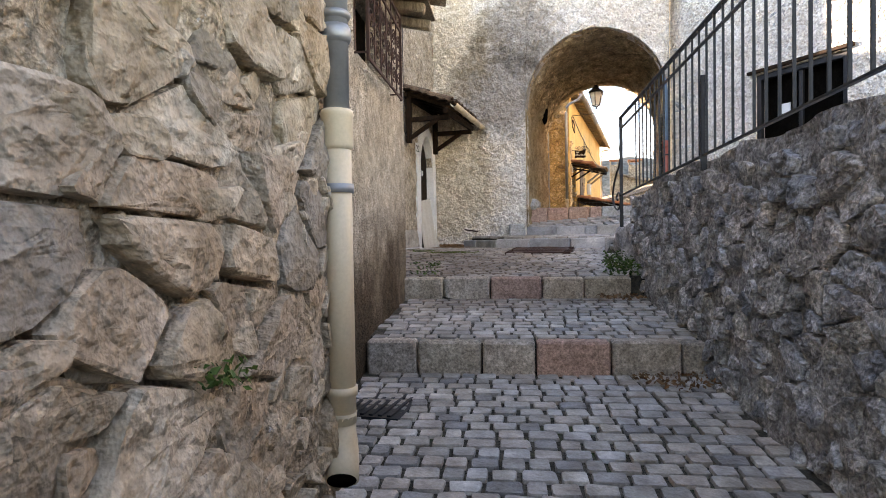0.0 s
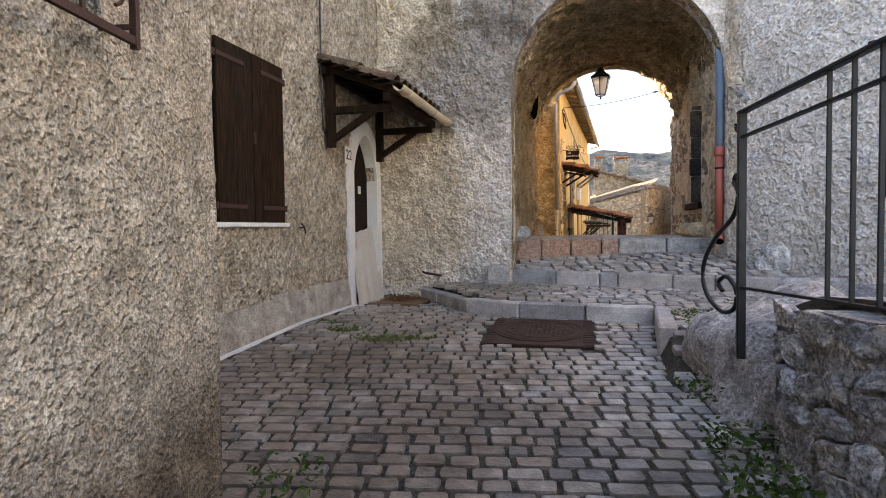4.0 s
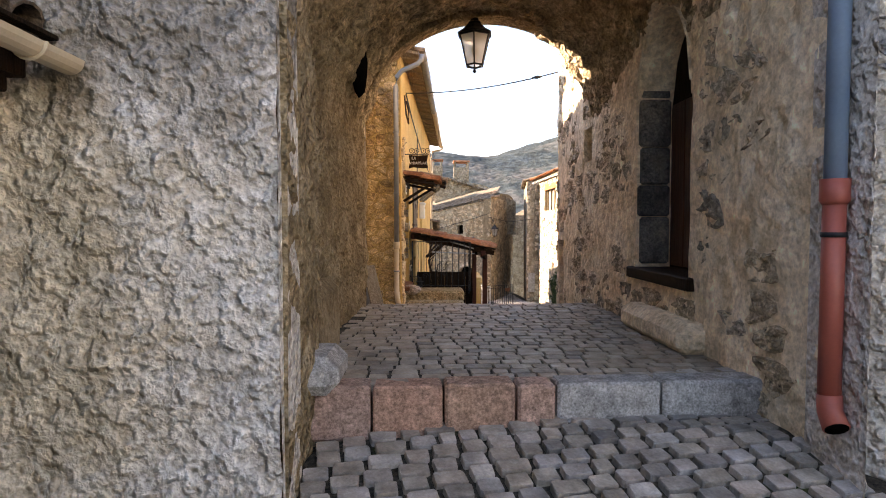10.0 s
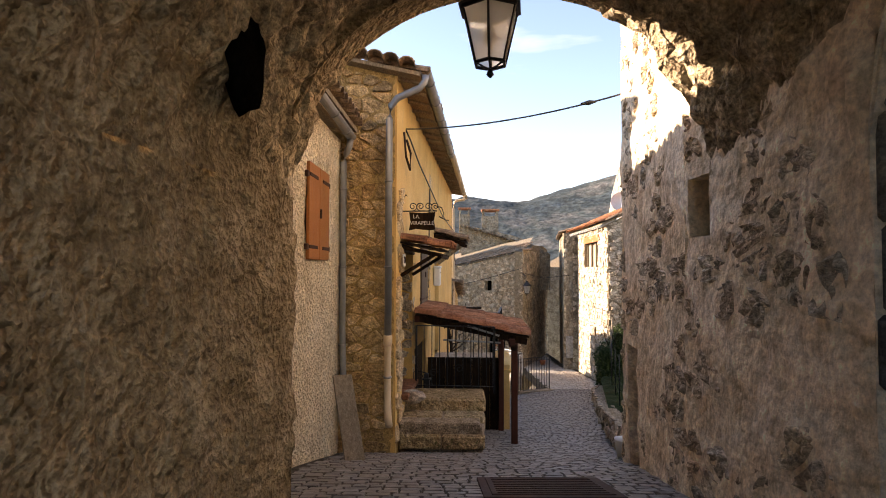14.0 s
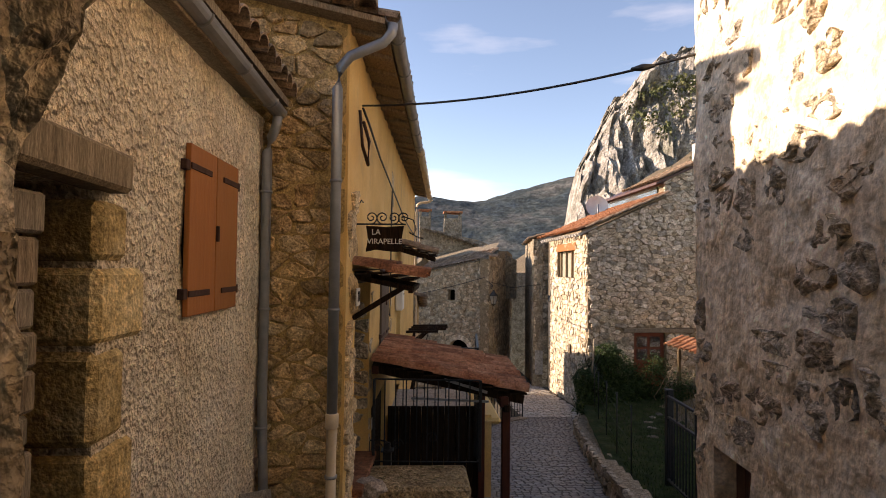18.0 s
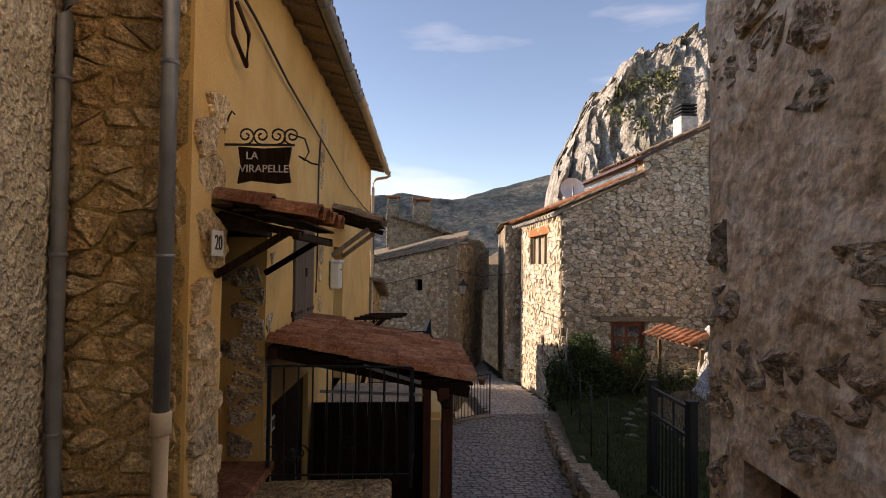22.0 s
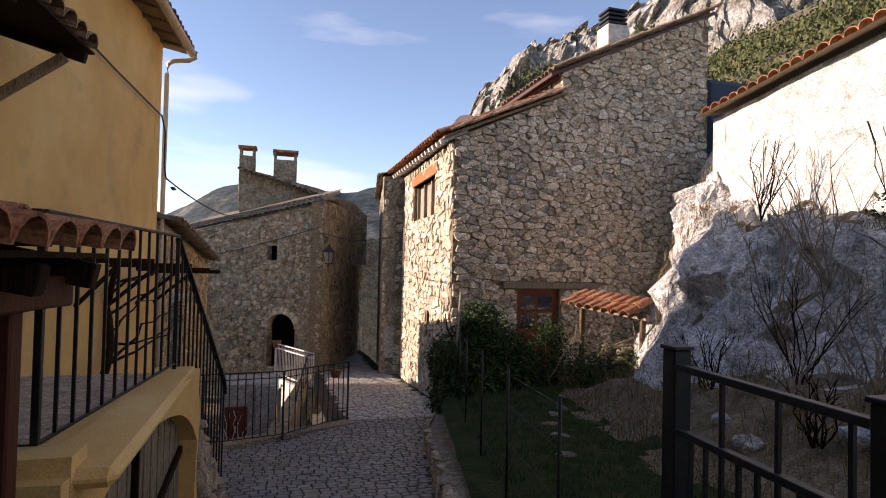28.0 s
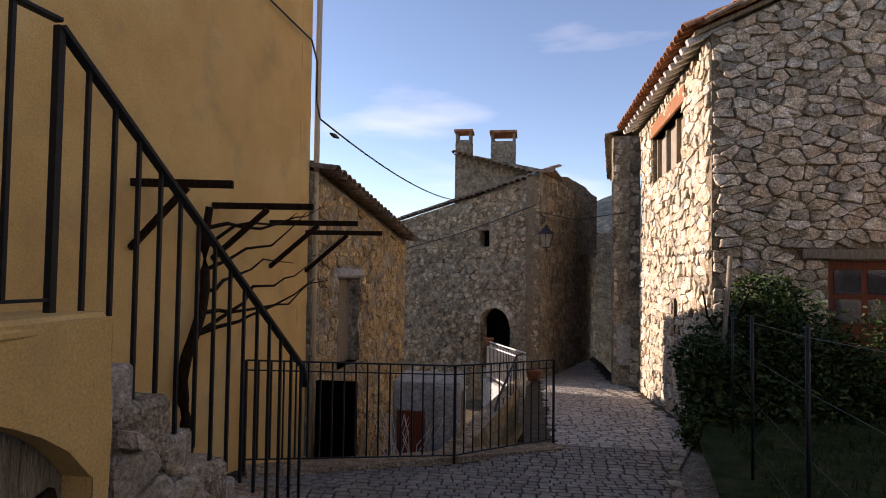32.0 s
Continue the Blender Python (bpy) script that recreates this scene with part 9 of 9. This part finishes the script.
# ---- roofs and details of the stone house and the far houses ----
def stone_house():
    t = thing("roof_stone_house", (6, 35, 5), "clay tile roof in two slopes with a strip window", "roof", kind="structure")

    def slab(a, b, c, d, th, material, name="deck"):
        vs = [Vector(p) for p in (a, b, c, d)]
        vs += [v - Vector((0, 0, th)) for v in vs]
        mesh(name, vs, [(0, 1, 2, 3), (7, 6, 5, 4), (0, 4, 5, 1), (1, 5, 6, 2), (2, 6, 7, 3), (3, 7, 4, 0)], material, t)
    slab((4.22, 31.87, 4.78), (6.95, 31.87, 5.96), (6.95, 37.6, 5.96), (4.40, 37.6, 4.78), 0.06, M_wood_old)
    slab((6.62, 31.87, 6.36), (10.9, 31.87, 8.33), (10.9, 37.6, 8.33), (6.62, 37.6, 6.36), 0.08, M_wood_brown)
    pantiles("tile", t, (6.85, 31.75, 5.98), (0.0, 1, 0), (-1, 0, -0.432), 28, 8, 0.21, 0.43, M_tile, True, None, 61)
    pantiles("tile", t, (10.8, 31.75, 8.31), (0.0, 1, 0), (-1, 0, -0.46), 16, 12, 0.21, 0.43, M_tile_old, True, None, 62)
    for j in range(6):
        pantiles("verge_tile", t, (4.32 + 0.44 * j, 31.86, 4.86 + 0.19 * j), (0, -1, 0), (1, 0, 0.432), 1, 1, 0.2, 0.5, M_tile_old, True, 0.085, 70 + j)
    for j in range(10):
        pantiles("verge_tile", t, (6.66 + 0.43 * j, 31.86, 6.44 + 0.198 * j), (0, -1, 0), (1, 0, 0.46), 1, 1, 0.2, 0.5, M_tile_old, True, 0.085, 80 + j)
    boxpart("strip_window", (6.86, 32.4, 5.98), (6.90, 37.4, 6.32), M_window, t, 0.004)
    boxpart("window_head", (6.80, 31.9, 6.30), (6.95, 37.5, 6.38), M_wood_brown, t, 0.01)
    for i in range(17):
        y = 32.0 + 0.33 * i
        beam("rafter", (4.15, y, 4.66), (4.75, y, 4.92), 0.10, 0.09, M_white_wall, t, 0.005)
    w = thing("window_4", (4.5, 34.6, 3.1), "pale wooden window under a red-brown lintel", "window", kind="structure")
    u0, u1 = P_west.u(4.5, 36.1), P_west.u(4.5, 33.5)
    boxpart("pane", (0, 0.16, 0), (u1 - u0, 0.17, 0.95), M_pale_board, w, 0, P_west.m(u0, 3.27))
    for k in range(4):
        uu = (u1 - u0 - 0.07) * k / 3
        boxpart("frame", (uu, 0.08, 0), (uu + 0.07, 0.16, 0.93), M_wood_old, w, 0.004, P_west.m(u0, 3.27))
    boxpart("lintel", (-0.2, -0.05, 0.95), (u1 - u0 + 0.2, 0.2, 1.22), M_wood_orange, w, 0.01, P_west.m(u0, 3.27))
    s = thing("window_5", (4.5, 34.1, 0.35), "narrow slit window with a wooden frame", "window", kind="structure")
    v0, v1 = P_west.u(4.5, 34.2), P_west.u(4.5, 33.95)
    boxpart("pane", (0, 0.14, 0), (v1 - v0, 0.16, 0.6), M_wood_brown, s, 0, P_west.m(v0, 0.35))
    number_plate(P_west, P_west.u(4.46, 32.25), 1.72, "13", 0.19, 0.17)
    c = thing("chimney", (8.35, 32.25, 6.9), "white rendered chimney with black louvred cowl", "chimney", "chimneys")
    boxpart("shaft", (8.08, 32.0, 6.9), (8.62, 32.5, 7.72), M_white_wall, c, 0.02)
    for i in range(4):
        boxpart("louvre", (8.10, 32.02, 7.74 + 0.10 * i), (8.60, 32.48, 7.80 + 0.10 * i), M_iron, c, 0.01)
    d = thing("satellite_dish", (6.3, 36, 6.2), "white satellite dish on the roof", "dish")
    bm = bmesh.new()
    bmesh.ops.create_uvsphere(bm, u_segments=20, v_segments=12, radius=1)
    bmesh.ops.delete(bm, geom=[v for v in bm.verts if v.co.z > -0.45], context="VERTS")
    m = Matrix.Translation((6.05, 35.9, 6.1)) @ Euler((radians(75), 0, radians(-10))).to_matrix().to_4x4() @ Matrix.Diagonal((0.5, 0.5, 0.5, 1))
    bm.transform(m)
    part("bowl", bm, M_white, d, smooth=True)
    tube("mast", [(6.08, 36.0, 5.5), (6.08, 36.0, 6.1)], 0.03, M_zinc, d, 6)


stone_house()


def chimney(c, w, h, name_label):
    t = thing("chimney", c, name_label, "chimney", "chimneys")
    x, y, z = c
    boxpart("shaft", (x - w / 2, y - w / 2, z), (x + w / 2, y + w / 2, z + h - 0.42), M_far_stone, t, 0.02)
    for sx in (-1, 1):
        for sy in (-1, 1):
            boxpart("pillar", (x + sx * (w / 2 - 0.06) - 0.05, y + sy * (w / 2 - 0.06) - 0.05, z + h - 0.42), (x + sx * (w / 2 - 0.06) + 0.05, y + sy * (w / 2 - 0.06) + 0.05, z + h - 0.12), M_far_stone, t, 0.006)
    boxpart("cap", (x - w / 2 - 0.05, y - w / 2 - 0.05, z + h - 0.12), (x + w / 2 + 0.05, y + w / 2 + 0.05, z + h - 0.02), M_tile, t, 0.012)


chimney((-0.44, 45.3, 3.4), 0.62, 3.34, "tall rendered chimney with an open cap")
chimney((1.06, 45.3, 4.6), 0.92, 2.04, "broad rendered chimney with a slab cap")


def far_houses():
    t = thing("roof_far_house", (0, 41, 4), "weathered tile roof of the old stone house", "roof", kind="structure")
    n = P_far.n
    d = Vector((P_far.d.x, P_far.d.y, 1.2 / P_far.len)).normalized()
    pantiles("tile", t, P_far.at(0, 3.35, -1.5), d, n + Vector((0, 0, -0.36)), 31, 4, 0.21, 0.45, M_tile_old, True, None, 91)
    a, b = P_far.at(0, 2.80, 0.1), P_far.at(P_far.len, 4.0, 0.1)
    c, e = P_far.at(P_far.len - 0.95, 4.85, -3), P_far.at(0, 3.9, -3)
    mesh("deck", [a, b, c, e], [(0, 1, 2, 3)], M_wood_old, t)
    pantiles("tile", t, (2.25, 39.2, 4.10), (0.16, 0.98, 0.04), (1, -0.16, -0.1), 22, 1, 0.21, 0.4, M_tile_old, True, None, 92)
    u = thing("roof_upper_house", (2, 44, 5), "sloping tile edge of the house behind", "roof", kind="structure")
    pantiles("tile", u, (-0.7, 43.95, 5.60), (1, 0, -0.29), (0, -1, -0.12), 20, 1, 0.21, 0.45, M_tile_old, True, None, 93)
    mesh("deck", [(-0.7, 43.8, 5.58), (3.55, 43.8, 4.35), (3.9, 50, 4.6), (-0.7, 50, 6.1)], [(0, 1, 2, 3)], M_wood_old, u)
    r = thing("roof_narrow_house", (4.4, 41, 4.9), "tile roof of the narrow grey house", "roof", kind="structure")
    pantiles("tile", r, (4.6, 38.4, 5.05), (0.145, 0.99, 0), (-1, 0.145, -0.3), 34, 2, 0.21, 0.4, M_tile_old, True, None, 94)
    mesh("deck", [(3.95, 38.3, 4.87), (5.08, 46, 4.87), (7.6, 46, 5.8), (6.5, 38.3, 5.8)], [(3, 2, 1, 0)], M_wood_old, r)
    v = thing("roof_low_house", (-0.6, 32, 2.6), "ragged old tiles along the low ruined house", "roof", kind="structure")
    pantiles("tile", v, (-2.2, 30.95, 3.02), (0.12, 5.53, -0.70), (1, -0.02, -0.20), 25, 4, 0.22, 0.45, M_tile_old, True, None, 95)
    mesh("deck", [(-0.9, 31.0, 2.72), (-0.78, 36.5, 2.02), (-4.8, 37.4, 2.7), (-5.0, 31.2, 3.5)], [(0, 1, 2, 3)], M_wood_old, v)
    w = thing("window_6", P_ruin.at(1.6, -0.15), "boarded window with a stone lintel in the stained wall", "window", kind="structure")
    planked("board", P_ruin, 1.08, 2.16, -0.15, 1.27, -0.22, 0.03, M_wood_old, w, 2)
    boxpart("lintel", (-0.12, -0.04, 0), (1.2, 0.1, 0.16), M_cement, w, 0.04, P_ruin.m(1.08, 1.25))
    p = thing("door_8", P_far.at(P_far.u(1.06, 40.13), -1.4), "dark arched doorway of the old stone house", "door", kind="structure")
    # black sheet for the shade within the arch
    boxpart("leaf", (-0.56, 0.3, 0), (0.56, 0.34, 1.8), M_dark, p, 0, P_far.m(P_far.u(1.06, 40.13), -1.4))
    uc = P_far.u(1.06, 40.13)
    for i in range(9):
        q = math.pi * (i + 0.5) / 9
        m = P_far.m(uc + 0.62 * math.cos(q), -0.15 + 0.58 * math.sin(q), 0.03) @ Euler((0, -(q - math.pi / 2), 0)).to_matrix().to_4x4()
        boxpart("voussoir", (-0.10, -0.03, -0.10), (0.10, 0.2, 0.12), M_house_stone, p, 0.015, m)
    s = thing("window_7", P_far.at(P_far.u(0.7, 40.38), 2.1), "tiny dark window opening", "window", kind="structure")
    # black sheet for the shade in the tiny opening
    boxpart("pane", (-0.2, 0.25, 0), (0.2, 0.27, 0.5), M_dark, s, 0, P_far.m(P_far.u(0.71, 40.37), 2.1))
    number_plate(P_far, P_far.u(2.0, 39.5), 0.95, "14", 0.18, 0.17)
    sh = thing("window_8", (4.1, 40.2, 2.9), "dim shuttered window of the narrow house", "window", kind="structure")
    boxpart("pane", (6.7, 0.2, 3.0), (7.3, 0.22, 4.4), M_wood_old, sh, 0, P_r2.m(0, 0))
    b = thing("meter_box", (4.25, 38.45, -0.6), "grey utility box on the wall", "utility box")
    boxpart("box", (4.18, 38.38, -0.9), (4.50, 38.5, 0.1), M_cement, b, 0.01)
    l = lantern("wall_lantern", (2.45, 38.9, 1.95), 0.36, M_iron, "street lantern with clear panes on a wall bracket", True, False)
    beam("arm", (2.42, 38.95, 2.82), (2.30, 39.3, 2.95), 0.03, 0.03, M_iron, l, 0)
    tube("scroll", spiral((2.38, 39.1, 2.75), (0.3, -0.95, 0), (0, 0, 1), 0.12, 0.03, 1.3), 0.012, M_iron, l, 5)


far_houses()


def white_house():
    pl = Plane((8.62, 29.25), (8.45, 19.0))
    w = wall("wall_white_house", pl, 0.5, lambda u: 4.88 + 0.13 * u, M_white_wall, 0.4, step=0.25, amp=0.03, freq=2, label="cream rendered house wall half in sun", category="wall")
    wall("wall_white_end", Plane((12.5, 29.3), (8.62, 29.25)), 0.5, 4.88, M_white_wall, 0.3, step=0.5, amp=0.02, label="end wall of the cream house", category="wall")
    t = thing("roof_white_house", (8.6, 25, 5), "row of pale orange clay tiles along the wall top", "roof", kind="structure")
    pantiles("tile", t, (9.15, 29.4, 5.14), (-0.0166, -1, 0.13), (-1, 0, -0.22), 46, 1, 0.22, 0.66, M_tile, False, 0.115, 97)
    mesh("deck", [(8.3, 29.4, 4.90), (8.1, 19.0, 6.2), (13, 19.0, 7.4), (13, 29.4, 6.0)], [(3, 2, 1, 0)], M_wood_old, t)


white_house()


def hillside():
    """Scrub on the slope above the roofs: many small leaf clumps and bare stems."""
    V, F = [], []
    rng = random.Random(13)

    def ground(x, y):
        return 2.0 + max(0.0, (x - 9)) * 0.62 + 1.2 * noise.noise(Vector((x, y, 0)) * 0.15)
    for _ in range(1300):
        x, y = rng.uniform(12, 45), rng.uniform(24, 75)
        if y > 31 and x < 13 + (y - 31) * 0.25:
            continue
        z = ground(x, y)
        s = rng.uniform(0.5, 1.5)
        for _ in range(55):
            v = Vector((rng.gauss(0, 0.45), rng.gauss(0, 0.45), rng.gauss(0.3, 0.4))) * s
            c = Vector((x, y, z)) + v
            q = Euler((rng.uniform(-1.5, 1.5), rng.uniform(-1.5, 1.5), rng.uniform(0, 6.28))).to_matrix()
            k = len(V)
            r = rng.uniform(0.08, 0.2)
            V += [c + q @ Vector((-r, 0, 0)), c + q @ Vector((0, r * 0.6, 0.02)), c + q @ Vector((r, 0, 0)), c + q @ Vector((0, -r * 0.6, 0.02))]
            F.append((k, k + 1, k + 2, k + 3))
    tagged(mesh("hill_scrub", V, F, M_shrub), "evergreen and bare scrub on the hillside", "scrub", kind="stuff")
    sheet("ground_hill", 9, 60, 40, 22, 100, 40, lambda x, y: ground(x, y) - 0.3 if not (y < 36 and x < 13) else min(ground(x, y), 2.0) - 1.5, M_soil, "scrubby hillside behind the houses", "ground")
    # scrub patches on the cliff
    V, F = [], []
    for _ in range(1500):
        az = rng.uniform(0.235, 0.75)
        d = rng.uniform(85, 135)
        s = math.sqrt(1 + az * az)
        x, y = d * az / s, d / s
        k = (d - 75) / 75
        prof = lerp_table([(0.205, 0.02), (0.232, 0.10), (0.245, 0.165), (0.265, 0.215), (0.30, 0.265), (0.35, 0.312), (0.42, 0.345), (0.52, 0.378), (0.65, 0.41), (0.9, 0.45)], az)
        z = -4 + (prof * 150 + 4) * (0.30 * k + 0.70 / (1 + math.exp(-(k - 0.72) * 22)))
        if noise.noise(Vector((x, y, z)) * 0.06) < 0.02:
            continue
        for _ in range(26):
            c = Vector((x, y - 2.2, z + 0.8)) + Vector((rng.gauss(0, 0.8), rng.gauss(0, 0.8), rng.gauss(0, 0.7)))
            q = Euler((rng.uniform(-1.5, 1.5), rng.uniform(-1.5, 1.5), rng.uniform(0, 6.28))).to_matrix()
            b = len(V)
            r = rng.uniform(0.2, 0.5)
            V += [c + q @ Vector((-r, 0, 0)), c + q @ Vector((0, r * 0.7, 0.05)), c + q @ Vector((r, 0, 0)), c + q @ Vector((0, -r * 0.7, 0.05))]
            F.append((b, b + 1, b + 2, b + 3))
    tagged(mesh("cliff_scrub", V, F, M_shrub), "dark scrub clinging to the cliff", "scrub", kind="stuff")


hillside()


# ---- weeds, leaf litter ----
clump("weed", (-1.98, 5.75, 0.77), 0.16, 130, 0.018, M_weed, "green weeds at the wall foot", 1, 0.9)
clump("weed", (0.02, 6.05, 0.76), 0.20, 260, 0.024, M_weed, "leafy weeds along the retaining wall", 2, 0.8)
clump("weed", (0.0, 6.55, 0.80), 0.18, 200, 0.022, M_weed, "leafy weeds along the retaining wall", 3, 0.8)
clump("weed", (-0.02, 7.3, 0.85), 0.18, 160, 0.02, M_weed, "leafy weeds along the retaining wall", 4, 0.7)
clump("weed", (-0.80, 1.0, 0.87), 0.07, 60, 0.014, M_weed, "small weed rooted in the rubble wall", 5, 0.8)
clump("weed", (-0.72, 0.55, 0.35), 0.07, 60, 0.014, M_weed, "small weed rooted in the rubble wall", 6, 0.8)
for k, (x, y, r, n) in enumerate(((0.30, 9.0, 0.34, 1300), (0.22, 8.6, 0.22, 500), (-2.52, 8.45, 0.30, 1000), (-3.02, 8.68, 0.20, 500), (-2.2, 8.5, 0.16, 260), (-3.3, 8.95, 0.16, 300), (-2.85, 11.0, 0.18, 400), (-1.4, 9.42, 0.16, 300))):
    clump("moss", (x, y, road_z(x, y) - 0.004), r, n, 0.011, M_moss, "green moss in the joints between the setts", 20 + k, 0.045, "moss")
clump("leaf_litter", (0.35, 4.0, 0.22), 0.28, 180, 0.022, M_leaf_dry, "dry brown leaves against the step", 11, 0.12, "leaves")
clump("leaf_litter", (0.0, 5.65, 0.58), 0.22, 120, 0.020, M_leaf_dry, "dry brown leaves against the step", 12, 0.12, "leaves")
clump("leaf_litter", (-3.15, 10.75, road_z(-3.15, 10.75)), 0.24, 420, 0.026, M_leaf_dry, "dry brown leaves by the doorstep", 13, 0.25, "leaves")
clump("weed", (4.2, 32.0, -0.95), 0.25, 220, 0.03, M_weed, "weeds at the foot of the stone house", 14, 0.9)


# ---- roofs that close the houses along the lower alley ----
def roof_closers():
    for name, a, b, z, depth in (("roof_rubble_house", (-0.95, -5.0), (-1.0, 1.9), 3.82, 5.0), ("roof_roughcast_house", (-1.5, 1.9), (-2.2, 5.5), 4.82, 5.0), ("roof_number_twentytwo", (-3.75, 5.5), (-3.75, 15.4), 5.62, 5.0)):
        t = thing(name, (a[0], a[1], z), "plain tiled roof of an old house", "roof", kind="structure")
        a, b = Vector((*a, z)), Vector((*b, z))
        back = Vector((-depth, 0, 0.45))
        vs = [a, b, b + back, a + back]
        vs += [v - Vector((0, 0, 0.08)) for v in vs]
        mesh("deck", vs, [(0, 1, 2, 3), (7, 6, 5, 4), (0, 4, 5, 1), (1, 5, 6, 2), (2, 6, 7, 3), (3, 7, 4, 0)], M_tile_old, t)
        boxpart("rear_wall", (a.x - depth, a.y, -0.3), (a.x - depth + 0.3, b.y, z + 0.35), M_plaster_grey, t, 0)


roof_closers()


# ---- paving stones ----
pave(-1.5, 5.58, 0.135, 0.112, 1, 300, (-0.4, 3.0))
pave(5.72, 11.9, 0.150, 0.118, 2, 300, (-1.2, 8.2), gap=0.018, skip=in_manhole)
pave(11.95, 15.4, 0.15, 0.12, 3, 250, (-0.5, 13.2), 0.0, 0.011, stone=M_pass_sett, joined=M_pass_sett_j)
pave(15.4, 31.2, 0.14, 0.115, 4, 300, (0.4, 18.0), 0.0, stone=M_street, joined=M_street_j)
# far stretch in the paler setts, to brighten its sunlit strip
pave(31.2, 46, 0.17, 0.14, 5, 0, (3, 33), 0.0, stone=M_street, joined=M_street_far_lit)
